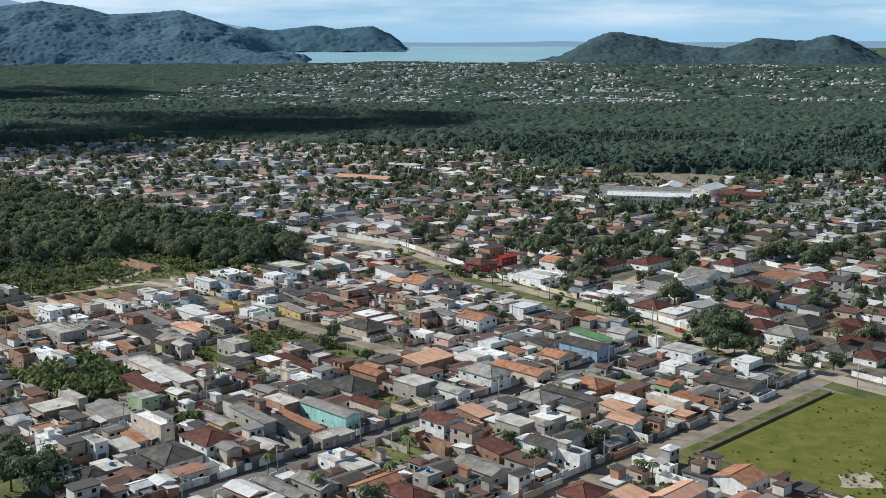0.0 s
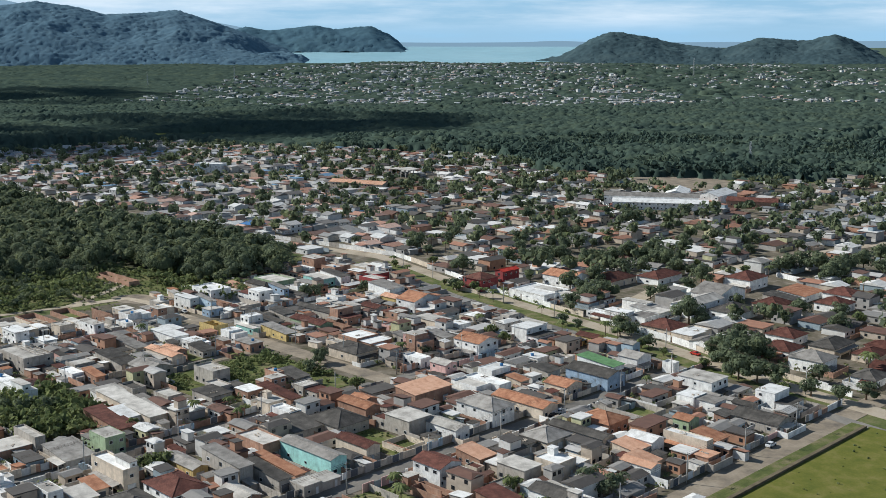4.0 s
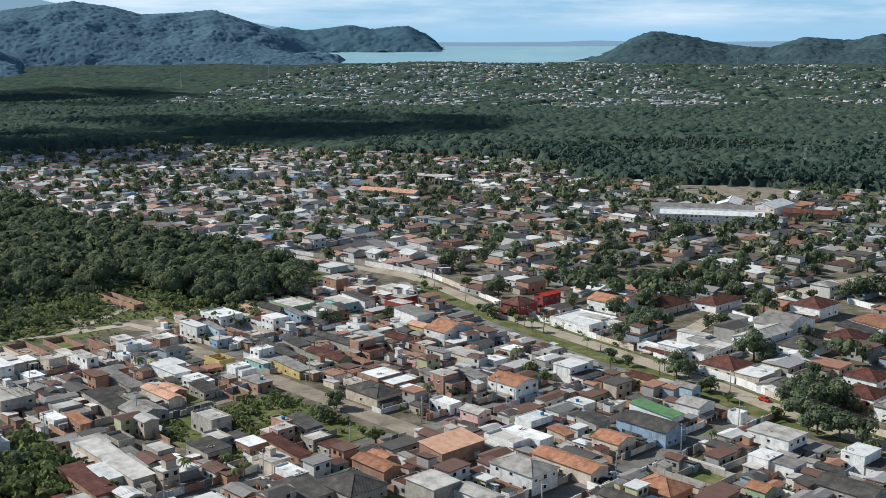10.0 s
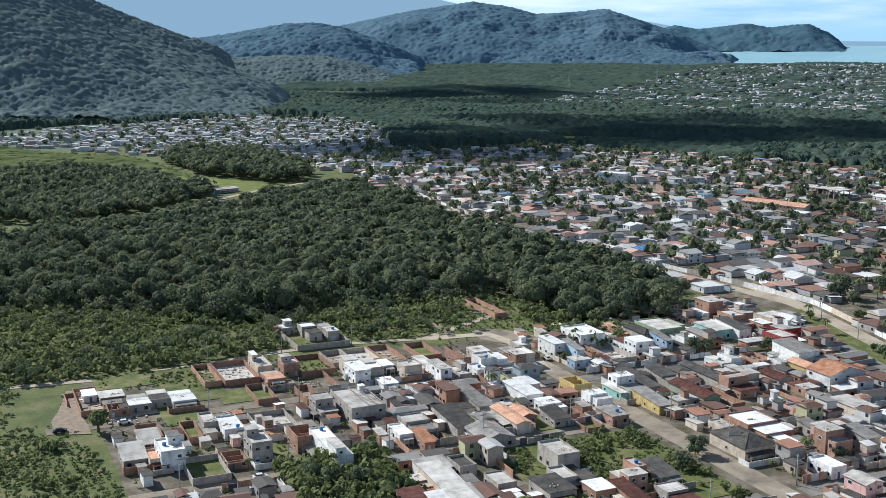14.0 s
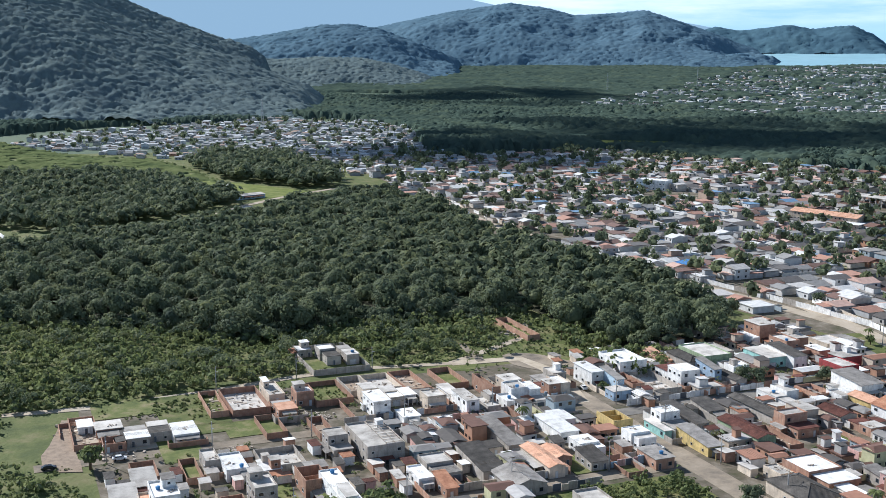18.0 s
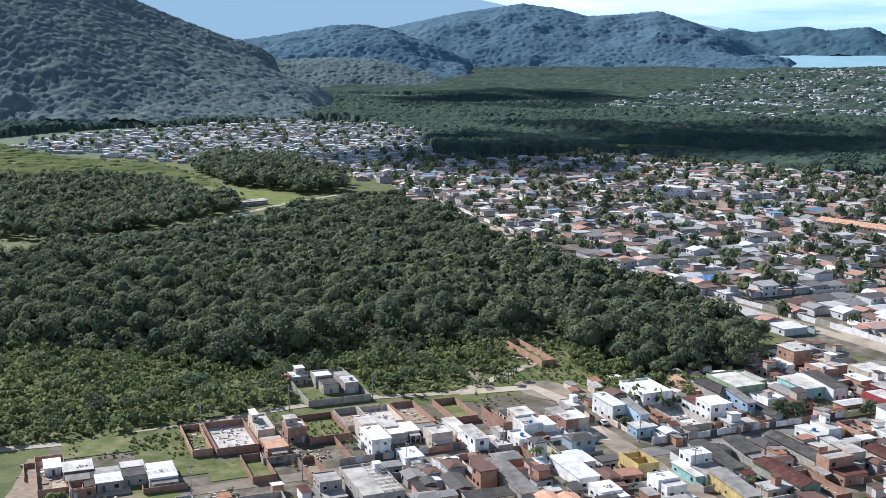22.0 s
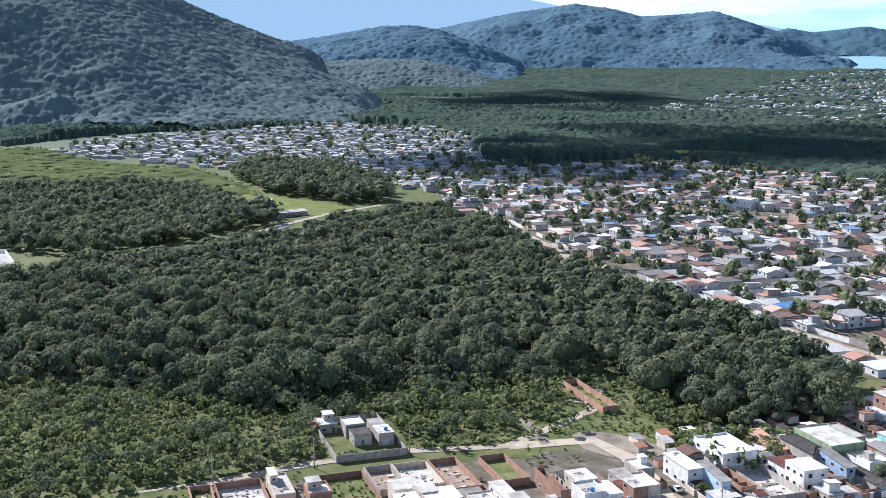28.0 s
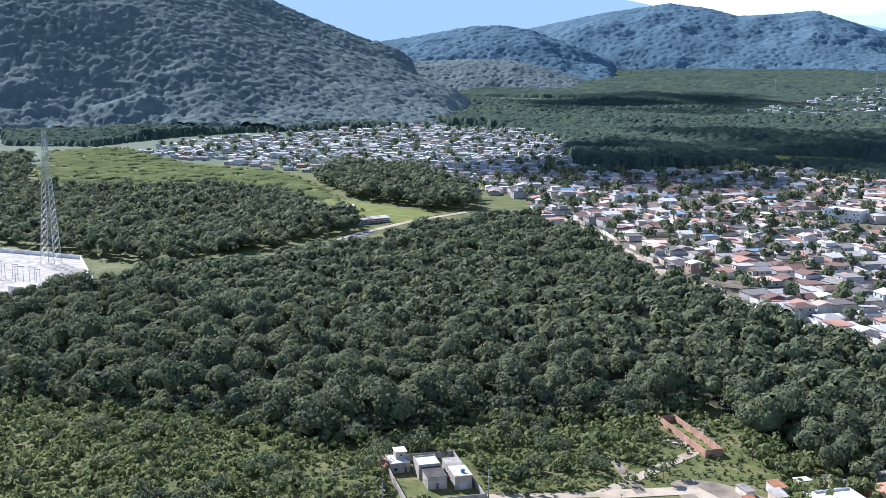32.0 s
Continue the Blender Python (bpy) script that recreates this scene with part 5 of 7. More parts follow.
# ---- yard walls along the streets, with gates ----
yard = random.Random(5)
for b, side, a_from, a_to in ((187.5, 1, 186, 372), (244.5, -1, 140, 382), (255.5, 1, 140, 380), (311, -1, 300, 380), (320.5, 1, 300, 380), (313, -1, 140, 280), (321.5, 1, 140, 232), (379.5, -1, 150, 250),
                              (389, 1, 215, 280), (445.5, -1, 205, 278), (454.5, 1, 205, 278), (426.5, -1, 300, 400), (437, 1, 300, 405)):
    a = a_from
    while a < a_to:
        run = yard.uniform(5.5, 11.5)
        if yard.random() < 0.86:
            p = town(a + run / 2, b)
            h = yard.uniform(1.7, 2.6)
            ob = empty("yard_wall", p.x, p.y, 0, radians(45))
            mat = "wall_" + yard.choice(["grey"] * 5 + ["white"] * 5 + ["brick"] * 4 + ["cream"] * 2 + ["ltblue", "pink"])
            g0 = yard.uniform(-run / 2 + 0.8, run / 2 - 3.6)
            part("wall", Build().box(-run / 2, g0, -0.09, 0.09, 0, h).box(g0 + 2.8, run / 2 - 0.02, -0.09, 0.09, 0, h).box(-run / 2, g0, -0.13, 0.13, h, h + 0.07)
                 .box(g0 + 2.8, run / 2 - 0.02, -0.13, 0.13, h, h + 0.07).mesh("yard_wall", [mat]), ob)
            piece("gate", DOORS[yard.choice((2, 3))], ob, g0 + 1.4, 0, 0.02, 0 if side > 0 else math.pi)
            tagged(ob, "street wall with a metal gate before a house plot", "wall", "yard walls")
        a += run
    # walls that part the plots, running away from the street
    a = a_from + 4
    while a < a_to:
        depth = yard.uniform(9, 24)
        p = town(a, b + side * depth / 2)
        if yard.random() < 0.6:
            ob = new("plot_wall", Build().box(-0.08, 0.08, -depth / 2 + 0.15, depth / 2, 0, yard.uniform(1.8, 2.6)).mesh("plot_wall", ["wall_" + yard.choice(("grey", "brick", "brick", "white"))]))
            ob.location, ob.rotation_euler = p, (0, 0, radians(45))
            tagged(ob, "bare wall between two house plots", "wall", "plot walls")
        a += yard.uniform(9, 15)

# ---- the town beyond the avenue ----
def inside(poly, x, y):
    hit, j = False, len(poly) - 1
    for i in range(len(poly)):
        (xi, yi), (xj, yj) = poly[i], poly[j]
        if (yi > y) != (yj > y) and x < (xj - xi) * (y - yi) / (yj - yi) + xi:
            hit = not hit
        j = i
    return hit


def inside_many(poly, p):
    x, y = p[:, 0], p[:, 1]
    hit = np.zeros(len(p), bool)
    j = len(poly) - 1
    for i in range(len(poly)):
        (xi, yi), (xj, yj) = poly[i], poly[j]
        if yi != yj:
            c = ((yi > y) != (yj > y)) & (x < (xj - xi) * (y - yi) / (yj - yi) + xi)
            hit ^= c
        j = i
    return hit


LANDMARKS = [(158, 856, 42), (205, 882, 42), (206, 1000, 50), (-205, 1075, 26), (-20, 1040, 30)]
mid = random.Random(21)
MID_ROOF = ["brown"] * 4 + ["fibro"] * 4 + ["terra"] * 3 + ["dark"] * 2 + ["white"] * 6 + ["conc"] * 5 + ["salmon"] * 4
MID_WALL = ["white"] * 6 + ["cream"] * 5 + ["grey"] * 4 + ["brick"] * 3 + ["yellow", "ltblue", "pink", "green", "blue"]
far_lots, mid_count, mid_gaps = [], 0, []
BLOCK = 58
b = -420.0
while b < 1240:
    a = 404.0
    while a < 1240:
        east = (a - b) * R2 > -10
        w, d = (mid.uniform(8, 12.5), mid.uniform(8, 12)) if east else (mid.uniform(6, 11), mid.uniform(8.5, 12.6))
        in_street = (b % BLOCK) < 6 or ((a + 30) % 160) < 6
        p = town(a + w / 2, b + d / 2)
        if not in_street and inside(MID, p.x, p.y) and off_roads(p.x, p.y, 5) and is_free(a, a + w, b, b + d, 1.0) and all((p.x - x) ** 2 + (p.y - y) ** 2 > r * r for x, y, r in LANDMARKS):
            dist = p.length
            if mid.random() < (0.34 if east else 0.2):
                mid_gaps.append((p.x, p.y))
            elif dist < 505:
                kind = mid.choice(("hip", "hip", "hip", "gable_b", "gable_a", "flat") if east else ("gable_b", "mono", "flat", "flat", "hip"))
                roof = mid.choice(("conc", "white", "white", "conc", "fibro")) if kind == "flat" else mid.choice(MID_ROOF if not east else ("brown", "brown", "brown", "dark", "dark", "terra", "fibro"))
                house(a, a + w, b, b + d, mid.choice((3.0, 3.2, 3.2, 3.4, 5.8) if not east else (2.9, 3.0, 3.1, 3.3)), kind, mid.choice(MID_WALL if not east else ("white", "white", "cream", "white", "grey")), roof, 2)
                mid_count += 1
            else:
                far_lots.append((p.x, p.y, w, d))
        a += w + mid.uniform(0.8, 4)
    b += 13.2


def far_houses(name, lots, label, turn=45.0, seed=3, size=1.0, base=None, detail=True, mats=("far_walls", "far_roofs")):
    """Many small distant houses as one piece: walls, roofs, dark openings and yard walls."""
    rng = random.Random(seed)
    wb, rb, gb, yb = Build(), Build(), Build(), Build()
    for x, y, w, d in lots:
        w, d = w * size, d * size
        h = rng.choice((2.7, 2.9, 3.0, 3.0, 3.2, 3.2, 5.6))
        an = radians(turn + rng.choice((0, 90)) + (rng.uniform(-3, 3) if detail else rng.uniform(-22, 22)))
        c, s = math.cos(an), math.sin(an)
        z = base(x, y) if base else 0.0

        def pl(u, v, q):
            return (x + u * c - v * s, y + u * s + v * c, z + q)
        X, Y = w / 2, d / 2
        style = rng.random()
        r = 0.26 * Y if style > 0.42 else 0.0
        wb.add([pl(-X, -Y, -1), pl(X, -Y, -1), pl(X, Y, -1), pl(-X, Y, -1), pl(-X, -Y, h), pl(X, -Y, h), pl(X, Y, h), pl(-X, Y, h), pl(-X, 0, h + r), pl(X, 0, h + r)],
               [(0, 1, 5, 4), (1, 2, 6, 9, 5), (2, 3, 7, 6), (3, 0, 4, 8, 7)])
        X, Y = X + 0.4, Y + 0.4
        if r == 0:
            rb.add([pl(-X, -Y, h), pl(X, -Y, h), pl(X, Y, h), pl(-X, Y, h), pl(-X, -Y, h + 0.3), pl(X, -Y, h + 0.3), pl(X, Y, h + 0.3), pl(-X, Y, h + 0.3)],
                   [(0, 1, 5, 4), (1, 2, 6, 5), (2, 3, 7, 6), (3, 0, 4, 7), (4, 5, 6, 7)])
        else:
            i = X - Y * 0.8 if style > 0.8 and X > Y else X
            rb.add([pl(-X, -Y, h), pl(X, -Y, h), pl(X, Y, h), pl(-X, Y, h), pl(-i, 0, h + r + 0.12), pl(i, 0, h + r + 0.12)],
                   [(0, 1, 5, 4), (2, 3, 4, 5), (1, 2, 5), (3, 0, 4), (3, 2, 1, 0)])
        if detail:
            X, Y = w / 2, d / 2
            if rng.random() < 0.7:
                # a lower lean-to at one end, or a room on a flat roof
                up = r == 0 and rng.random() < 0.45
                p0, p1 = (-X * rng.uniform(0.2, 0.9), X * rng.uniform(0.1, 0.8)) if up else ((X + 0.45, X + rng.uniform(2.5, 5)) if rng.random() < 0.5 else (-X - rng.uniform(2.5, 5), -X - 0.45))
                q0, q1 = -Y * rng.uniform(0.3, 0.9), Y * rng.uniform(0.2, 0.9)
                z0, z1 = (h + 0.3, h + 2.7) if up else (-1, rng.uniform(2.2, 2.8))
                wb.add([pl(p0, q0, z0), pl(p1, q0, z0), pl(p1, q1, z0), pl(p0, q1, z0), pl(p0, q0, z1), pl(p1, q0, z1), pl(p1, q1, z1), pl(p0, q1, z1)],
                       [(0, 1, 5, 4), (1, 2, 6, 5), (2, 3, 7, 6), (3, 0, 4, 7)])
                p0, p1, q0, q1, t1 = p0 - 0.25, p1 + 0.25, q0 - 0.3, q1 + 0.3, z1 + rng.uniform(0.15, 0.6)
                rb.add([pl(p0, q0, z1), pl(p1, q0, z1), pl(p1, q1, t1), pl(p0, q1, t1), pl(p0, q0, z1 + 0.15), pl(p1, q0, z1 + 0.15), pl(p1, q1, t1 + 0.15), pl(p0, q1, t1 + 0.15)],
                       [(3, 2, 1, 0), (0, 1, 5, 4), (1, 2, 6, 5), (2, 3, 7, 6), (3, 0, 4, 7), (4, 5, 6, 7)])
            for k in range(max(1, int(h / 2.75))):
                for sg in (-1, 1):
                    for j in range(2):
                        u = (j - 0.5) * w * 0.5 + rng.uniform(-0.4, 0.4)
                        q = k * 2.9 + 0.9
                        if rng.random() < 0.75:
                            gb.add([pl(u - 0.6, sg * (Y + 0.05), q), pl(u + 0.6, sg * (Y + 0.05), q), pl(u + 0.6, sg * (Y + 0.05), q + 1.15), pl(u - 0.6, sg * (Y + 0.05), q + 1.15),
                                    pl(u - 0.6, sg * (Y - 0.1), q), pl(u + 0.6, sg * (Y - 0.1), q), pl(u + 0.6, sg * (Y - 0.1), q + 1.15), pl(u - 0.6, sg * (Y - 0.1), q + 1.15)],
                                   [(0, 1, 2, 3), (0, 3, 7, 4), (1, 5, 6, 2), (3, 2, 6, 7), (0, 4, 5, 1)])
            if rng.random() < 0.7:
                e, t = Y + rng.uniform(2.0, 3.5), rng.uniform(1.7, 2.3)
                yb.add([pl(-X - 1.5, -e, 0), pl(X + 1.5, -e, 0), pl(X + 1.5, -e + 0.2, 0), pl(-X - 1.5, -e + 0.2, 0), pl(-X - 1.5, -e, t), pl(X + 1.5, -e, t), pl(X + 1.5, -e + 0.2, t), pl(-X - 1.5, -e + 0.2, t)],
                       [(4, 5, 6, 7), (0, 1, 5, 4), (1, 2, 6, 5), (2, 3, 7, 6), (3, 0, 4, 7)])
    ob = tagged(empty(name, 0, 0, 0), label, "houses", kind="stuff")
    part("wall", wb.mesh(name + "_walls", [mats[0]]), ob)
    part("roof", rb.mesh(name + "_roofs", [mats[1]]), ob)
    if detail:
        part("window", gb.mesh(name + "_windows", ["glass_dark"]), ob)
        part("yard_wall", yb.mesh(name + "_yards", ["far_walls"]), ob)
    return ob


far_houses("back_houses", back_lots, "small houses and sheds behind the street fronts", seed=8)
west = [q for q in far_lots if q[0] + 0.12 * q[1] < 60]
far_houses("distant_houses", west, "dense pale low houses of the far town streets", mats=("pale_walls", "town_roofs"))
PALE = [(212, 880), (330, 930), (420, 900), (400, 740), (290, 730), (230, 760)]
pale = [q for q in far_lots if q not in west and inside(PALE, q[0], q[1])]
far_houses("distant_houses", pale, "pale grey two-storey houses beside the works", seed=10, size=0.85, mats=("pale_walls", "pale_roofs"))
far_houses("distant_houses", [q for q in far_lots if q not in west and q not in pale], "low houses with brown and grey roofs in the far streets", seed=9)
VILLAGE = [(-1010, 1190), (-1080, 1330), (-1060, 1500), (-960, 1740), (-800, 1730), (-660, 1600), (-470, 1260), (-440, 1120), (-520, 1085), (-640, 1170), (-760, 1140)]
vr = random.Random(31)
lots = []
for i in range(3400):
    x, y = vr.uniform(-1100, -420), vr.uniform(1080, 1760)
    if inside(VILLAGE, x, y) and all(abs(x - q[0]) > 9 or abs(y - q[1]) > 10 for q in lots):
        lots.append((x, y, vr.uniform(6, 11), vr.uniform(6, 10)))
far_houses("distant_village", lots, "pale crowded village houses at the foot of the wooded hill", turn=30, seed=4, mats=("pale_walls", "pale_roofs"))
FAR_TOWN = [(-640, 2250), (-330, 2120), (150, 2080), (900, 2120), (1500, 3200), (900, 3900), (0, 4000), (-480, 3700), (-600, 2900)]
lots = []
for i in range(8000):
    x, y = vr.uniform(-640, 1500), vr.uniform(2080, 3950)
    if inside(FAR_TOWN, x, y) and noise.noise(Vector((x * 0.006, y * 0.004, 1.0))) + (0.25 if x < 500 else -0.12) > vr.uniform(-0.3, 0.45):
        lots.append((x, y, vr.uniform(6, 12), vr.uniform(6, 10)))
far_houses("coast_town", lots, "scattered pale houses of the coast town among trees", turn=15, seed=5, size=1.0, base=lambda x, y: ground_height(math.hypot(x, y)) + 3.0, detail=False, mats=("pale_walls", "pale_roofs"))
lots = [(x, y, vr.uniform(8, 15), vr.uniform(8, 12)) for x, y in ((vr.uniform(400, 690), vr.uniform(1200, 1600)) for _ in range(330)) if 1180 + 0.35 * (x - 400) < y < 1240 + 1.1 * (x - 400) or vr.random() < 0.2]
far_houses("far_quarter", lots, "pale houses of a quarter among the far woods", turn=20, seed=6, size=1.0, base=lambda x, y: 1.5, detail=False, mats=("pale_walls", "pale_roofs"))

# ---- trees ----
tree_rng = np.random.default_rng(3)


def unit_dirs(n, rng):
    v = rng.normal(size=(n, 3))
    return v / np.linalg.norm(v, axis=1)[:, None]


def cards(centres, normals, size, rng):
    """A small tilted leaf clump, a four-sided plate, at every centre."""
    n = len(centres)
    normals = normals + rng.normal(scale=0.15, size=(n, 3))
    normals /= np.linalg.norm(normals, axis=1)[:, None]
    u = np.cross(normals, unit_dirs(n, rng))
    u /= np.linalg.norm(u, axis=1)[:, None] + 1e-9
    w = np.cross(normals, u)
    s = (size * rng.uniform(0.6, 1.35, n))[:, None]
    k = rng.uniform(0.5, 1.0, (n, 1))
    bend = normals * s * 0.12
    v = np.stack([centres - u * s, centres - w * s * k + bend, centres + u * s * 0.9, centres + w * s * k + bend], 1).reshape(-1, 3)
    return v, np.arange(4 * n).reshape(n, 4)


def crown_arrays(rng, radius, height, lumps, n, size, core=0.78):
    """Leaf clumps over several round lumps, and a dark inner body of quads that stops the light."""
    cs = []
    for j in range(lumps):
        an, rr = rng.uniform(0, 2 * np.pi), radius * np.sqrt(rng.uniform(0.02, 0.62))
        cs.append((rr * np.cos(an), rr * np.sin(an), height * rng.uniform(0.45, 0.82) * (1 - 0.35 * (rr / radius) ** 2), radius * (rng.uniform(0.46, 0.66) if lumps < 6 else rng.uniform(0.36, 0.58))))
    cs = np.array(cs)
    pick = rng.integers(0, lumps, n)
    d = unit_dirs(n, rng)
    d[:, 2] = np.where(d[:, 2] < -0.25, -d[:, 2], d[:, 2])
    c = cs[pick, :3] + d * cs[pick, 3:4] * np.array([1, 1, 0.78]) * rng.uniform(0.86, 1.12, (n, 1))
    return cards(c, d, size, rng), cs


BALL_V, BALL_F = [], []
for i in range(3):
    th = math.pi * (0.09 + 0.66 * i / 2)
    for j in range(6):
        BALL_V.append((math.sin(th) * math.cos(j * math.pi / 3), math.sin(th) * math.sin(j * math.pi / 3), math.cos(th)))
for i in range(2):
    for j in range(6):
        BALL_F.append((i * 6 + j, (i + 1) * 6 + j, (i + 1) * 6 + (j + 1) % 6, i * 6 + (j + 1) % 6))
BALL_V, BALL_F = np.array(BALL_V), np.array(BALL_F)


def tree_proto(rng, radius, height, lumps, n, size, cores=2, body=0.82):
    """Vertices, quads and material index (0 leaf, 1 core) of a crown."""
    (v, f), cs = crown_arrays(rng, radius, height, lumps, n, size)
    vs, fs, ix = [v], [f], [np.zeros(len(f), int)]
    k = len(v)
    mid_top = cs[:, 2].mean()
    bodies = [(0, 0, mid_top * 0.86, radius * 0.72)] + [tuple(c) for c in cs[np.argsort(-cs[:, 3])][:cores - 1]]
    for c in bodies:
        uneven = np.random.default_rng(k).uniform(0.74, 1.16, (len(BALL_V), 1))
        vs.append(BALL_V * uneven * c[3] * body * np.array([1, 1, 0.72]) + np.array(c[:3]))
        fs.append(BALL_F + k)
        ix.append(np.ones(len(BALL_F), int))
        k += len(BALL_V)
    return np.concatenate(vs), np.concatenate(fs), np.concatenate(ix)


def hashed(i, j, k):
    v = np.sin(i * 127.1 + j * 311.7 + k * 74.7) * 43758.5453
    return v - np.floor(v)


def crown_tops(x, y, cell, seed):
    """How high the crowns of a closed wood stand at x, y: 0 between the trees, about 1 on their tops."""
    best = np.zeros_like(x)
    ci, cj = np.floor(x / cell), np.floor(y / cell)
    for di in (-1, 0, 1):
        for dj in (-1, 0, 1):
            i, j = ci + di, cj + dj
            px, py = (i + 0.1 + 0.8 * hashed(i, j, seed)) * cell, (j + 0.1 + 0.8 * hashed(i, j, seed + 1)) * cell
            r = cell * (0.5 + 0.42 * hashed(i, j, seed + 2))
            d2 = ((x - px) ** 2 + (y - py) ** 2) / (r * r)
            best = np.maximum(best, np.sqrt(np.maximum(0, 1 - d2)) * (0.7 + 0.42 * hashed(i, j, seed + 3)))
    return best


def canopy(name, poly, step, cell, height, mat, label, base=None, seed=1, keep=None, category="forest"):
    """The closed leafy roof of a far wood: domed crowns side by side, falling to the ground at the wood's edge."""
    rng = np.random.default_rng(seed)
    p = np.array(poly, float)
    gx, gy = np.meshgrid(np.arange(p[:, 0].min() - step, p[:, 0].max() + 2 * step, step), np.arange(p[:, 1].min() - step, p[:, 1].max() + 2 * step, step))
    gx, gy = gx + rng.uniform(-0.3, 0.3, gx.shape) * step, gy + rng.uniform(-0.3, 0.3, gx.shape) * step
    q = np.stack([gx.ravel(), gy.ravel()], 1)
    ins = inside_many(poly, q + rng.uniform(-6, 6, q.shape))
    if keep is not None:
        ins &= keep(q)
    z = (0.18 + 0.82 * crown_tops(q[:, 0], q[:, 1], cell, seed) + rng.uniform(-0.13, 0.13, len(q))) * height
    z *= 0.85 + 0.3 * np.sin(q[:, 0] * 0.013 + seed) * np.sin(q[:, 1] * 0.017)
    z = np.where(ins, z, -1.5)
    if base is not None:
        d = np.hypot(q[:, 0], q[:, 1])
        t = np.clip((d - 2400) / 1600, 0, 1)
        z += 46 * t * t * (3 - 2 * t) + np.maximum(0, d - 4000) / 950 * 63
    m, n = gx.shape
    idx = np.arange(m * n).reshape(m, n)
    f = np.stack([idx[:-1, :-1].ravel(), idx[:-1, 1:].ravel(), idx[1:, 1:].ravel(), idx[1:, :-1].ravel()], 1)
    f = f[ins[f].any(1)]
    used = np.unique(f)
    back = np.zeros(m * n, int)
    back[used] = np.arange(len(used))
    v = np.column_stack([q, z])[used]
    return tagged(new(name, big_mesh(name, v, back[f], [mat])), label, category, kind="stuff")


def woods(name, points, protos, mats, label, lo=0.8, hi=1.3, base=None, seed=1, category="forest"):
    """Many trees as one piece."""
    rng = np.random.default_rng(seed)
    vs, fs, ix, k = [], [], [], 0
    for x, y in points:
        v, f, i = protos[rng.integers(len(protos))]
        an, s = rng.uniform(0, 2 * np.pi), rng.uniform(lo, hi)
        c, q = np.cos(an) * s, np.sin(an) * s
        z = base(x, y) if base else 0.0
        t = np.empty_like(v)
        t[:, 0], t[:, 1], t[:, 2] = v[:, 0] * c - v[:, 1] * q + x, v[:, 0] * q + v[:, 1] * c + y, v[:, 2] * s * rng.uniform(0.85, 1.2) + z
        vs.append(t), fs.append(f + k), ix.append(i)
        k += len(v)
    ob = new(name, big_mesh(name, np.concatenate(vs), np.concatenate(fs), mats, np.concatenate(ix), True))
    return tagged(ob, label, category, kind="stuff")


def scatter(poly, step, seed, jitter=0.45):
    rng = np.random.default_rng(seed)
    p = np.array(poly)
    x, y = np.meshgrid(np.arange(p[:, 0].min(), p[:, 0].max(), step), np.arange(p[:, 1].min(), p[:, 1].max(), step))
    q = np.stack([x.ravel(), y.ravel()], 1) + rng.uniform(-jitter, jitter, (x.size, 2)) * step
    return q[inside_many(poly, q)]


FOREST = [(-640, 470), (-520, 470), (-440, 500), (-370, 522), (-318, 540), (-262, 542), (-232, 585), (-190, 612), (-172, 634), (-150, 612), (-134, 592), (-116, 588), (-98, 592), (-84, 612),
          (-78, 650), (-100, 686), (-158, 738), (-236, 798), (-290, 860), (-330, 908), (-405, 965), (-425, 935), (-438, 880), (-440, 820), (-450, 745), (-488, 702), (-492, 640), (-500, 600), (-560, 578), (-640, 570)]
fine_trees = [tree_proto(tree_rng, r, h, l, 400, 0.54, 3) for r, h, l in ((5.4, 12, 4), (6.4, 13, 5), (4.6, 11, 3), (7.0, 12.5, 5), (5.0, 14.5, 4), (3.8, 9.5, 3))]
big_trees = [tree_proto(tree_rng, r, h, l, 130, 0.98, 3) for r, h, l in ((5.4, 12, 4), (6.4, 13, 5), (4.6, 11, 3), (7.0, 12.5, 5), (5.0, 14.5, 4), (3.8, 9.5, 3))]
stand = scatter(FOREST, 8.2, 5)
near_stand = stand[:, 1] < 655
woods("forest", stand[near_stand], fine_trees, ["leaf", "leaf_core_shade"], "dense dark green broadleaf forest with an uneven canopy", 0.75, 1.25, seed=6)
woods("forest", stand[~near_stand], big_trees, ["leaf", "leaf_core_shade"], "dense dark green broadleaf forest behind the first trees", 0.75, 1.25, seed=7)
BEHIND = [(-1100, 1000), (-900, 780), (-760, 700), (-640, 720), (-520, 722), (-500, 760), (-490, 810), (-492, 890), (-560, 930), (-640, 970), (-780, 940), (-850, 905), (-960, 1000), (-1080, 1100)]
bank_trees = [tree_proto(tree_rng, r, h, l, 60, 1.25, 2) for r, h, l in ((4.8, 11, 3), (5.4, 12, 4), (4.0, 10, 3), (6.2, 12, 4))]
far_trees = [tree_proto(tree_rng, r, h, l, 24, 1.7, 2) for r, h, l in ((4.8, 11, 5), (5.4, 12, 6), (4.0, 10, 4))]
woods("forest_beyond_stream", scatter(BEHIND, 8.5, 8), bank_trees, ["leaf", "leaf_core_shade"], "low dark forest beyond the stream", 0.7, 1.2, seed=9)
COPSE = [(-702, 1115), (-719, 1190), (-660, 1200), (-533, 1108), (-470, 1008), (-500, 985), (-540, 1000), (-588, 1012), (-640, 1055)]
woods("copse", scatter(COPSE, 8.0, 10), bank_trees, ["leaf", "leaf_core_shade"], "dark clump of trees below the village", 0.9, 1.4, seed=11)
woods("village_trees", scatter(VILLAGE, 34.0, 72), far_trees, ["leaf", "leaf_core_shade"], "single trees between the village houses", 0.6, 1.1, seed=73, category="trees")
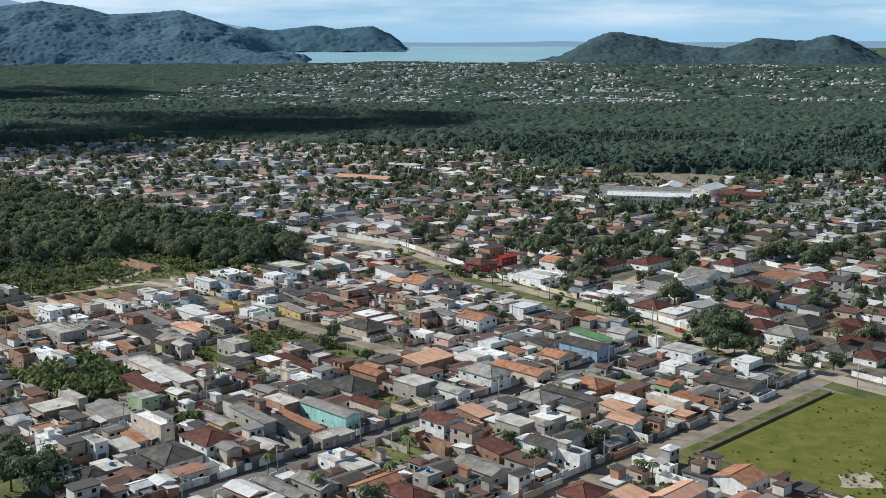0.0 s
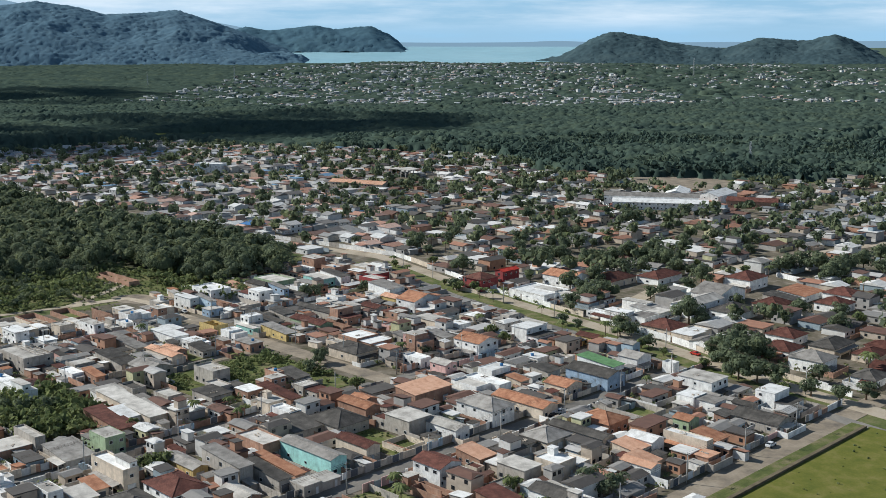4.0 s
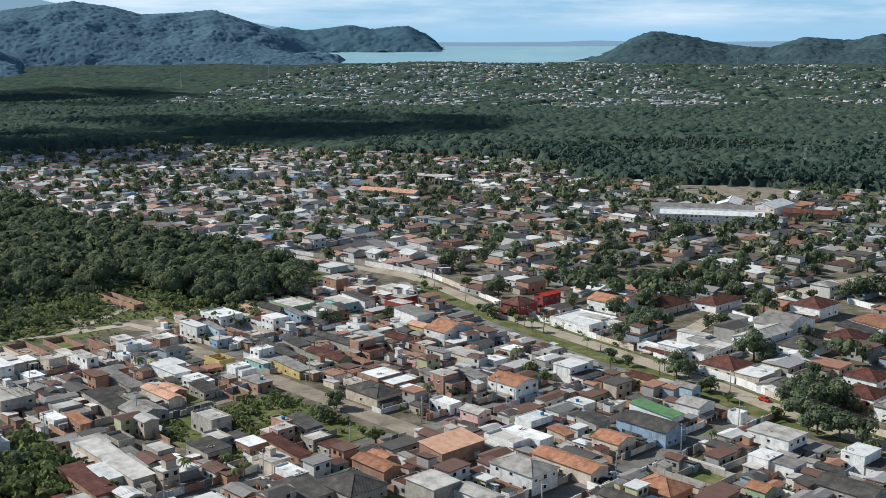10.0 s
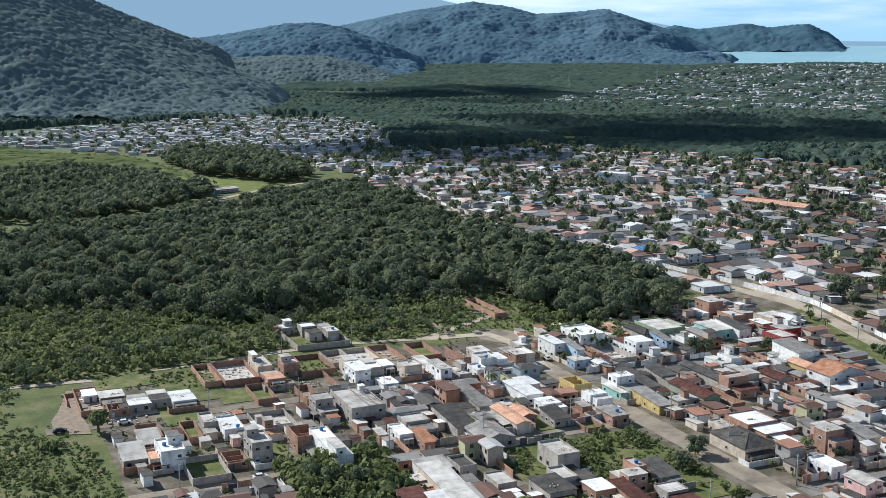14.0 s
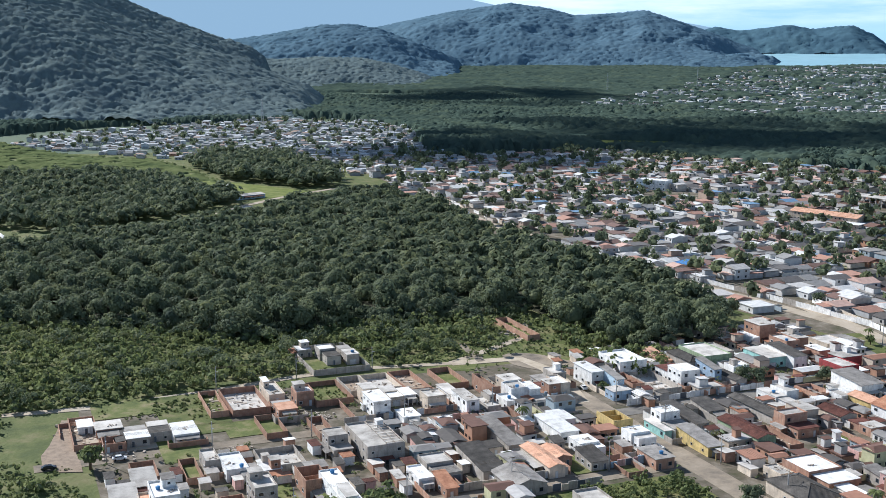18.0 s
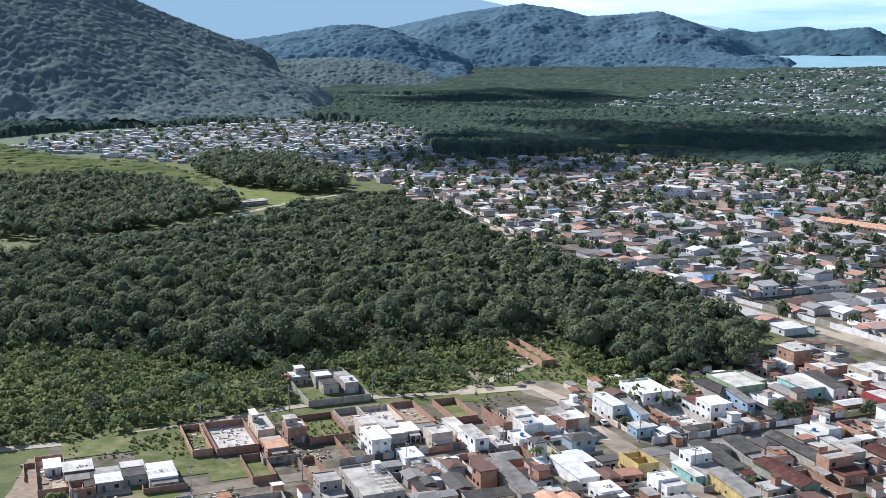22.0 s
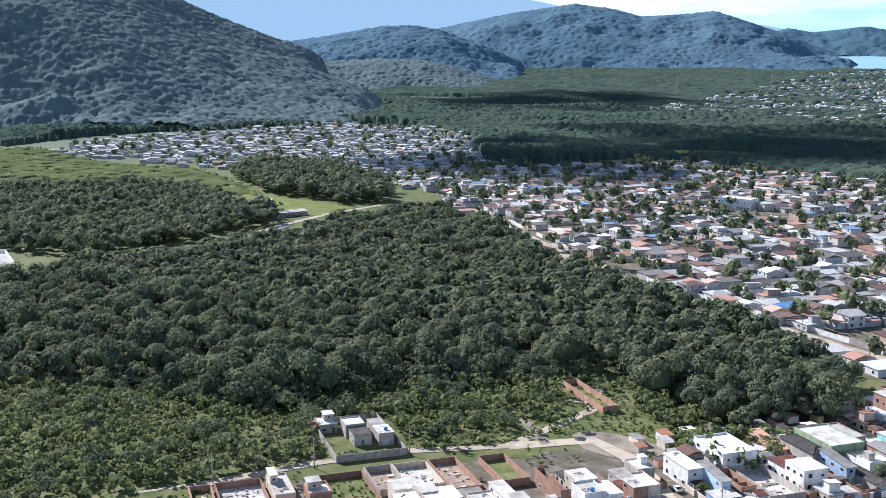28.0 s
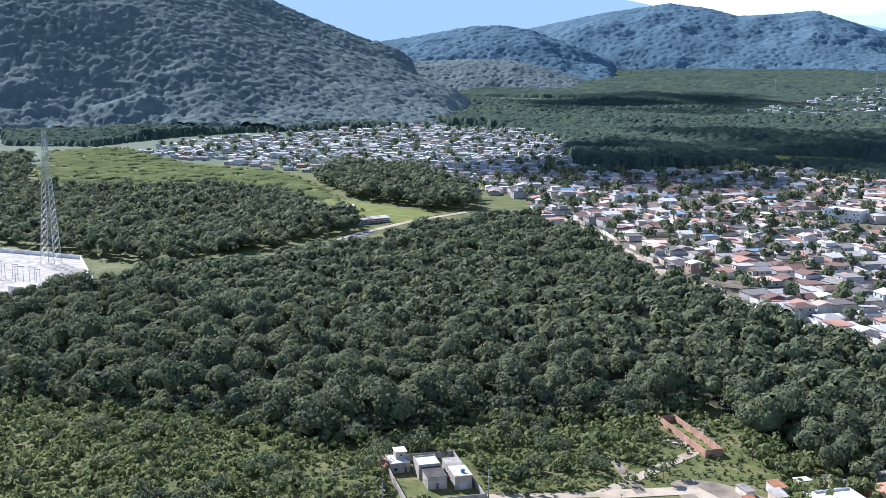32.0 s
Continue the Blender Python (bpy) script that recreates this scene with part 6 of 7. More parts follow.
SIDE = [(-147, 600), (-132, 584), (-116, 592), (-107, 606), (-113, 621), (-133, 625), (-159, 621)]
NEARSIDE = [(-129, 578), (-124, 556), (-112, 545), (-96, 560), (-90, 590), (-116, 588)]
BANK = [(-560, 760), (-510, 760), (-506, 880), (-510, 920), (-540, 922), (-590, 955), (-640, 985), (-720, 985), (-720, 930), (-600, 900)]
woods("forest_beyond_stream", scatter(BANK, 8.6, 35), bank_trees, ["leaf", "leaf_core_shade"], "dark trees on the far bank of the stream", 0.7, 1.2, seed=36)
# low bushes between the town and the forest
SCRUB = [(-600, 300), (-420, 320), (-330, 380), (-262, 452), (-236, 484), (-205, 530), (-178, 560), (-168, 640), (-190, 622), (-232, 590), (-262, 548), (-318, 545), (-370, 526), (-440, 505),
         (-600, 470)]
bushes = [tree_proto(tree_rng, r, h, l, 30, 0.66, 1, 0.62) for r, h, l in ((2.6, 3.4, 5), (2.1, 2.6, 4), (3.1, 4.6, 5), (1.5, 6.0, 4), (2.4, 2.2, 4))]
def off_houses(x, y, gap=1.6):
    """True where no house or walled plot stands."""
    a, b = (x + y) * R2, (y - x) * R2
    return all(a + gap < t[0] or a - gap > t[1] or b + gap < t[2] or b - gap > t[3] for t in BUILT)


def clumped(points, level, size=0.03):
    return [(x, y) for x, y in points if noise.noise(Vector((x * size, y * size, 3.0))) > level and off_houses(x, y)]


woods("scrub", clumped(scatter(SCRUB, 3.6, 12), -0.5), bushes, ["leaf_bright", "leaf"], "tangled bright green bushes and saplings", 0.5, 1.35, seed=13, category="bushes")
SCRUB2 = [(-330, 240), (-170, 190), (-140, 290), (-185, 360), (-215, 388), (-262, 396), (-276, 424), (-300, 430), (-340, 380)]
woods("scrub", clumped(scatter(SCRUB2, 3.7, 14), -0.42), bushes, ["leaf_bright", "leaf"], "bushes on the waste ground beside the town", 0.25, 0.95, seed=15, category="bushes")
low_far = [tree_proto(tree_rng, r, h, l, 14, 1.3, 1) for r, h, l in ((2.6, 4, 3), (3.4, 5, 3), (2.0, 3, 3))]
PATCH = [(-200, 531), (-182, 556), (-172, 600), (-170, 636), (-156, 622), (-164, 598), (-167, 577), (-161, 563), (-172, 551), (-190, 530)]
MARGIN = [(-205, 530), (-180, 560), (-168, 640), (-150, 614), (-130, 583), (-128, 572), (-150, 572), (-160, 562), (-174, 549), (-190, 534)]
woods("scrub", clumped(scatter(PATCH, 3.6, 81), -0.15, 0.07), bushes, ["leaf_bright", "leaf"], "bushes and banana plants beside the earth track", 0.4, 1.2, seed=82, category="bushes")
woods("undergrowth", [tuple(q) for q in scatter(MARGIN, 2.6, 83, 0.9)], low_far, ["leaf_bright", "leaf"], "rough weeds beside the earth track", 0.08, 0.3, seed=84, category="weeds")
side_bushes = [tuple(q) for q in np.concatenate([scatter(SIDE, 3.4, 74), scatter(NEARSIDE, 4.2, 75)])]
woods("scrub", side_bushes, bushes, ["leaf_bright", "leaf"], "broad-leaved bushes at the forest edge by the track", 0.6, 1.5, seed=76, category="bushes")
BACK_SCRUB = [(-1121, 1164), (-1086, 1234), (-879, 1137), (-767, 1137), (-669, 1071), (-584, 995), (-627, 991), (-710, 988), (-801, 961), (-838, 918), (-960, 1010)]
canopy("meadow_scrub", BACK_SCRUB, 2.6, 5.5, 2.6, "meadow_leaf", "low bushes grown over the far meadow", seed=34, category="bushes", keep=lambda q: hashed(np.floor(q[:, 0] / 11), np.floor(q[:, 1] / 9), 3) < 0.8)
gaps = [(x, y) for x, y in scatter(SCRUB, 4.6, 61) if noise.noise(Vector((x * 0.03, y * 0.03, 3.0))) <= -0.2]
gaps += [(x, y) for x, y in scatter(SCRUB2, 4.4, 62) if noise.noise(Vector((x * 0.03, y * 0.03, 3.0))) <= 0.05 and not (-275 < x < -208 and 388 < y < 450)]
woods("undergrowth", [q for q in gaps if off_houses(*q, 0.6)], low_far, ["leaf_bright", "leaf_bright"], "low weeds and creepers over the waste ground", 0.12, 0.42, seed=63, category="weeds")
# the wide woods behind the town
EDGE = [(-803, 1874), (-640, 1900), (-500, 1414), (-470, 1270), (-540, 1350), (-680, 1620), (-800, 1745)]
BAND = [(-1400, 1800), (-900, 1780), (-640, 1640), (-460, 1290), (-520, 1330), (-341, 1415), (-149, 1340), (60, 1262), (110, 1075), (200, 1058), (300, 1025), (640, 1030), (760, 1500), (1000, 2150),
        (600, 2120), (150, 2090), (-330, 2130), (-640, 2260), (-900, 2600), (-1400, 2700)]
FIELD = [(-405, 1556), (-300, 1572), (-236, 1495), (-282, 1470), (-362, 1442)]
QUARTER = [(518, 1560), (660, 1600), (700, 1300), (500, 1200), (400, 1222)]


def belt_keep(q):
    return (q[:, 0] > -0.64 * q[:, 1]) & (q[:, 0] < 0.46 * q[:, 1]) & ~inside_many(FIELD, q) & ~(inside_many(QUARTER, q) & (hashed(np.floor(q[:, 0] / 16), np.floor(q[:, 1] / 16), 5) < 0.7))


def coast_keep(q):
    gap = inside_many(FAR_TOWN, q) & (hashed(np.floor(q[:, 0] / 21), np.floor(q[:, 1] / 24), 8) < 0.42)
    return (q[:, 0] > -0.58 * q[:, 1]) & (q[:, 0] < 0.44 * q[:, 1]) & ~gap


canopy("far_forest", BAND, 3.8, 9.5, 13.0, "leaf_far_hazed", "broad belt of dark forest between the two towns", seed=17, keep=belt_keep)
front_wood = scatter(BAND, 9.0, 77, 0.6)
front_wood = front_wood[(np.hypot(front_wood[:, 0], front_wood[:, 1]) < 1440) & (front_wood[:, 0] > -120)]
woods("far_forest", front_wood, far_trees, ["leaf_far_hazed", "leaf_far_hazed"], "near edge of the forest belt behind the town", 0.8, 1.3, seed=78)
canopy("far_forest", EDGE, 3.4, 9.5, 12.0, "leaf_far_hazed", "dark wood at the edge of the village", seed=18)
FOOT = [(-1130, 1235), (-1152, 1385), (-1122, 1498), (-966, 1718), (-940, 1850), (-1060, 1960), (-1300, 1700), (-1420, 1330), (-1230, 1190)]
canopy("foot_forest", FOOT, 3.4, 9.0, 12.0, "leaf_far_hazed", "tall trees between the village and the hill", seed=20)
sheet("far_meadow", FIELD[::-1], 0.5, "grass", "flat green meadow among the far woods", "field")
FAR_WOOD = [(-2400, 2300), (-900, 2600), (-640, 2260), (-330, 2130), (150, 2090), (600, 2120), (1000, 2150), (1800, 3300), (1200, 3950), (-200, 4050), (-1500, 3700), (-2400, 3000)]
canopy("coast_woods", FAR_WOOD, 6.8, 13.0, 9.5, "leaf_far_hazed", "trees between the scattered houses of the coast plain", base=ground_height, seed=19, keep=coast_keep)


sapling_rng = np.random.default_rng(77)
saplings = [tree_proto(sapling_rng, r, h, l, 130, 0.46, 1, 0.62) for r, h, l in ((3.4, 5.5, 5), (2.7, 7.5, 5), (4.2, 5.0, 6), (2.2, 4.6, 4), (3.0, 8.5, 5))]
woods("scrub", clumped(scatter(SCRUB, 6.5, 14), 0.06, 0.045), saplings, ["leaf", "leaf_bright"], "taller saplings and vines standing in clumps over the scrub", 0.6, 1.15, seed=15, category="bushes")
# undergrowth that closes the foot of the forest
hem = random.Random(61)
rim = FOREST[1:9]
understory = []
for (x0, y0), (x1, y1) in zip(rim[:-1], rim[1:]):
    run = math.hypot(x1 - x0, y1 - y0)
    for k in range(int(run / 1.1)):
        s = hem.random()
        understory.append((x0 + (x1 - x0) * s + hem.uniform(-3, 3), y0 + (y1 - y0) * s + hem.uniform(-5, 9)))
woods("undergrowth", understory, saplings, ["leaf", "leaf_core_shade"], "dense undergrowth and vines at the foot of the forest", 0.6, 1.3, seed=62, category="bushes")


def tree(kind, rng, radius, height, n, size, mats):
    ob = empty("tree", 0, 0, 0)
    v, f, i = tree_proto(rng, radius, height, 9, n, size, 3)
    v = v * np.array([1, 1, 1.12]) - np.array([0, 0, height * 0.12])
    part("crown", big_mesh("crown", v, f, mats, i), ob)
    b = Build()
    b.tube((0, 0, -0.2), (0.1, 0.05, height * 0.5), 0.32, 0.16, 8)
    for j in range(4):
        an = j * 1.7
        b.tube((0.05, 0.02, height * 0.35), (math.cos(an) * radius * 0.5, math.sin(an) * radius * 0.5, height * 0.62), 0.14, 0.05, 6)
    part("trunk", b.mesh("trunk", ["bark"], True), ob)
    return tagged(ob, kind, "tree", "garden trees")


TREES = [tree("round leafy tree with a dark green crown", tree_rng, 3.0, 6.5, 420, 0.34, ["leaf", "leaf_core_shade"]),
         tree("small bright green garden tree", tree_rng, 2.2, 4.6, 300, 0.32, ["leaf_bright", "leaf_core_shade"]),
         tree("broad dark shade tree", tree_rng, 4.6, 9.5, 700, 0.42, ["leaf", "leaf_core_shade"])]


def palm(rng):
    ob = empty("palm_tree", 0, 0, 0)
    b = Build()
    for k in range(5):
        b.tube((0.12 * k * 0.3, 0, k * 1.3 - 0.1), (0.12 * (k + 1) * 0.3, 0, (k + 1) * 1.3), 0.19 - 0.015 * k, 0.175 - 0.015 * k, 8)
    part("trunk", b.mesh("palm_trunk", ["bark"], True), ob)
    fr = Build()
    for j in range(15):
        an, lift = j * 2.4, rng.uniform(0.1, 0.9)
        pts = []
        for k in range(5):
            s = k / 4
            r = 2.7 * s
            z = 6.5 + lift * 1.6 * s - 2.1 * s * s
            pts.append((0.18 + math.cos(an) * r, math.sin(an) * r, z, 0.12 + 0.42 * math.sin(math.pi * min(1, 0.15 + s * 0.85))))
        for k in range(4):
            p, q = pts[k], pts[k + 1]
            nx, ny = -math.sin(an), math.cos(an)
            for sg in (-1, 1):
                fr.add([p[:3], q[:3], (q[0] + sg * nx * q[3], q[1] + sg * ny * q[3], q[2] - 0.22), (p[0] + sg * nx * p[3], p[1] + sg * ny * p[3], p[2] - 0.22)],
                       [(0, 1, 2, 3) if sg < 0 else (3, 2, 1, 0)])
    part("fronds", fr.mesh("fronds", ["leaf_bright"]), ob)
    return tagged(ob, "slender palm with drooping green fronds", "palm", "palms of the town")


PALM = palm(random.Random(2))


def put(proto, x, y, s=1.0, turn=0.0):
    return copy_thing(proto, Matrix.Translation((x, y, 0)) @ Matrix.Rotation(turn, 4, "Z") @ Matrix.Scale(s, 4))


def spot(first, x, y, s=1.0):
    """The first use of a kind moves the thing itself."""
    t = OUT.uniform(0, 6.28)
    return put(first, x, y, s, t)


spot(TREES[2], 41.2, 325.1, 0.9)
spot(TREES[2], 47.7, 322.7, 0.8)
spot(TREES[0], 44.0, 320.3, 1.1)
spot(TREES[2], 108.1, 429.6, 1.2)
spot(TREES[2], 113.7, 425.5, 1.1)
spot(TREES[2], 119.3, 421.5, 1.0)
spot(TREES[2], 106.6, 442.3, 1.1)
spot(TREES[2], 116.8, 451.1, 1.1)
spot(TREES[0], 127.9, 409.9, 1.2)
spot(TREES[0], 135.1, 402.5, 1.2)
spot(TREES[0], 145.7, 406.2, 1.3)
spot(TREES[0], 135.8, 425.5, 1.3)
spot(PALM, 156.2, 433.7, 1.4)
spot(TREES[2], 172.9, 442.3, 1.0)
spot(TREES[1], 19.8, 325.1, 1.2)
spot(TREES[1], 28.1, 311.1, 1.2)
spot(TREES[0], 24.5, 306.7, 0.8)
spot(PALM, -14.7, 296.1, 0.9)
spot(PALM, -9.8, 315.6, 1.0)
spot(PALM, -11.8, 325.1, 0.9)
spot(PALM, -49.4, 302.4, 0.9)
spot(PALM, -34.0, 286.2, 1.0)
spot(PALM, 2.4, 286.2, 0.8)
spot(PALM, 54.6, 298.2, 0.9)
spot(PALM, 58.5, 298.2, 0.8)
spot(TREES[2], -117.4, 290.1, 1.2)
spot(TREES[2], -110.6, 288.1, 1.3)
spot(TREES[2], -109.4, 298.2, 1.1)
spot(TREES[2], -122.0, 306.6, 1.1)
spot(TREES[0], -103.8, 286.2, 1.3)
spot(TREES[0], -130.5, 320.3, 1.1)
spot(TREES[1], -82.8, 340.3, 1.3)
spot(TREES[1], -78.9, 343.0, 1.3)
spot(TREES[1], -85.7, 337.7, 1.1)
spot(TREES[1], -136.0, 381.6, 1.3)
spot(TREES[1], -129.0, 378.3, 1.3)
spot(TREES[1], -126.0, 381.6, 1.5)
spot(TREES[1], -96.6, 375.2, 1.0)
spot(PALM, -79.6, 388.3, 0.9)
spot(PALM, -69.1, 391.8, 0.9)
spot(PALM, -64.4, 381.6, 0.8)
spot(TREES[1], 21.7, 490.2, 1.3)
spot(TREES[1], 26.2, 479.8, 1.2)
spot(PALM, 17.2, 506.6, 0.9)
spot(TREES[0], -5.7, 460.3, 0.9)
spot(PALM, -15.2, 460.3, 0.9)
spot(TREES[0], -3.4, 474.8, 0.8)
spot(TREES[2], 74.7, 490.2, 0.8)
spot(TREES[2], 63.7, 576.9, 1.2)
spot(TREES[2], 68.0, 562.8, 1.1)
spot(TREES[2], 77.4, 591.8, 1.2)
spot(PALM, 51.2, 495.6, 0.9)
spot(PALM, 72.7, 417.5, 0.8)
spot(TREES[2], -64.5, 562.7, 0.8)
spot(TREES[2], -58.7, 562.7, 0.8)
spot(TREES[0], -36.6, 576.8, 1.1)
spot(PALM, -17.0, 615.4, 0.9)
spot(PALM, 21.9, 562.7, 0.8)
spot(PALM, 30.5, 562.8, 0.8)
spot(TREES[1], 9.1, 576.9, 1.3)
spot(TREES[1], 16.5, 576.9, 1.3)
spot(TREES[1], 60.1, 286.3, 1)
spot(TREES[1], 38.1, 417.5, 1.1)
spot(TREES[2], -45.2, 451.0, 0.7)
spot(TREES[0], -47.3, 437.9, 1.0)
spot(TREES[1], -29.0, 417.5, 1.2)
spot(TREES[1], -225.3, 402.6, 1.7)
spot(TREES[1], -108.6, 533.8, 0.9)
spot(PALM, -123.5, 489.4, 0.9)
spot(TREES[2], -142.0, 387.7, 0.8)
spot(TREES[2], -134.3, 386.4, 0.8)
spot(TREES[2], -127.0, 389.2, 0.8)
spot(PALM, -163.6, 390.6, 0.6)
spot(TREES[2], -46.0, 450.6, 0.7)
spot(PALM, -142.7, 593.4, 1.0)
spot(PALM, -138.4, 592.2, 1.0)
spot(PALM, -125.6, 601.9, 0.9)
spot(PALM, -159.7, 563.0, 0.8)
spot(PALM, -159.9, 568.9, 0.9)
# shade trees along the avenue and in the villa gardens
for x, y, s in ((111.4, 643.3, 1.25), (120.5, 631.0, 1.35), (123.7, 615.7, 1.1), (105.2, 655.8, 1.3), (95.4, 647.2, 1.1), (56.6, 643.9, 1.2), (66.9, 647.0, 1.25), (80.6, 643.2, 1.1), (46.6, 643.7, 1.1),
                (122.0, 672.4, 1.2), (116.0, 637.0, 1.2), (88.0, 646.0, 1.0), (70.1, 548.3, 1.1), (75.5, 556.9, 1.2), (68.0, 556.0, 0.9), (75.3, 495.1, 1.0), (79.0, 489.0, 0.8), (111.1, 448.4, 1.3),
                (121.1, 452.0, 1.25), (104.3, 452.4, 1.05), (116.0, 459.0, 1.3), (109.0, 460.0, 1.1), (142.9, 521.2, 0.8), (125.9, 506.9, 0.7), (83.2, 471.4, 0.7), (200.9, 601.2, 1.2), (199.4, 619.1, 1.4),
                (193.9, 626.5, 1.3), (184.7, 623.1, 1.2), (215.1, 618.7, 1.3), (196.4, 597.4, 1.0), (206.0, 610.0, 1.3), (113.1, 800.8, 1.2), (123.6, 775.5, 1.4), (169.1, 806.7, 1.3), (130.0, 781.0, 1.2),
                (130.8, 612.0, 0.8), (111.7, 506.5, 0.8), (168.2, 497.0, 1.0), (149.1, 511.6, 0.8), (160.0, 528.0, 0.8), (176.0, 520.0, 0.9), (137.0, 545.0, 0.7), (100.0, 560.0, 0.8), (107.0, 566.0, 0.7)):
    if off_houses(x, y, 0.5):
        spot(TREES[2], x, y, s)
near_gaps = sorted((g for g in mid_gaps if off_roads(*g, 3)), key=lambda g: math.hypot(*g))
for x, y in near_gaps[:190]:
    spot(mid.choice(TREES + TREES[2:] * 2 + [PALM]), x, y, mid.uniform(0.9, 1.45))
far_gap = np.array(near_gaps[190:] + [(x + w * 0.75, y + d * 0.6) for x, y, w, d in far_lots if mid.random() < (0.28 if x < 0 else 0.45)])
woods("street_trees", far_gap, far_trees, ["leaf", "leaf_core_shade"], "trees scattered among the far town houses", 0.55, 1.15, seed=23, category="trees")
# palms and small trees on the grass strip, walls behind the far kerb
strip_line = [(-33, 654), (-8, 608), (12, 572), (34, 540), (58, 506), (82, 472), (100, 440), (128, 404)]
for (x0, y0), (x1, y1) in zip(strip_line[:-1], strip_line[1:]):
    for k in range(4):
        s = (k + mid.random()) / 4
        if mid.random() < 0.62:
            spot(mid.choice((PALM, PALM, TREES[0], TREES[1], TREES[1])), x0 + (x1 - x0) * s + mid.uniform(-2, 2), y0 + (y1 - y0) * s, mid.uniform(0.7, 1.15))
small = []
for a, b in spots:
    if is_free(a, a + 2.5, b, b + 2.5, 0.2) and fill.random() < 0.26 and not (b < 184 and a > 272) and off_roads(*town(a, b)[:2], 1):
        small.append(tuple(town(a + 1.2, b + 1.2)[:2]))
woods("garden_bushes", small, bushes, ["leaf_bright", "leaf"], "bushes and weeds in the yards", 0.25, 0.62, seed=25, category="bushes")
thicket = [tuple(town(fill.uniform(168, 197), fill.uniform(342, 388))[:2]) for _ in range(330)]
woods("scrub", [q for q in thicket if off_houses(*q, 0.8)], bushes, ["leaf_bright", "leaf"], "tall green bushes on an unbuilt plot", 0.7, 1.5, seed=26, category="bushes")
grove = [tuple(town(a, b)[:2]) for a, b in ((fill.uniform(232, 280), fill.uniform(324, 376)) for _ in range(900)) if noise.noise(Vector((a * 0.08, b * 0.08, 0))) > -0.02 and is_free(a, a + 0.5, b, b + 0.5, 0.8)]
woods("weeds", grove, bushes, ["leaf_bright", "leaf_bright"], "weeds and bushes on the open plot", 0.25, 0.75, seed=27, category="bushes")

ring = [tuple(town(292 + fill.gauss(0, 7), 128 + fill.gauss(0, 6))[:2]) for _ in range(90)] + [tuple(town(fill.uniform(280, 360), fill.uniform(64, 168))[:2]) for _ in range(260)]
woods("weeds", ring, low_far, ["leaf_bright", "leaf_bright"], "rough weeds and tufts on the playing field", 0.06, 0.2, seed=91, category="weeds")
tufts = []
for a0, a1, b0, b1 in ((207, 223, 228, 244), (240, 252, 256, 282), (165, 176, 395, 412), (150, 172, 476, 500), (201.6, 215.3, 475, 497), (212, 230, 511, 518), (306, 312, 526, 559), (100, 121, 400, 455),
                       (132, 160, 484, 500)):
    for k in range(int((a1 - a0) * (b1 - b0) / 3.2)):
        q = town(fill.uniform(a0, a1), fill.uniform(b0, b1))
        if noise.noise(q * 0.09) > -0.1:
            tufts.append((q.x, q.y))
woods("weeds", tufts, low_far, ["leaf_bright", "leaf_bright"], "low weeds and tufts on the grassy plots", 0.08, 0.24, seed=29, category="weeds")

# ---- hills, headlands, sea ----
def mountain(name, profile, dist, front, back, mat, label, step, rough, ragged, seed, floor=None, power=1.25):
    """A wooded hill whose skyline follows the profile: degrees to the left of +y, and degrees above the drone's level."""
    rng = np.random.default_rng(seed)
    az = np.array([p[0] for p in profile], float)
    el = np.array([p[1] for p in profile], float)
    order = np.argsort(az)
    az, el = az[order], el[order]
    n = max(12, int(radians(az[-1] - az[0]) * dist / step))
    t = np.linspace(az[0], az[-1], n)
    e = np.interp(t, az, el)
    k = np.hanning(7)
    e = np.convolve(np.pad(e, 3, mode="edge"), k / k.sum(), "valid")
    top = 120 + dist * np.tan(np.radians(e))
    nf, nb = max(4, int(front / step)), max(3, int(back / step / 2))
    ds = np.concatenate([np.linspace(dist - front, dist, nf), np.linspace(dist, dist + back, nb + 1)[1:]])
    vs = []
    edge = np.minimum(1, np.minimum(np.arange(n), np.arange(n)[::-1]) / max(2, n * 0.03))
    for i, dd in enumerate(ds):
        s = (dist - dd) / front if dd <= dist else (dd - dist) / back
        g = ground_height(min(dd, 4950)) if floor is None else floor
        for j in range(n):
            a = math.radians(t[j])
            x, y = -dd * math.sin(a), dd * math.cos(a)
            spur = noise.fractal(Vector((x, y, seed * 50)) * (1 / (front * 0.42)), 0.9, 2.1, 5)
            gully = abs(noise.noise(Vector((a * dist / (front * 0.4) + spur * 0.5 + s * 1.3, s * 1.2, seed * 7.0)))) - 0.25
            ss = min(1.0, max(0.0, s + (spur * 0.15 - gully * 0.12) * min(1, s * 3)))
            z = g - 6 + (top[j] - g + 6) * (1 - ss ** power) * edge[j]
            z += rough * spur * min(1, s * 2) * (1 - s) * edge[j]
            vs.append((x, y, max(z, g - 8)))
    m = len(ds)
    vs = np.array(vs)
    if ragged:
        lift = ragged * (crown_tops(vs[:, 0], vs[:, 1], max(8.0, step * 1.9), seed) - 0.6 + rng.uniform(-0.3, 0.3, len(vs)))
        lift *= np.tile(edge, m)
        # crowns lean out from the slope as well as up
        out = np.hypot(vs[:, 0], vs[:, 1])
        face = np.where(out < dist - step, 0.75, 0.0) * lift / out
        vs[:, 0] -= vs[:, 0] * face
        vs[:, 1] -= vs[:, 1] * face
        vs[:, 2] += lift
    idx = np.arange(m * n).reshape(m, n)
    fs = np.stack([idx[:-1, :-1].ravel(), idx[:-1, 1:].ravel(), idx[1:, 1:].ravel(), idx[1:, :-1].ravel()], 1)
    fs = fs[:, ::-1]
    ob = new(name, big_mesh(name, np.array(vs), fs, [mat]))
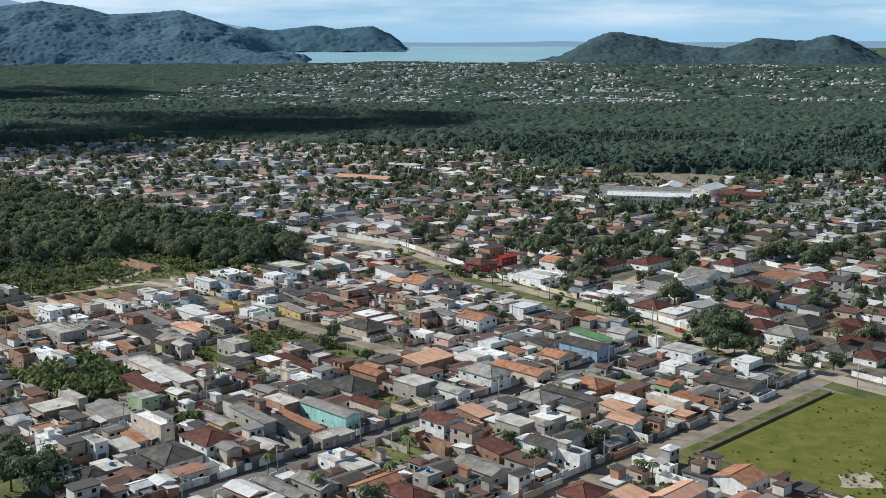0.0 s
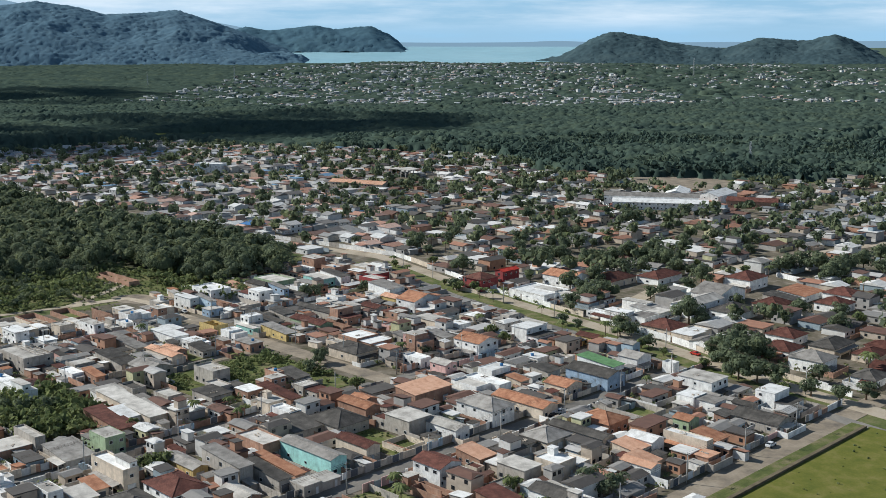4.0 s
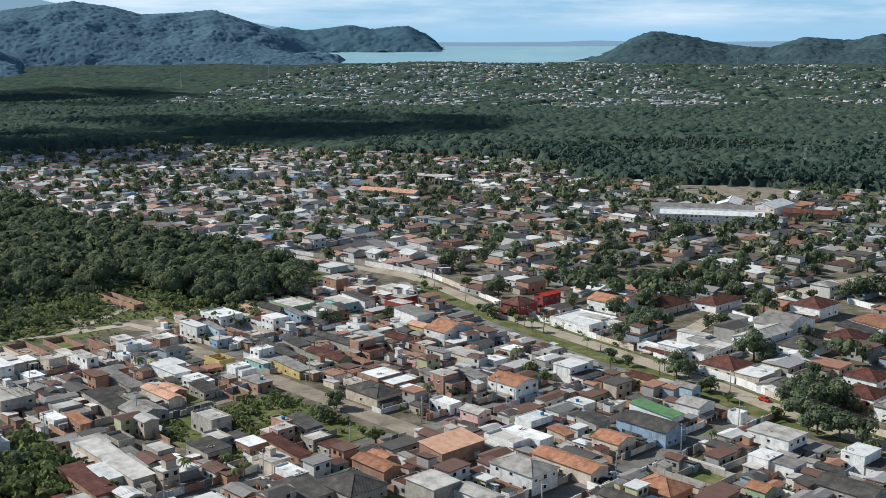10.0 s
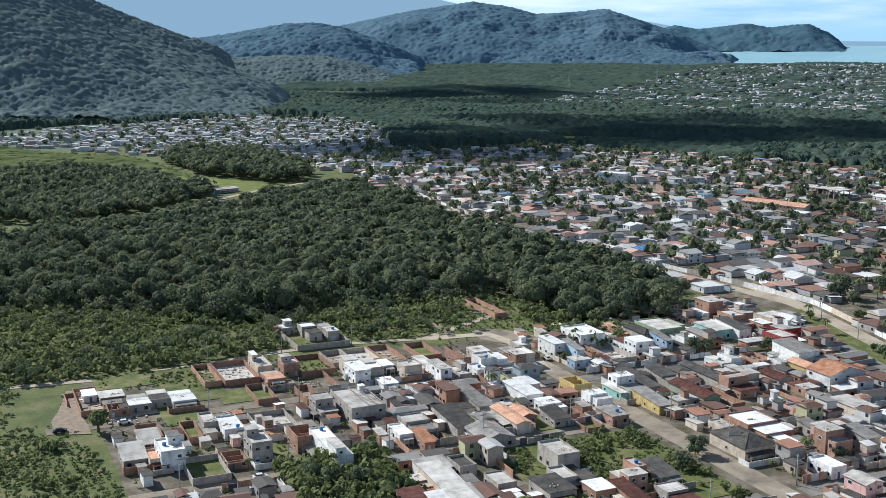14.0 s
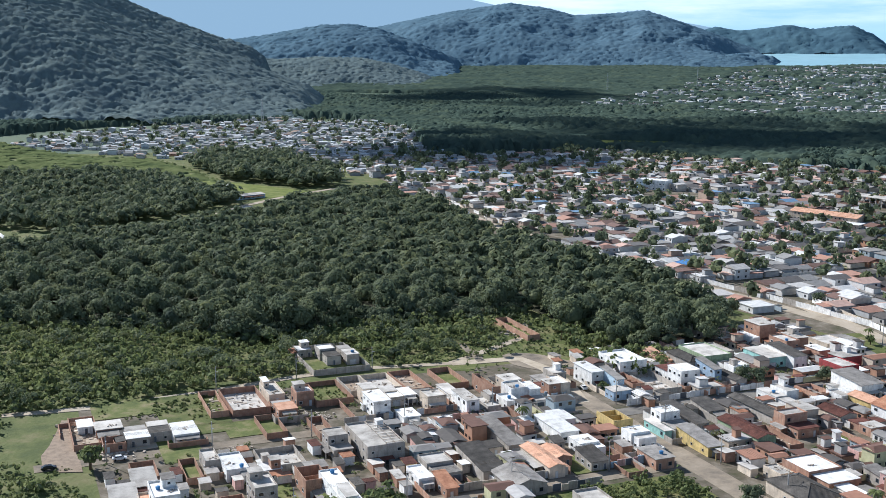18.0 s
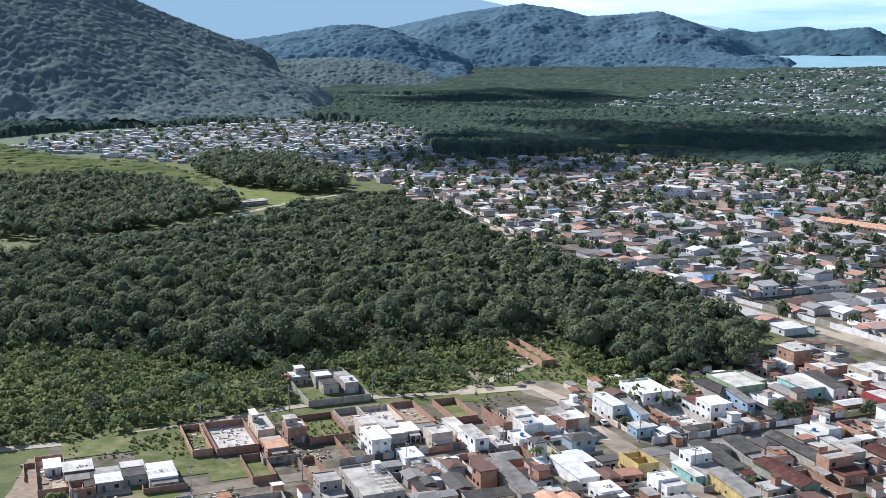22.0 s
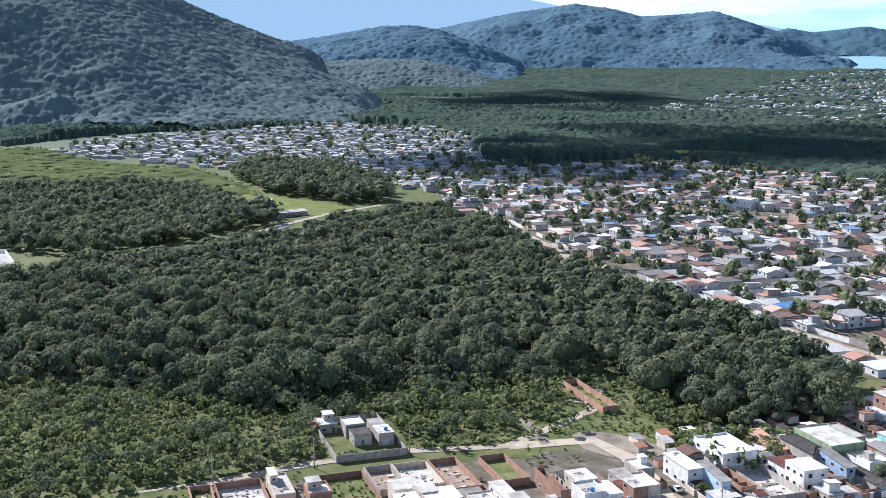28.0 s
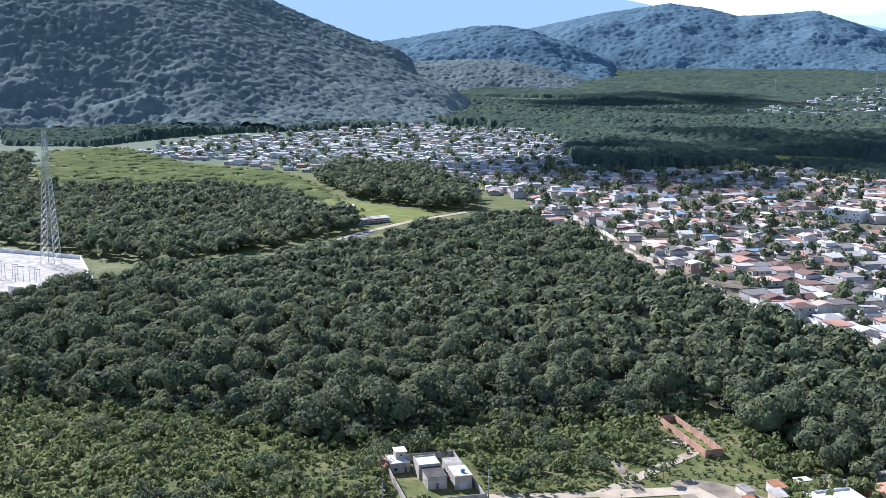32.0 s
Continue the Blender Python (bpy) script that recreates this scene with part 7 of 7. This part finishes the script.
    return tagged(ob, label, "hill", kind="structure")


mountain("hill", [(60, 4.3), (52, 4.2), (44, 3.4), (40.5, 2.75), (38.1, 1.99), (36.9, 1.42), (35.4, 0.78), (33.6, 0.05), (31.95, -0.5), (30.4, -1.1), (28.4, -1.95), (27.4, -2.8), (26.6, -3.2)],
         2450, 560, 350, "hill_near_hazed", "steep wooded hill above the village", 5.0, 60, 4.6, 3, power=1.0)
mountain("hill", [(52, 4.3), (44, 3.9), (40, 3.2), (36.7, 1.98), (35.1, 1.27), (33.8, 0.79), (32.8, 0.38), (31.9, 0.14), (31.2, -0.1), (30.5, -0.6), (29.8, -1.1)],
         2950, 420, 350, "hill_near_hazed", "wooded shoulder behind the steep hill", 5, 55, 4.6, 12)
mountain("hill", [(35, -0.7), (32.4, -0.55), (30.1, -0.72), (28.1, -0.62), (26.1, -0.66), (24.6, -0.95), (23.2, -1.36), (22.2, -1.82), (21.4, -2.2)], 3250, 300, 300, "hill_near_hazed",
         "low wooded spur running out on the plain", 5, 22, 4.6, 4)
mountain("hill", [(35, -0.2), (33.2, 0.0), (32.2, 0.22), (30.3, 0.5), (28.0, 0.9), (26.7, 0.94), (25.3, 0.72), (24.0, 0.22), (22.8, -0.27), (21.9, -0.74), (21.2, -1.2)], 3700, 480, 350, "hill_mid_hazed",
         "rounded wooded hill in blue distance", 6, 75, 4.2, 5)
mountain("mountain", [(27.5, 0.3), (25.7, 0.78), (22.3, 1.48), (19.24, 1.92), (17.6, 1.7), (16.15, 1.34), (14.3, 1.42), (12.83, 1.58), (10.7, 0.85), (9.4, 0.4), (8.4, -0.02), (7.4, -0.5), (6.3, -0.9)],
         4500, 700, 350, "hill_mid_hazed", "broad forested mountain ridge by the sea", 7, 120, 4.2, 6)
mountain("headland", [(10.6, 0.5), (9.6, 0.8), (8.5, 0.59), (7.6, 0.7), (6.28, 0.87), (5.17, 0.67), (4.2, 0.78), (3.49, 0.84), (2.37, 0.32), (1.5, -0.6)], 4780, 260, 120, "hill_far_hazed",
         "headland beyond the bay in painted blue haze", 9, 45, 4.0, 7, floor=88)
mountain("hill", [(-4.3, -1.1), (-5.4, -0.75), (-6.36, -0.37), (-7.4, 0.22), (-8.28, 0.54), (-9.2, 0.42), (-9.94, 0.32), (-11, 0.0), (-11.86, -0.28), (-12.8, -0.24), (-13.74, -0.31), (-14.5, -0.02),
                  (-15.31, 0.23), (-16.2, 0.2), (-17.27, -0.04), (-18, 0.2), (-18.78, 0.36), (-19.5, 0.1), (-20.2, -0.22), (-21.5, -0.87), (-24, -1.2)], 4450, 620, 400, "hill_bay_hazed",
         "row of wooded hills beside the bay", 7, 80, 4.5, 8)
mountain("island", [(1.75, -0.75), (1.3, -0.45), (0.68, -0.26), (0.1, -0.42), (-0.5, -0.72)], 4700, 60, 60, "hill_far_hazed", "small wooded island in the bay", 9, 6, 1.2, 9, floor=86)
mountain("rock", [(5.85, -0.85), (5.3, -0.66), (4.8, -0.85)], 4560, 30, 30, "hill_far_hazed", "low rocks off the beach", 9, 2, 0.6, 10, floor=76)
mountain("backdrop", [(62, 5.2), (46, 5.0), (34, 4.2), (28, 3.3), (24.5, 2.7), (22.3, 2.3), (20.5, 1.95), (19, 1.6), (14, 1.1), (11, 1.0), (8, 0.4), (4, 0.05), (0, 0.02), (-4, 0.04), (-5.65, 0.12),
                      (-8, 0.02), (-14, 0.05), (-22, 0.1), (-30, 0.1)], 4880, 60, 60, "hill_haze", "pale glowing backdrop of hazy far mountains", 30, 4, 0.0, 11, floor=100)
sv, sf = [], []
ring = [3990, 4080, 4200, 4400, 4600, 4800, 4950]
for d in ring:
    for j in range(41):
        a = radians(-8 + 19 * j / 40)
        sv.append((-d * math.sin(a), d * math.cos(a), ground_height(d) + 1.2 + (2.5 if d > 4000 else -3)))
for i in range(len(ring) - 1):
    for j in range(40):
        sf.append((i * 41 + j, i * 41 + j + 1, (i + 1) * 41 + j + 1, (i + 1) * 41 + j)[::-1])
tagged(new("sea", mesh_of("sea", sv, sf, ["sea_water"], smooth=True)), "calm pale blue bay", "sea", kind="structure")
for proto in TREES + [PALM]:
    proto.location = (-24 if proto is PALM else -18, 268 if proto is PALM else 274, 0)

# ---- cumulus drifting between the sun and the far plain ----
def cloud(x, y, z, rx, ry, turn, n, seed):
    """A flat-based cumulus of billowing lumps."""
    rng = np.random.default_rng(seed)
    u, v = np.linspace(0, 2 * np.pi, 13)[:-1], np.linspace(0.06, 0.94, 7) * np.pi
    ball = np.array([(math.sin(b) * math.cos(a), math.sin(b) * math.sin(a), math.cos(b)) for b in v for a in u])
    quads = np.array([(i * 12 + j, (i + 1) * 12 + j, (i + 1) * 12 + (j + 1) % 12, i * 12 + (j + 1) % 12) for i in range(6) for j in range(12)])
    vs, fs = [], []
    c, s = math.cos(radians(turn)), math.sin(radians(turn))
    for k in range(n):
        an, q = rng.uniform(0, 2 * np.pi), np.sqrt(rng.uniform(0, 1))
        px, py = rx * q * np.cos(an), ry * q * np.sin(an)
        r = rng.uniform(50, 110) * (1.15 - 0.6 * q)
        b = ball * r * (1 + rng.uniform(-0.12, 0.12, (len(ball), 1)))
        b[:, 2] = np.maximum(b[:, 2], -r * 0.25) * 0.7
        vs.append(b + np.array([x + px * c - py * s, y + px * s + py * c, z + r * 0.18]))
        fs.append(quads + k * len(ball))
    return tagged(new("cloud", big_mesh("cloud", np.concatenate(vs), np.concatenate(fs), ["cloud"], smooth=True)), "white fair-weather cumulus cloud with a flat base", "cloud", kind="structure")


shift = 700 / math.tan(radians(SUN_EL))
cx, cy = math.sin(radians(SUN_AZ)) * shift, math.cos(radians(SUN_AZ)) * shift
cloud(-300 + cx, 1650 + cy, 700, 370, 260, 15, 60, 51)
cloud(-480 + cx, 1280 + cy, 700, 150, 110, -20, 18, 52)
cloud(-850 + cx, 2450 + cy, 700, 260, 330, 10, 40, 53)

nt = MATS["cloud"].node_tree
veil, thin = nt.nodes.new("ShaderNodeMixShader"), nt.nodes.new("ShaderNodeBsdfTransparent")
veil.inputs["Fac"].default_value = 0.68
nt.links.new(nt.nodes["Principled BSDF"].outputs["BSDF"], veil.inputs[1])
nt.links.new(thin.outputs["BSDF"], veil.inputs[2])
nt.links.new(veil.outputs["Shader"], nt.nodes["Material Output"].inputs["Surface"])

# ---- landmarks ----
def hall(p, q, depth, h, kind, wall, roof, label, category, rich=24):
    """A long building whose front eaves run from p to q, seen from the south."""
    p, q = Vector((*p, 0)), Vector((*q, 0))
    d = q - p
    n = Vector((-d.y, d.x, 0)).normalized()
    c = (p + q) / 2 + n * depth / 2
    ob = house(0, d.length, 0, depth, h, kind, wall, roof, rich, "sw", math.degrees(math.atan2(d.y, d.x)), (c.x, c.y))
    return tagged(ob, label, category, "large buildings")


hall((126, 858), (193, 843), 14, 5.5, "gable_a", "white", "white", "long white two-step factory hall with a pale roof", "factory")
hall((122, 874), (190, 859), 14, 8.0, "gable_a", "white", "fibro", "upper bay of the white factory with a grey roof", "factory")
hall((172, 898), (188, 893), 34, 6, "gable_b", "white", "white", "white warehouse with a pale gable roof", "warehouse")
hall((194, 892), (209, 880), 34, 6, "gable_b", "white", "white", "white warehouse with a pale gable roof", "warehouse")
hall((212, 868), (246, 854), 14, 5, "gable_a", "brick", "brown", "long low warehouse with a maroon roof", "warehouse")
hall((-94, 977), (-48, 953), 13, 6, "gable_a", "cream", "salmon", "long building with a salmon tile roof", "building")
hall((-57, 927), (-36, 919), 10, 6.2, "flat", "cream", "white", "cream block with a white flat roof", "building")
hall((-38, 1209), (-13, 1198), 12, 6, "flat", "white", "white", "white school-like block at the edge of the woods", "building")
hall((-233, 1098), (-207, 1092), 14, 8, "flat", "white", "white", "large white two-storey house with a flat roof", "building")
hall((-193, 866), (-168, 850), 8, 3.6, "mono", "yellow", "fibro", "long low yellow building by the street", "building")
hall((-131, 764), (-119, 757), 9, 4, "hip", "cream", "blue", "small house with a blue sheet roof", "house")
hall((-504, 903), (-492, 925), 7, 3.2, "mono", "ltblue", "conc", "low grey yard building beside the stream", "building", 6)
hall((-556, 948), (-543, 952), 8, 4, "gable_a", "white", "white", "white hut on the clearing", "hut", 3)
sheet("factory_yard", [(150, 930), (214, 925), (262, 1000), (238, 1080), (178, 1072)], 0.12, "street", "worn concrete works yard", "yard")
for p, q in (((122, 823), (123, 928)), ((90, 982), (200, 1100)), ((214, 925), (262, 1000))):
    line = [p, q]
    w = strip("factory_wall", line, 0.4, 2.6, "wall_white", "long white boundary wall of the works", "wall")
frame_house = empty("concrete_frame", -40, 1066, 0, radians(-35))
for i in range(8):
    for j in range(2):
        part("column", Build().box(-18 + i * 5.2, -17.4 + i * 5.2, -6 + j * 12, -5.4 + j * 12, 0, 7).mesh("column", ["roof_conc"]), frame_house)
part("slab", Build().box(-19, 20, -7, 7, 7, 7.5).mesh("slab", ["roof_conc"]), frame_house)
tagged(frame_house, "unfinished concrete frame with rows of columns", "building")

# transformer station and its mast
sheet("station_pad", [(-500, 606), (-510, 672), (-566, 712), (-650, 700), (-650, 600), (-560, 585)], 0.14, "roof_conc", "pale concrete pad of the transformer station", "yard")
strip("station_wall", [(-501, 607), (-511, 672), (-567, 713), (-650, 701)], 0.3, 2.4, "wall_white", "pale wall round the transformer station", "wall")
hall((-524, 629), (-500, 634), 9, 4.6, "flat", "white", "white", "white control building of the transformer station", "building", 5)
for k in range(7):
    ob = empty("switch_frame", -530 - 7 * k, 652 + 3.0 * (k % 2), 0, radians(20 * (k % 3)))
    part("post", Build().tube((-2, 0, 0), (-2, 0, 8.5), 0.16, 0.12, 6).mesh("post", ["metal_grey"]), ob)
    part("post", Build().tube((2, 0, 0), (2, 0, 8.5), 0.16, 0.12, 6).mesh("post", ["metal_grey"]), ob)
    part("beam", Build().box(-2.6, 2.6, -0.15, 0.15, 8.4, 8.8).mesh("beam", ["metal_grey"]), ob)
    tagged(ob, "grey steel switchgear frame on the concrete pad", "frame", "switch frames")


def lattice_mast(x, y, height, foot, head, name, label, arms):
    ob = empty(name, x, y, 0, radians(20))
    corners = ((-1, -1), (1, -1), (1, 1), (-1, 1))
    for sx, sy in corners:
        part("leg", Build().tube((sx * foot, sy * foot, 0), (sx * head, sy * head, height), 0.22, 0.12, 5).mesh("leg", ["metal_grey"]), ob)
    n = int(height / 4)
    br = Build()
    for k in range(n):
        z0, z1 = k * height / n, (k + 1) * height / n
        r0, r1 = foot + (head - foot) * z0 / height, foot + (head - foot) * z1 / height
        for m in range(4):
            (ax, ay), (bx, by) = corners[m], corners[(m + 1) % 4]
            br.tube((ax * r0, ay * r0, z0), (bx * r1, by * r1, z1), 0.09, 0.09, 4)
            br.tube((bx * r0, by * r0, z0), (ax * r1, ay * r1, z1), 0.09, 0.09, 4)
    part("bracing", br.mesh("bracing", ["metal_grey"]), ob)
    for z in arms:
        part("cross_arm", Build().box(-5.5, 5.5, -0.2, 0.2, z, z + 0.4).mesh("cross_arm", ["metal_grey"]), ob)
    return tagged(ob, label, "mast")


lattice_mast(-569, 694, 76, 4.2, 0.7, "lattice_mast", "tall slender steel lattice mast beside the transformer station", (56, 62, 68))
for i, (x, y, h) in enumerate(((-520, 2900, 52), (-700, 2750, 45), (720, 3300, 48), (900, 3350, 40), (300, 1130, 26), (-930, 1620, 40))):
    lattice_mast(x, y, h + ground_height(math.hypot(x, y)), 1.8, 0.6, "radio_mast", "far thin radio mast", ())

# ---- street furniture ----
def pole_thing():
    ob = empty("utility_pole", 0, 0, 0)
    part("post", Build().tube((0, 0, -0.2), (0, 0, 9.2), 0.19, 0.12, 8).mesh("pole_post", ["pole_conc"], True), ob)
    part("cross_arm", Build().box(-1.0, 1.0, -0.06, 0.06, 8.5, 8.65).mesh("pole_arm", ["wood_pole"]), ob)
    part("street_lamp", Build().tube((0, 0, 7.2), (0, -1.7, 7.7), 0.05, 0.05, 5).box(-0.14, 0.14, -2.3, -1.6, 7.62, 7.76).mesh("pole_lamp", ["metal_grey"]), ob)
    return tagged(ob, "grey concrete utility pole with a lamp arm", "pole", "utility poles")


POLE = pole_thing()
WIRE = bpy.data.curves.new("wire", "CURVE")


def wire(pts, sag, name="power_line"):
    cu = bpy.data.curves.new(name, "CURVE")
    cu.dimensions, cu.bevel_depth, cu.bevel_resolution = "3D", 0.028, 0
    for off in (-0.8, 0.0, 0.8):
        for p, q in zip(pts[:-1], pts[1:]):
            p, q = Vector(p), Vector(q)
            d = (q - p).normalized()
            n = Vector((-d.y, d.x, 0)) * off
            sp = cu.splines.new("POLY")
            sp.points.add(6)
            for k in range(7):
                s = k / 6
                v = p.lerp(q, s) + n + Vector((0, 0, -sag * 4 * s * (1 - s)))
                sp.points[k].co = (*v, 1)
    cu.materials.append(MATS["wood_pole"])
    return tagged(new(name, cu), "black power wires strung between poles", "power line", "power lines")


pole_first = True


def poles_along(line, step, arm_turn):
    global pole_first
    pts, left = [], 0.0
    for p, q in zip(line[:-1], line[1:]):
        p, q = Vector((*p, 0)), Vector((*q, 0))
        run = (q - p).length
        s = left
        while s < run:
            v = p.lerp(q, s / run)
            if pole_first:
                POLE.location, POLE.rotation_euler = v, (0, 0, radians(arm_turn))
                pole_first = False
            else:
                copy_thing(POLE, Matrix.Translation(v) @ Matrix.Rotation(radians(arm_turn), 4, "Z"))
            pts.append((v.x, v.y, 8.7))
            s += step
        left = s - run
    if len(pts) > 1:
        wire(pts, 0.5)


for b, a0, a1 in ((247.2, 150, 385), (186.2, 190, 372), (319, 300, 385), (314.6, 140, 280), (387, 140, 280), (446.6, 130, 278)):
    poles_along([tuple(town(a0, b)[:2]), tuple(town(a1, b)[:2])], 31, 45)
poles_along([tuple(town(297.5, 320)[:2]), tuple(town(297.5, 440)[:2])], 30, 135)
poles_along([(-82, 697), (-155, 750), (-241, 815), (-327, 915), (-402, 1000)], 36, 120)
poles_along([(-20, 640), (24, 558), (70, 500), (112, 432), (160, 366)], 34, 120)
poles_along([(-235, 480), (-198, 524), (-172, 543)], 30, 50)


def car_thing(paint, label):
    ob = empty("car", 0, 0, 0)
    prof = [(-2.1, 0.35), (2.05, 0.35), (2.1, 0.75), (1.25, 0.92), (0.55, 1.42), (-1.05, 1.45), (-1.75, 0.98), (-2.1, 0.9)]
    n = len(prof)
    v = [(x, -0.82 if z < 1.2 else -0.66, z) for x, z in prof] + [(x, 0.82 if z < 1.2 else 0.66, z) for x, z in prof]
    f = [tuple(range(n)), tuple(range(2 * n - 1, n - 1, -1))] + [(j, n + j, n + (j + 1) % n, (j + 1) % n) for j in range(n)]
    part("body", mesh_of("car_body", v, f, [paint]), ob)
    part("windscreen", Build().add([(1.2, -0.7, 0.97), (1.2, 0.7, 0.97), (0.6, 0.6, 1.40), (0.6, -0.6, 1.40)], [(0, 1, 2, 3)]).mesh("windscreen", ["glass_dark"]), ob).location = (0.03, 0, 0.02)
    part("rear_window", Build().add([(-1.7, 0.7, 1.02), (-1.7, -0.7, 1.02), (-1.1, -0.6, 1.42), (-1.1, 0.6, 1.42)], [(0, 1, 2, 3)]).mesh("rear_window", ["glass_dark"]), ob).location = (-0.03, 0, 0.02)
    for s in (-1, 1):
        part("side_window", Build().box(-1.2, 0.8, -0.02, 0.02, 1.0, 1.32).mesh("side_window", ["glass_dark"]), ob).location = (-0.1, s * 0.77, 0)
        for x in (-1.3, 1.3):
            part("wheel", Build().tube((x, s * 0.62, 0.31), (x, s * 0.86, 0.31), 0.31, 0.31, 12).mesh("wheel", ["tyre"]), ob)
    return tagged(ob, label, "car", "parked cars")


CARS = {"white": car_thing("car_white", "white parked saloon car on the street"), "silver": car_thing("car_silver", "silver grey parked hatchback on the street"),
        "black": car_thing("car_black", "black parked car on the street"), "red": car_thing("car_red", "red parked car beside the avenue")}
used_cars = set()


def car(colour, x, y, turn):
    if colour not in used_cars:
        used_cars.add(colour)
        CARS[colour].location, CARS[colour].rotation_euler = (x, y, 0.22), (0, 0, radians(turn))
    else:
        copy_thing(CARS[colour], Matrix.Translation((x, y, 0.22)) @ Matrix.Rotation(radians(turn), 4, "Z"))


car("black", -236.1, 397.5, 45)
car("white", -222.4, 411.8, 45)
car("white", -157.6, 387.0, 45)
car("white", -139.4, 412.0, 130)
car("white", -164.4, 397.1, 120)
car("white", -115.7, 533.4, 125)
car("white", 100.1, 360.8, 45)
car("silver", 33.8, 300.3, 50)
car("black", -41.9, 316.2, 45)
car("black", 36.7, 388.5, 45)
car("white", 40.0, 392.0, 45)
car("silver", 55.0, 402.3, 45)
car("red", 99.7, 462.2, -50)
car("white", 104.2, 467.9, -50)
car("silver", 45.6, 313.4, 120)
car("silver", -154.4, 378.0, 45)
car("white", -46.1, 456.5, 130)
car("white", 23.8, 574.5, -50)
car("black", 31.4, 578.8, -50)
car("white", 11.1, 604.8, 40)


def tank_thing():
    ob = empty("water_tank", 0, 0, 0)
    part("tank", Build().tube((0, 0, 0), (0, 0, 0.85), 0.52, 0.66, 14).mesh("tank_body", ["tank_blue"]), ob)
    part("lid", Build().tube((0, 0, 0.85), (0, 0, 1.02), 0.70, 0.34, 14).mesh("tank_lid", ["tank_blue"]), ob)
    return tagged(ob, "round blue plastic water tank on a roof", "water tank", "roof water tanks")


TANK = tank_thing()
tanks = 0
for (a0, a1, b0, b1), h in FLAT_TOPS:
    if OUT.random() < 0.16 and tanks < 22:
        a, b = OUT.uniform(a0 + 1.3, a1 - 1.3), OUT.uniform(b0 + 1.3, b1 - 1.3)
        if tanks == 0:
            TANK.location = town(a, b, h + 0.08)
        else:
            copy_thing(TANK, Matrix.Translation(town(a, b, h + 0.08)))
        tanks += 1
# clutter on flat roofs: boards, block piles, small stair huts
for (a0, a1, b0, b1), h in FLAT_TOPS:
    r = OUT.random()
    a, b = OUT.uniform(a0 + 1.2, a1 - 1.2), OUT.uniform(b0 + 1.2, b1 - 1.2)
    if r < 0.07:
        ob = new("stair_hut", Build().box(-1, 1, -1.2, 1.2, 0, 2.1).box(-1.15, 1.15, -1.35, 1.35, 2.1, 2.22).mesh("stair_hut", ["wall_" + OUT.choice(("white", "grey", "cream"))]))
        ob.location, ob.rotation_euler = town(a, b, h + 0.08), (0, 0, radians(45))
        tagged(ob, "small rendered stair hut on a flat roof", "stair hut", "roof huts")
    elif r < 0.5:
        bb = Build()
        for k in range(9):
            x, y, s = OUT.uniform(-1.1, 1.1), OUT.uniform(-1.1, 1.1), OUT.uniform(0.15, 0.5)
            bb.box(x - s, x + s, y - 0.12, y + 0.12, 0, OUT.uniform(0.1, 0.35))
        ob = new("board_pile", bb.mesh("board_pile", ["rubble"]))
        ob.location, ob.rotation_euler = town(a, b, h + 0.08), (0, 0, OUT.uniform(0, 3))
        tagged(ob, "pile of boards and blocks left on a roof", "building rubble", kind="stuff")
# bare rafters over an unfinished upper floor
rafters = empty("roof_frame", *town(206.2, 427.0)[:2], 5.74, radians(45))
for k in range(9):
    part("rafter", Build().box(0.2, 5.4, -10.4 + k * 2.55, -10.25 + k * 2.55, 0.75, 0.9).mesh("rafter", ["rubble"]), rafters)
for k in (0.2, 2.8, 5.25):
    part("beam", Build().box(k, k + 0.15, -10.5, 10.3, 0.58, 0.75).mesh("beam", ["rubble"]), rafters)
    for q in (-10.2, -3.4, 3.4, 10.0):
        part("post", Build().box(k, k + 0.15, q, q + 0.15, 0, 0.58).mesh("post", ["rubble"]), rafters)
tagged(rafters, "bare pale timber rafters on an unfinished flat roof", "roof frame")
# heaps of rubble on the open plots
for x, y, n, r in ((-227, 415, 90, 7), (-188, 468, 110, 6), (-196, 432, 60, 4), (-166, 598, 60, 5), (-250, 430, 50, 8)):
    bb = Build()
    for k in range(n):
        u, v, s = OUT.gauss(0, r * 0.5), OUT.gauss(0, r * 0.5), OUT.uniform(0.15, 0.55)
        bb.box(u - s, u + s, v - s * 0.7, v + s * 0.7, 0, s * OUT.uniform(0.4, 1.2))
    ob = new("rubble_heap", bb.mesh("rubble_heap", ["rubble"]))
    ob.location, ob.rotation_euler = (x, y, 0.05), (0, 0, OUT.uniform(0, 3))
    tagged(ob, "loose heap of rubble and broken blocks", "rubble", kind="stuff")
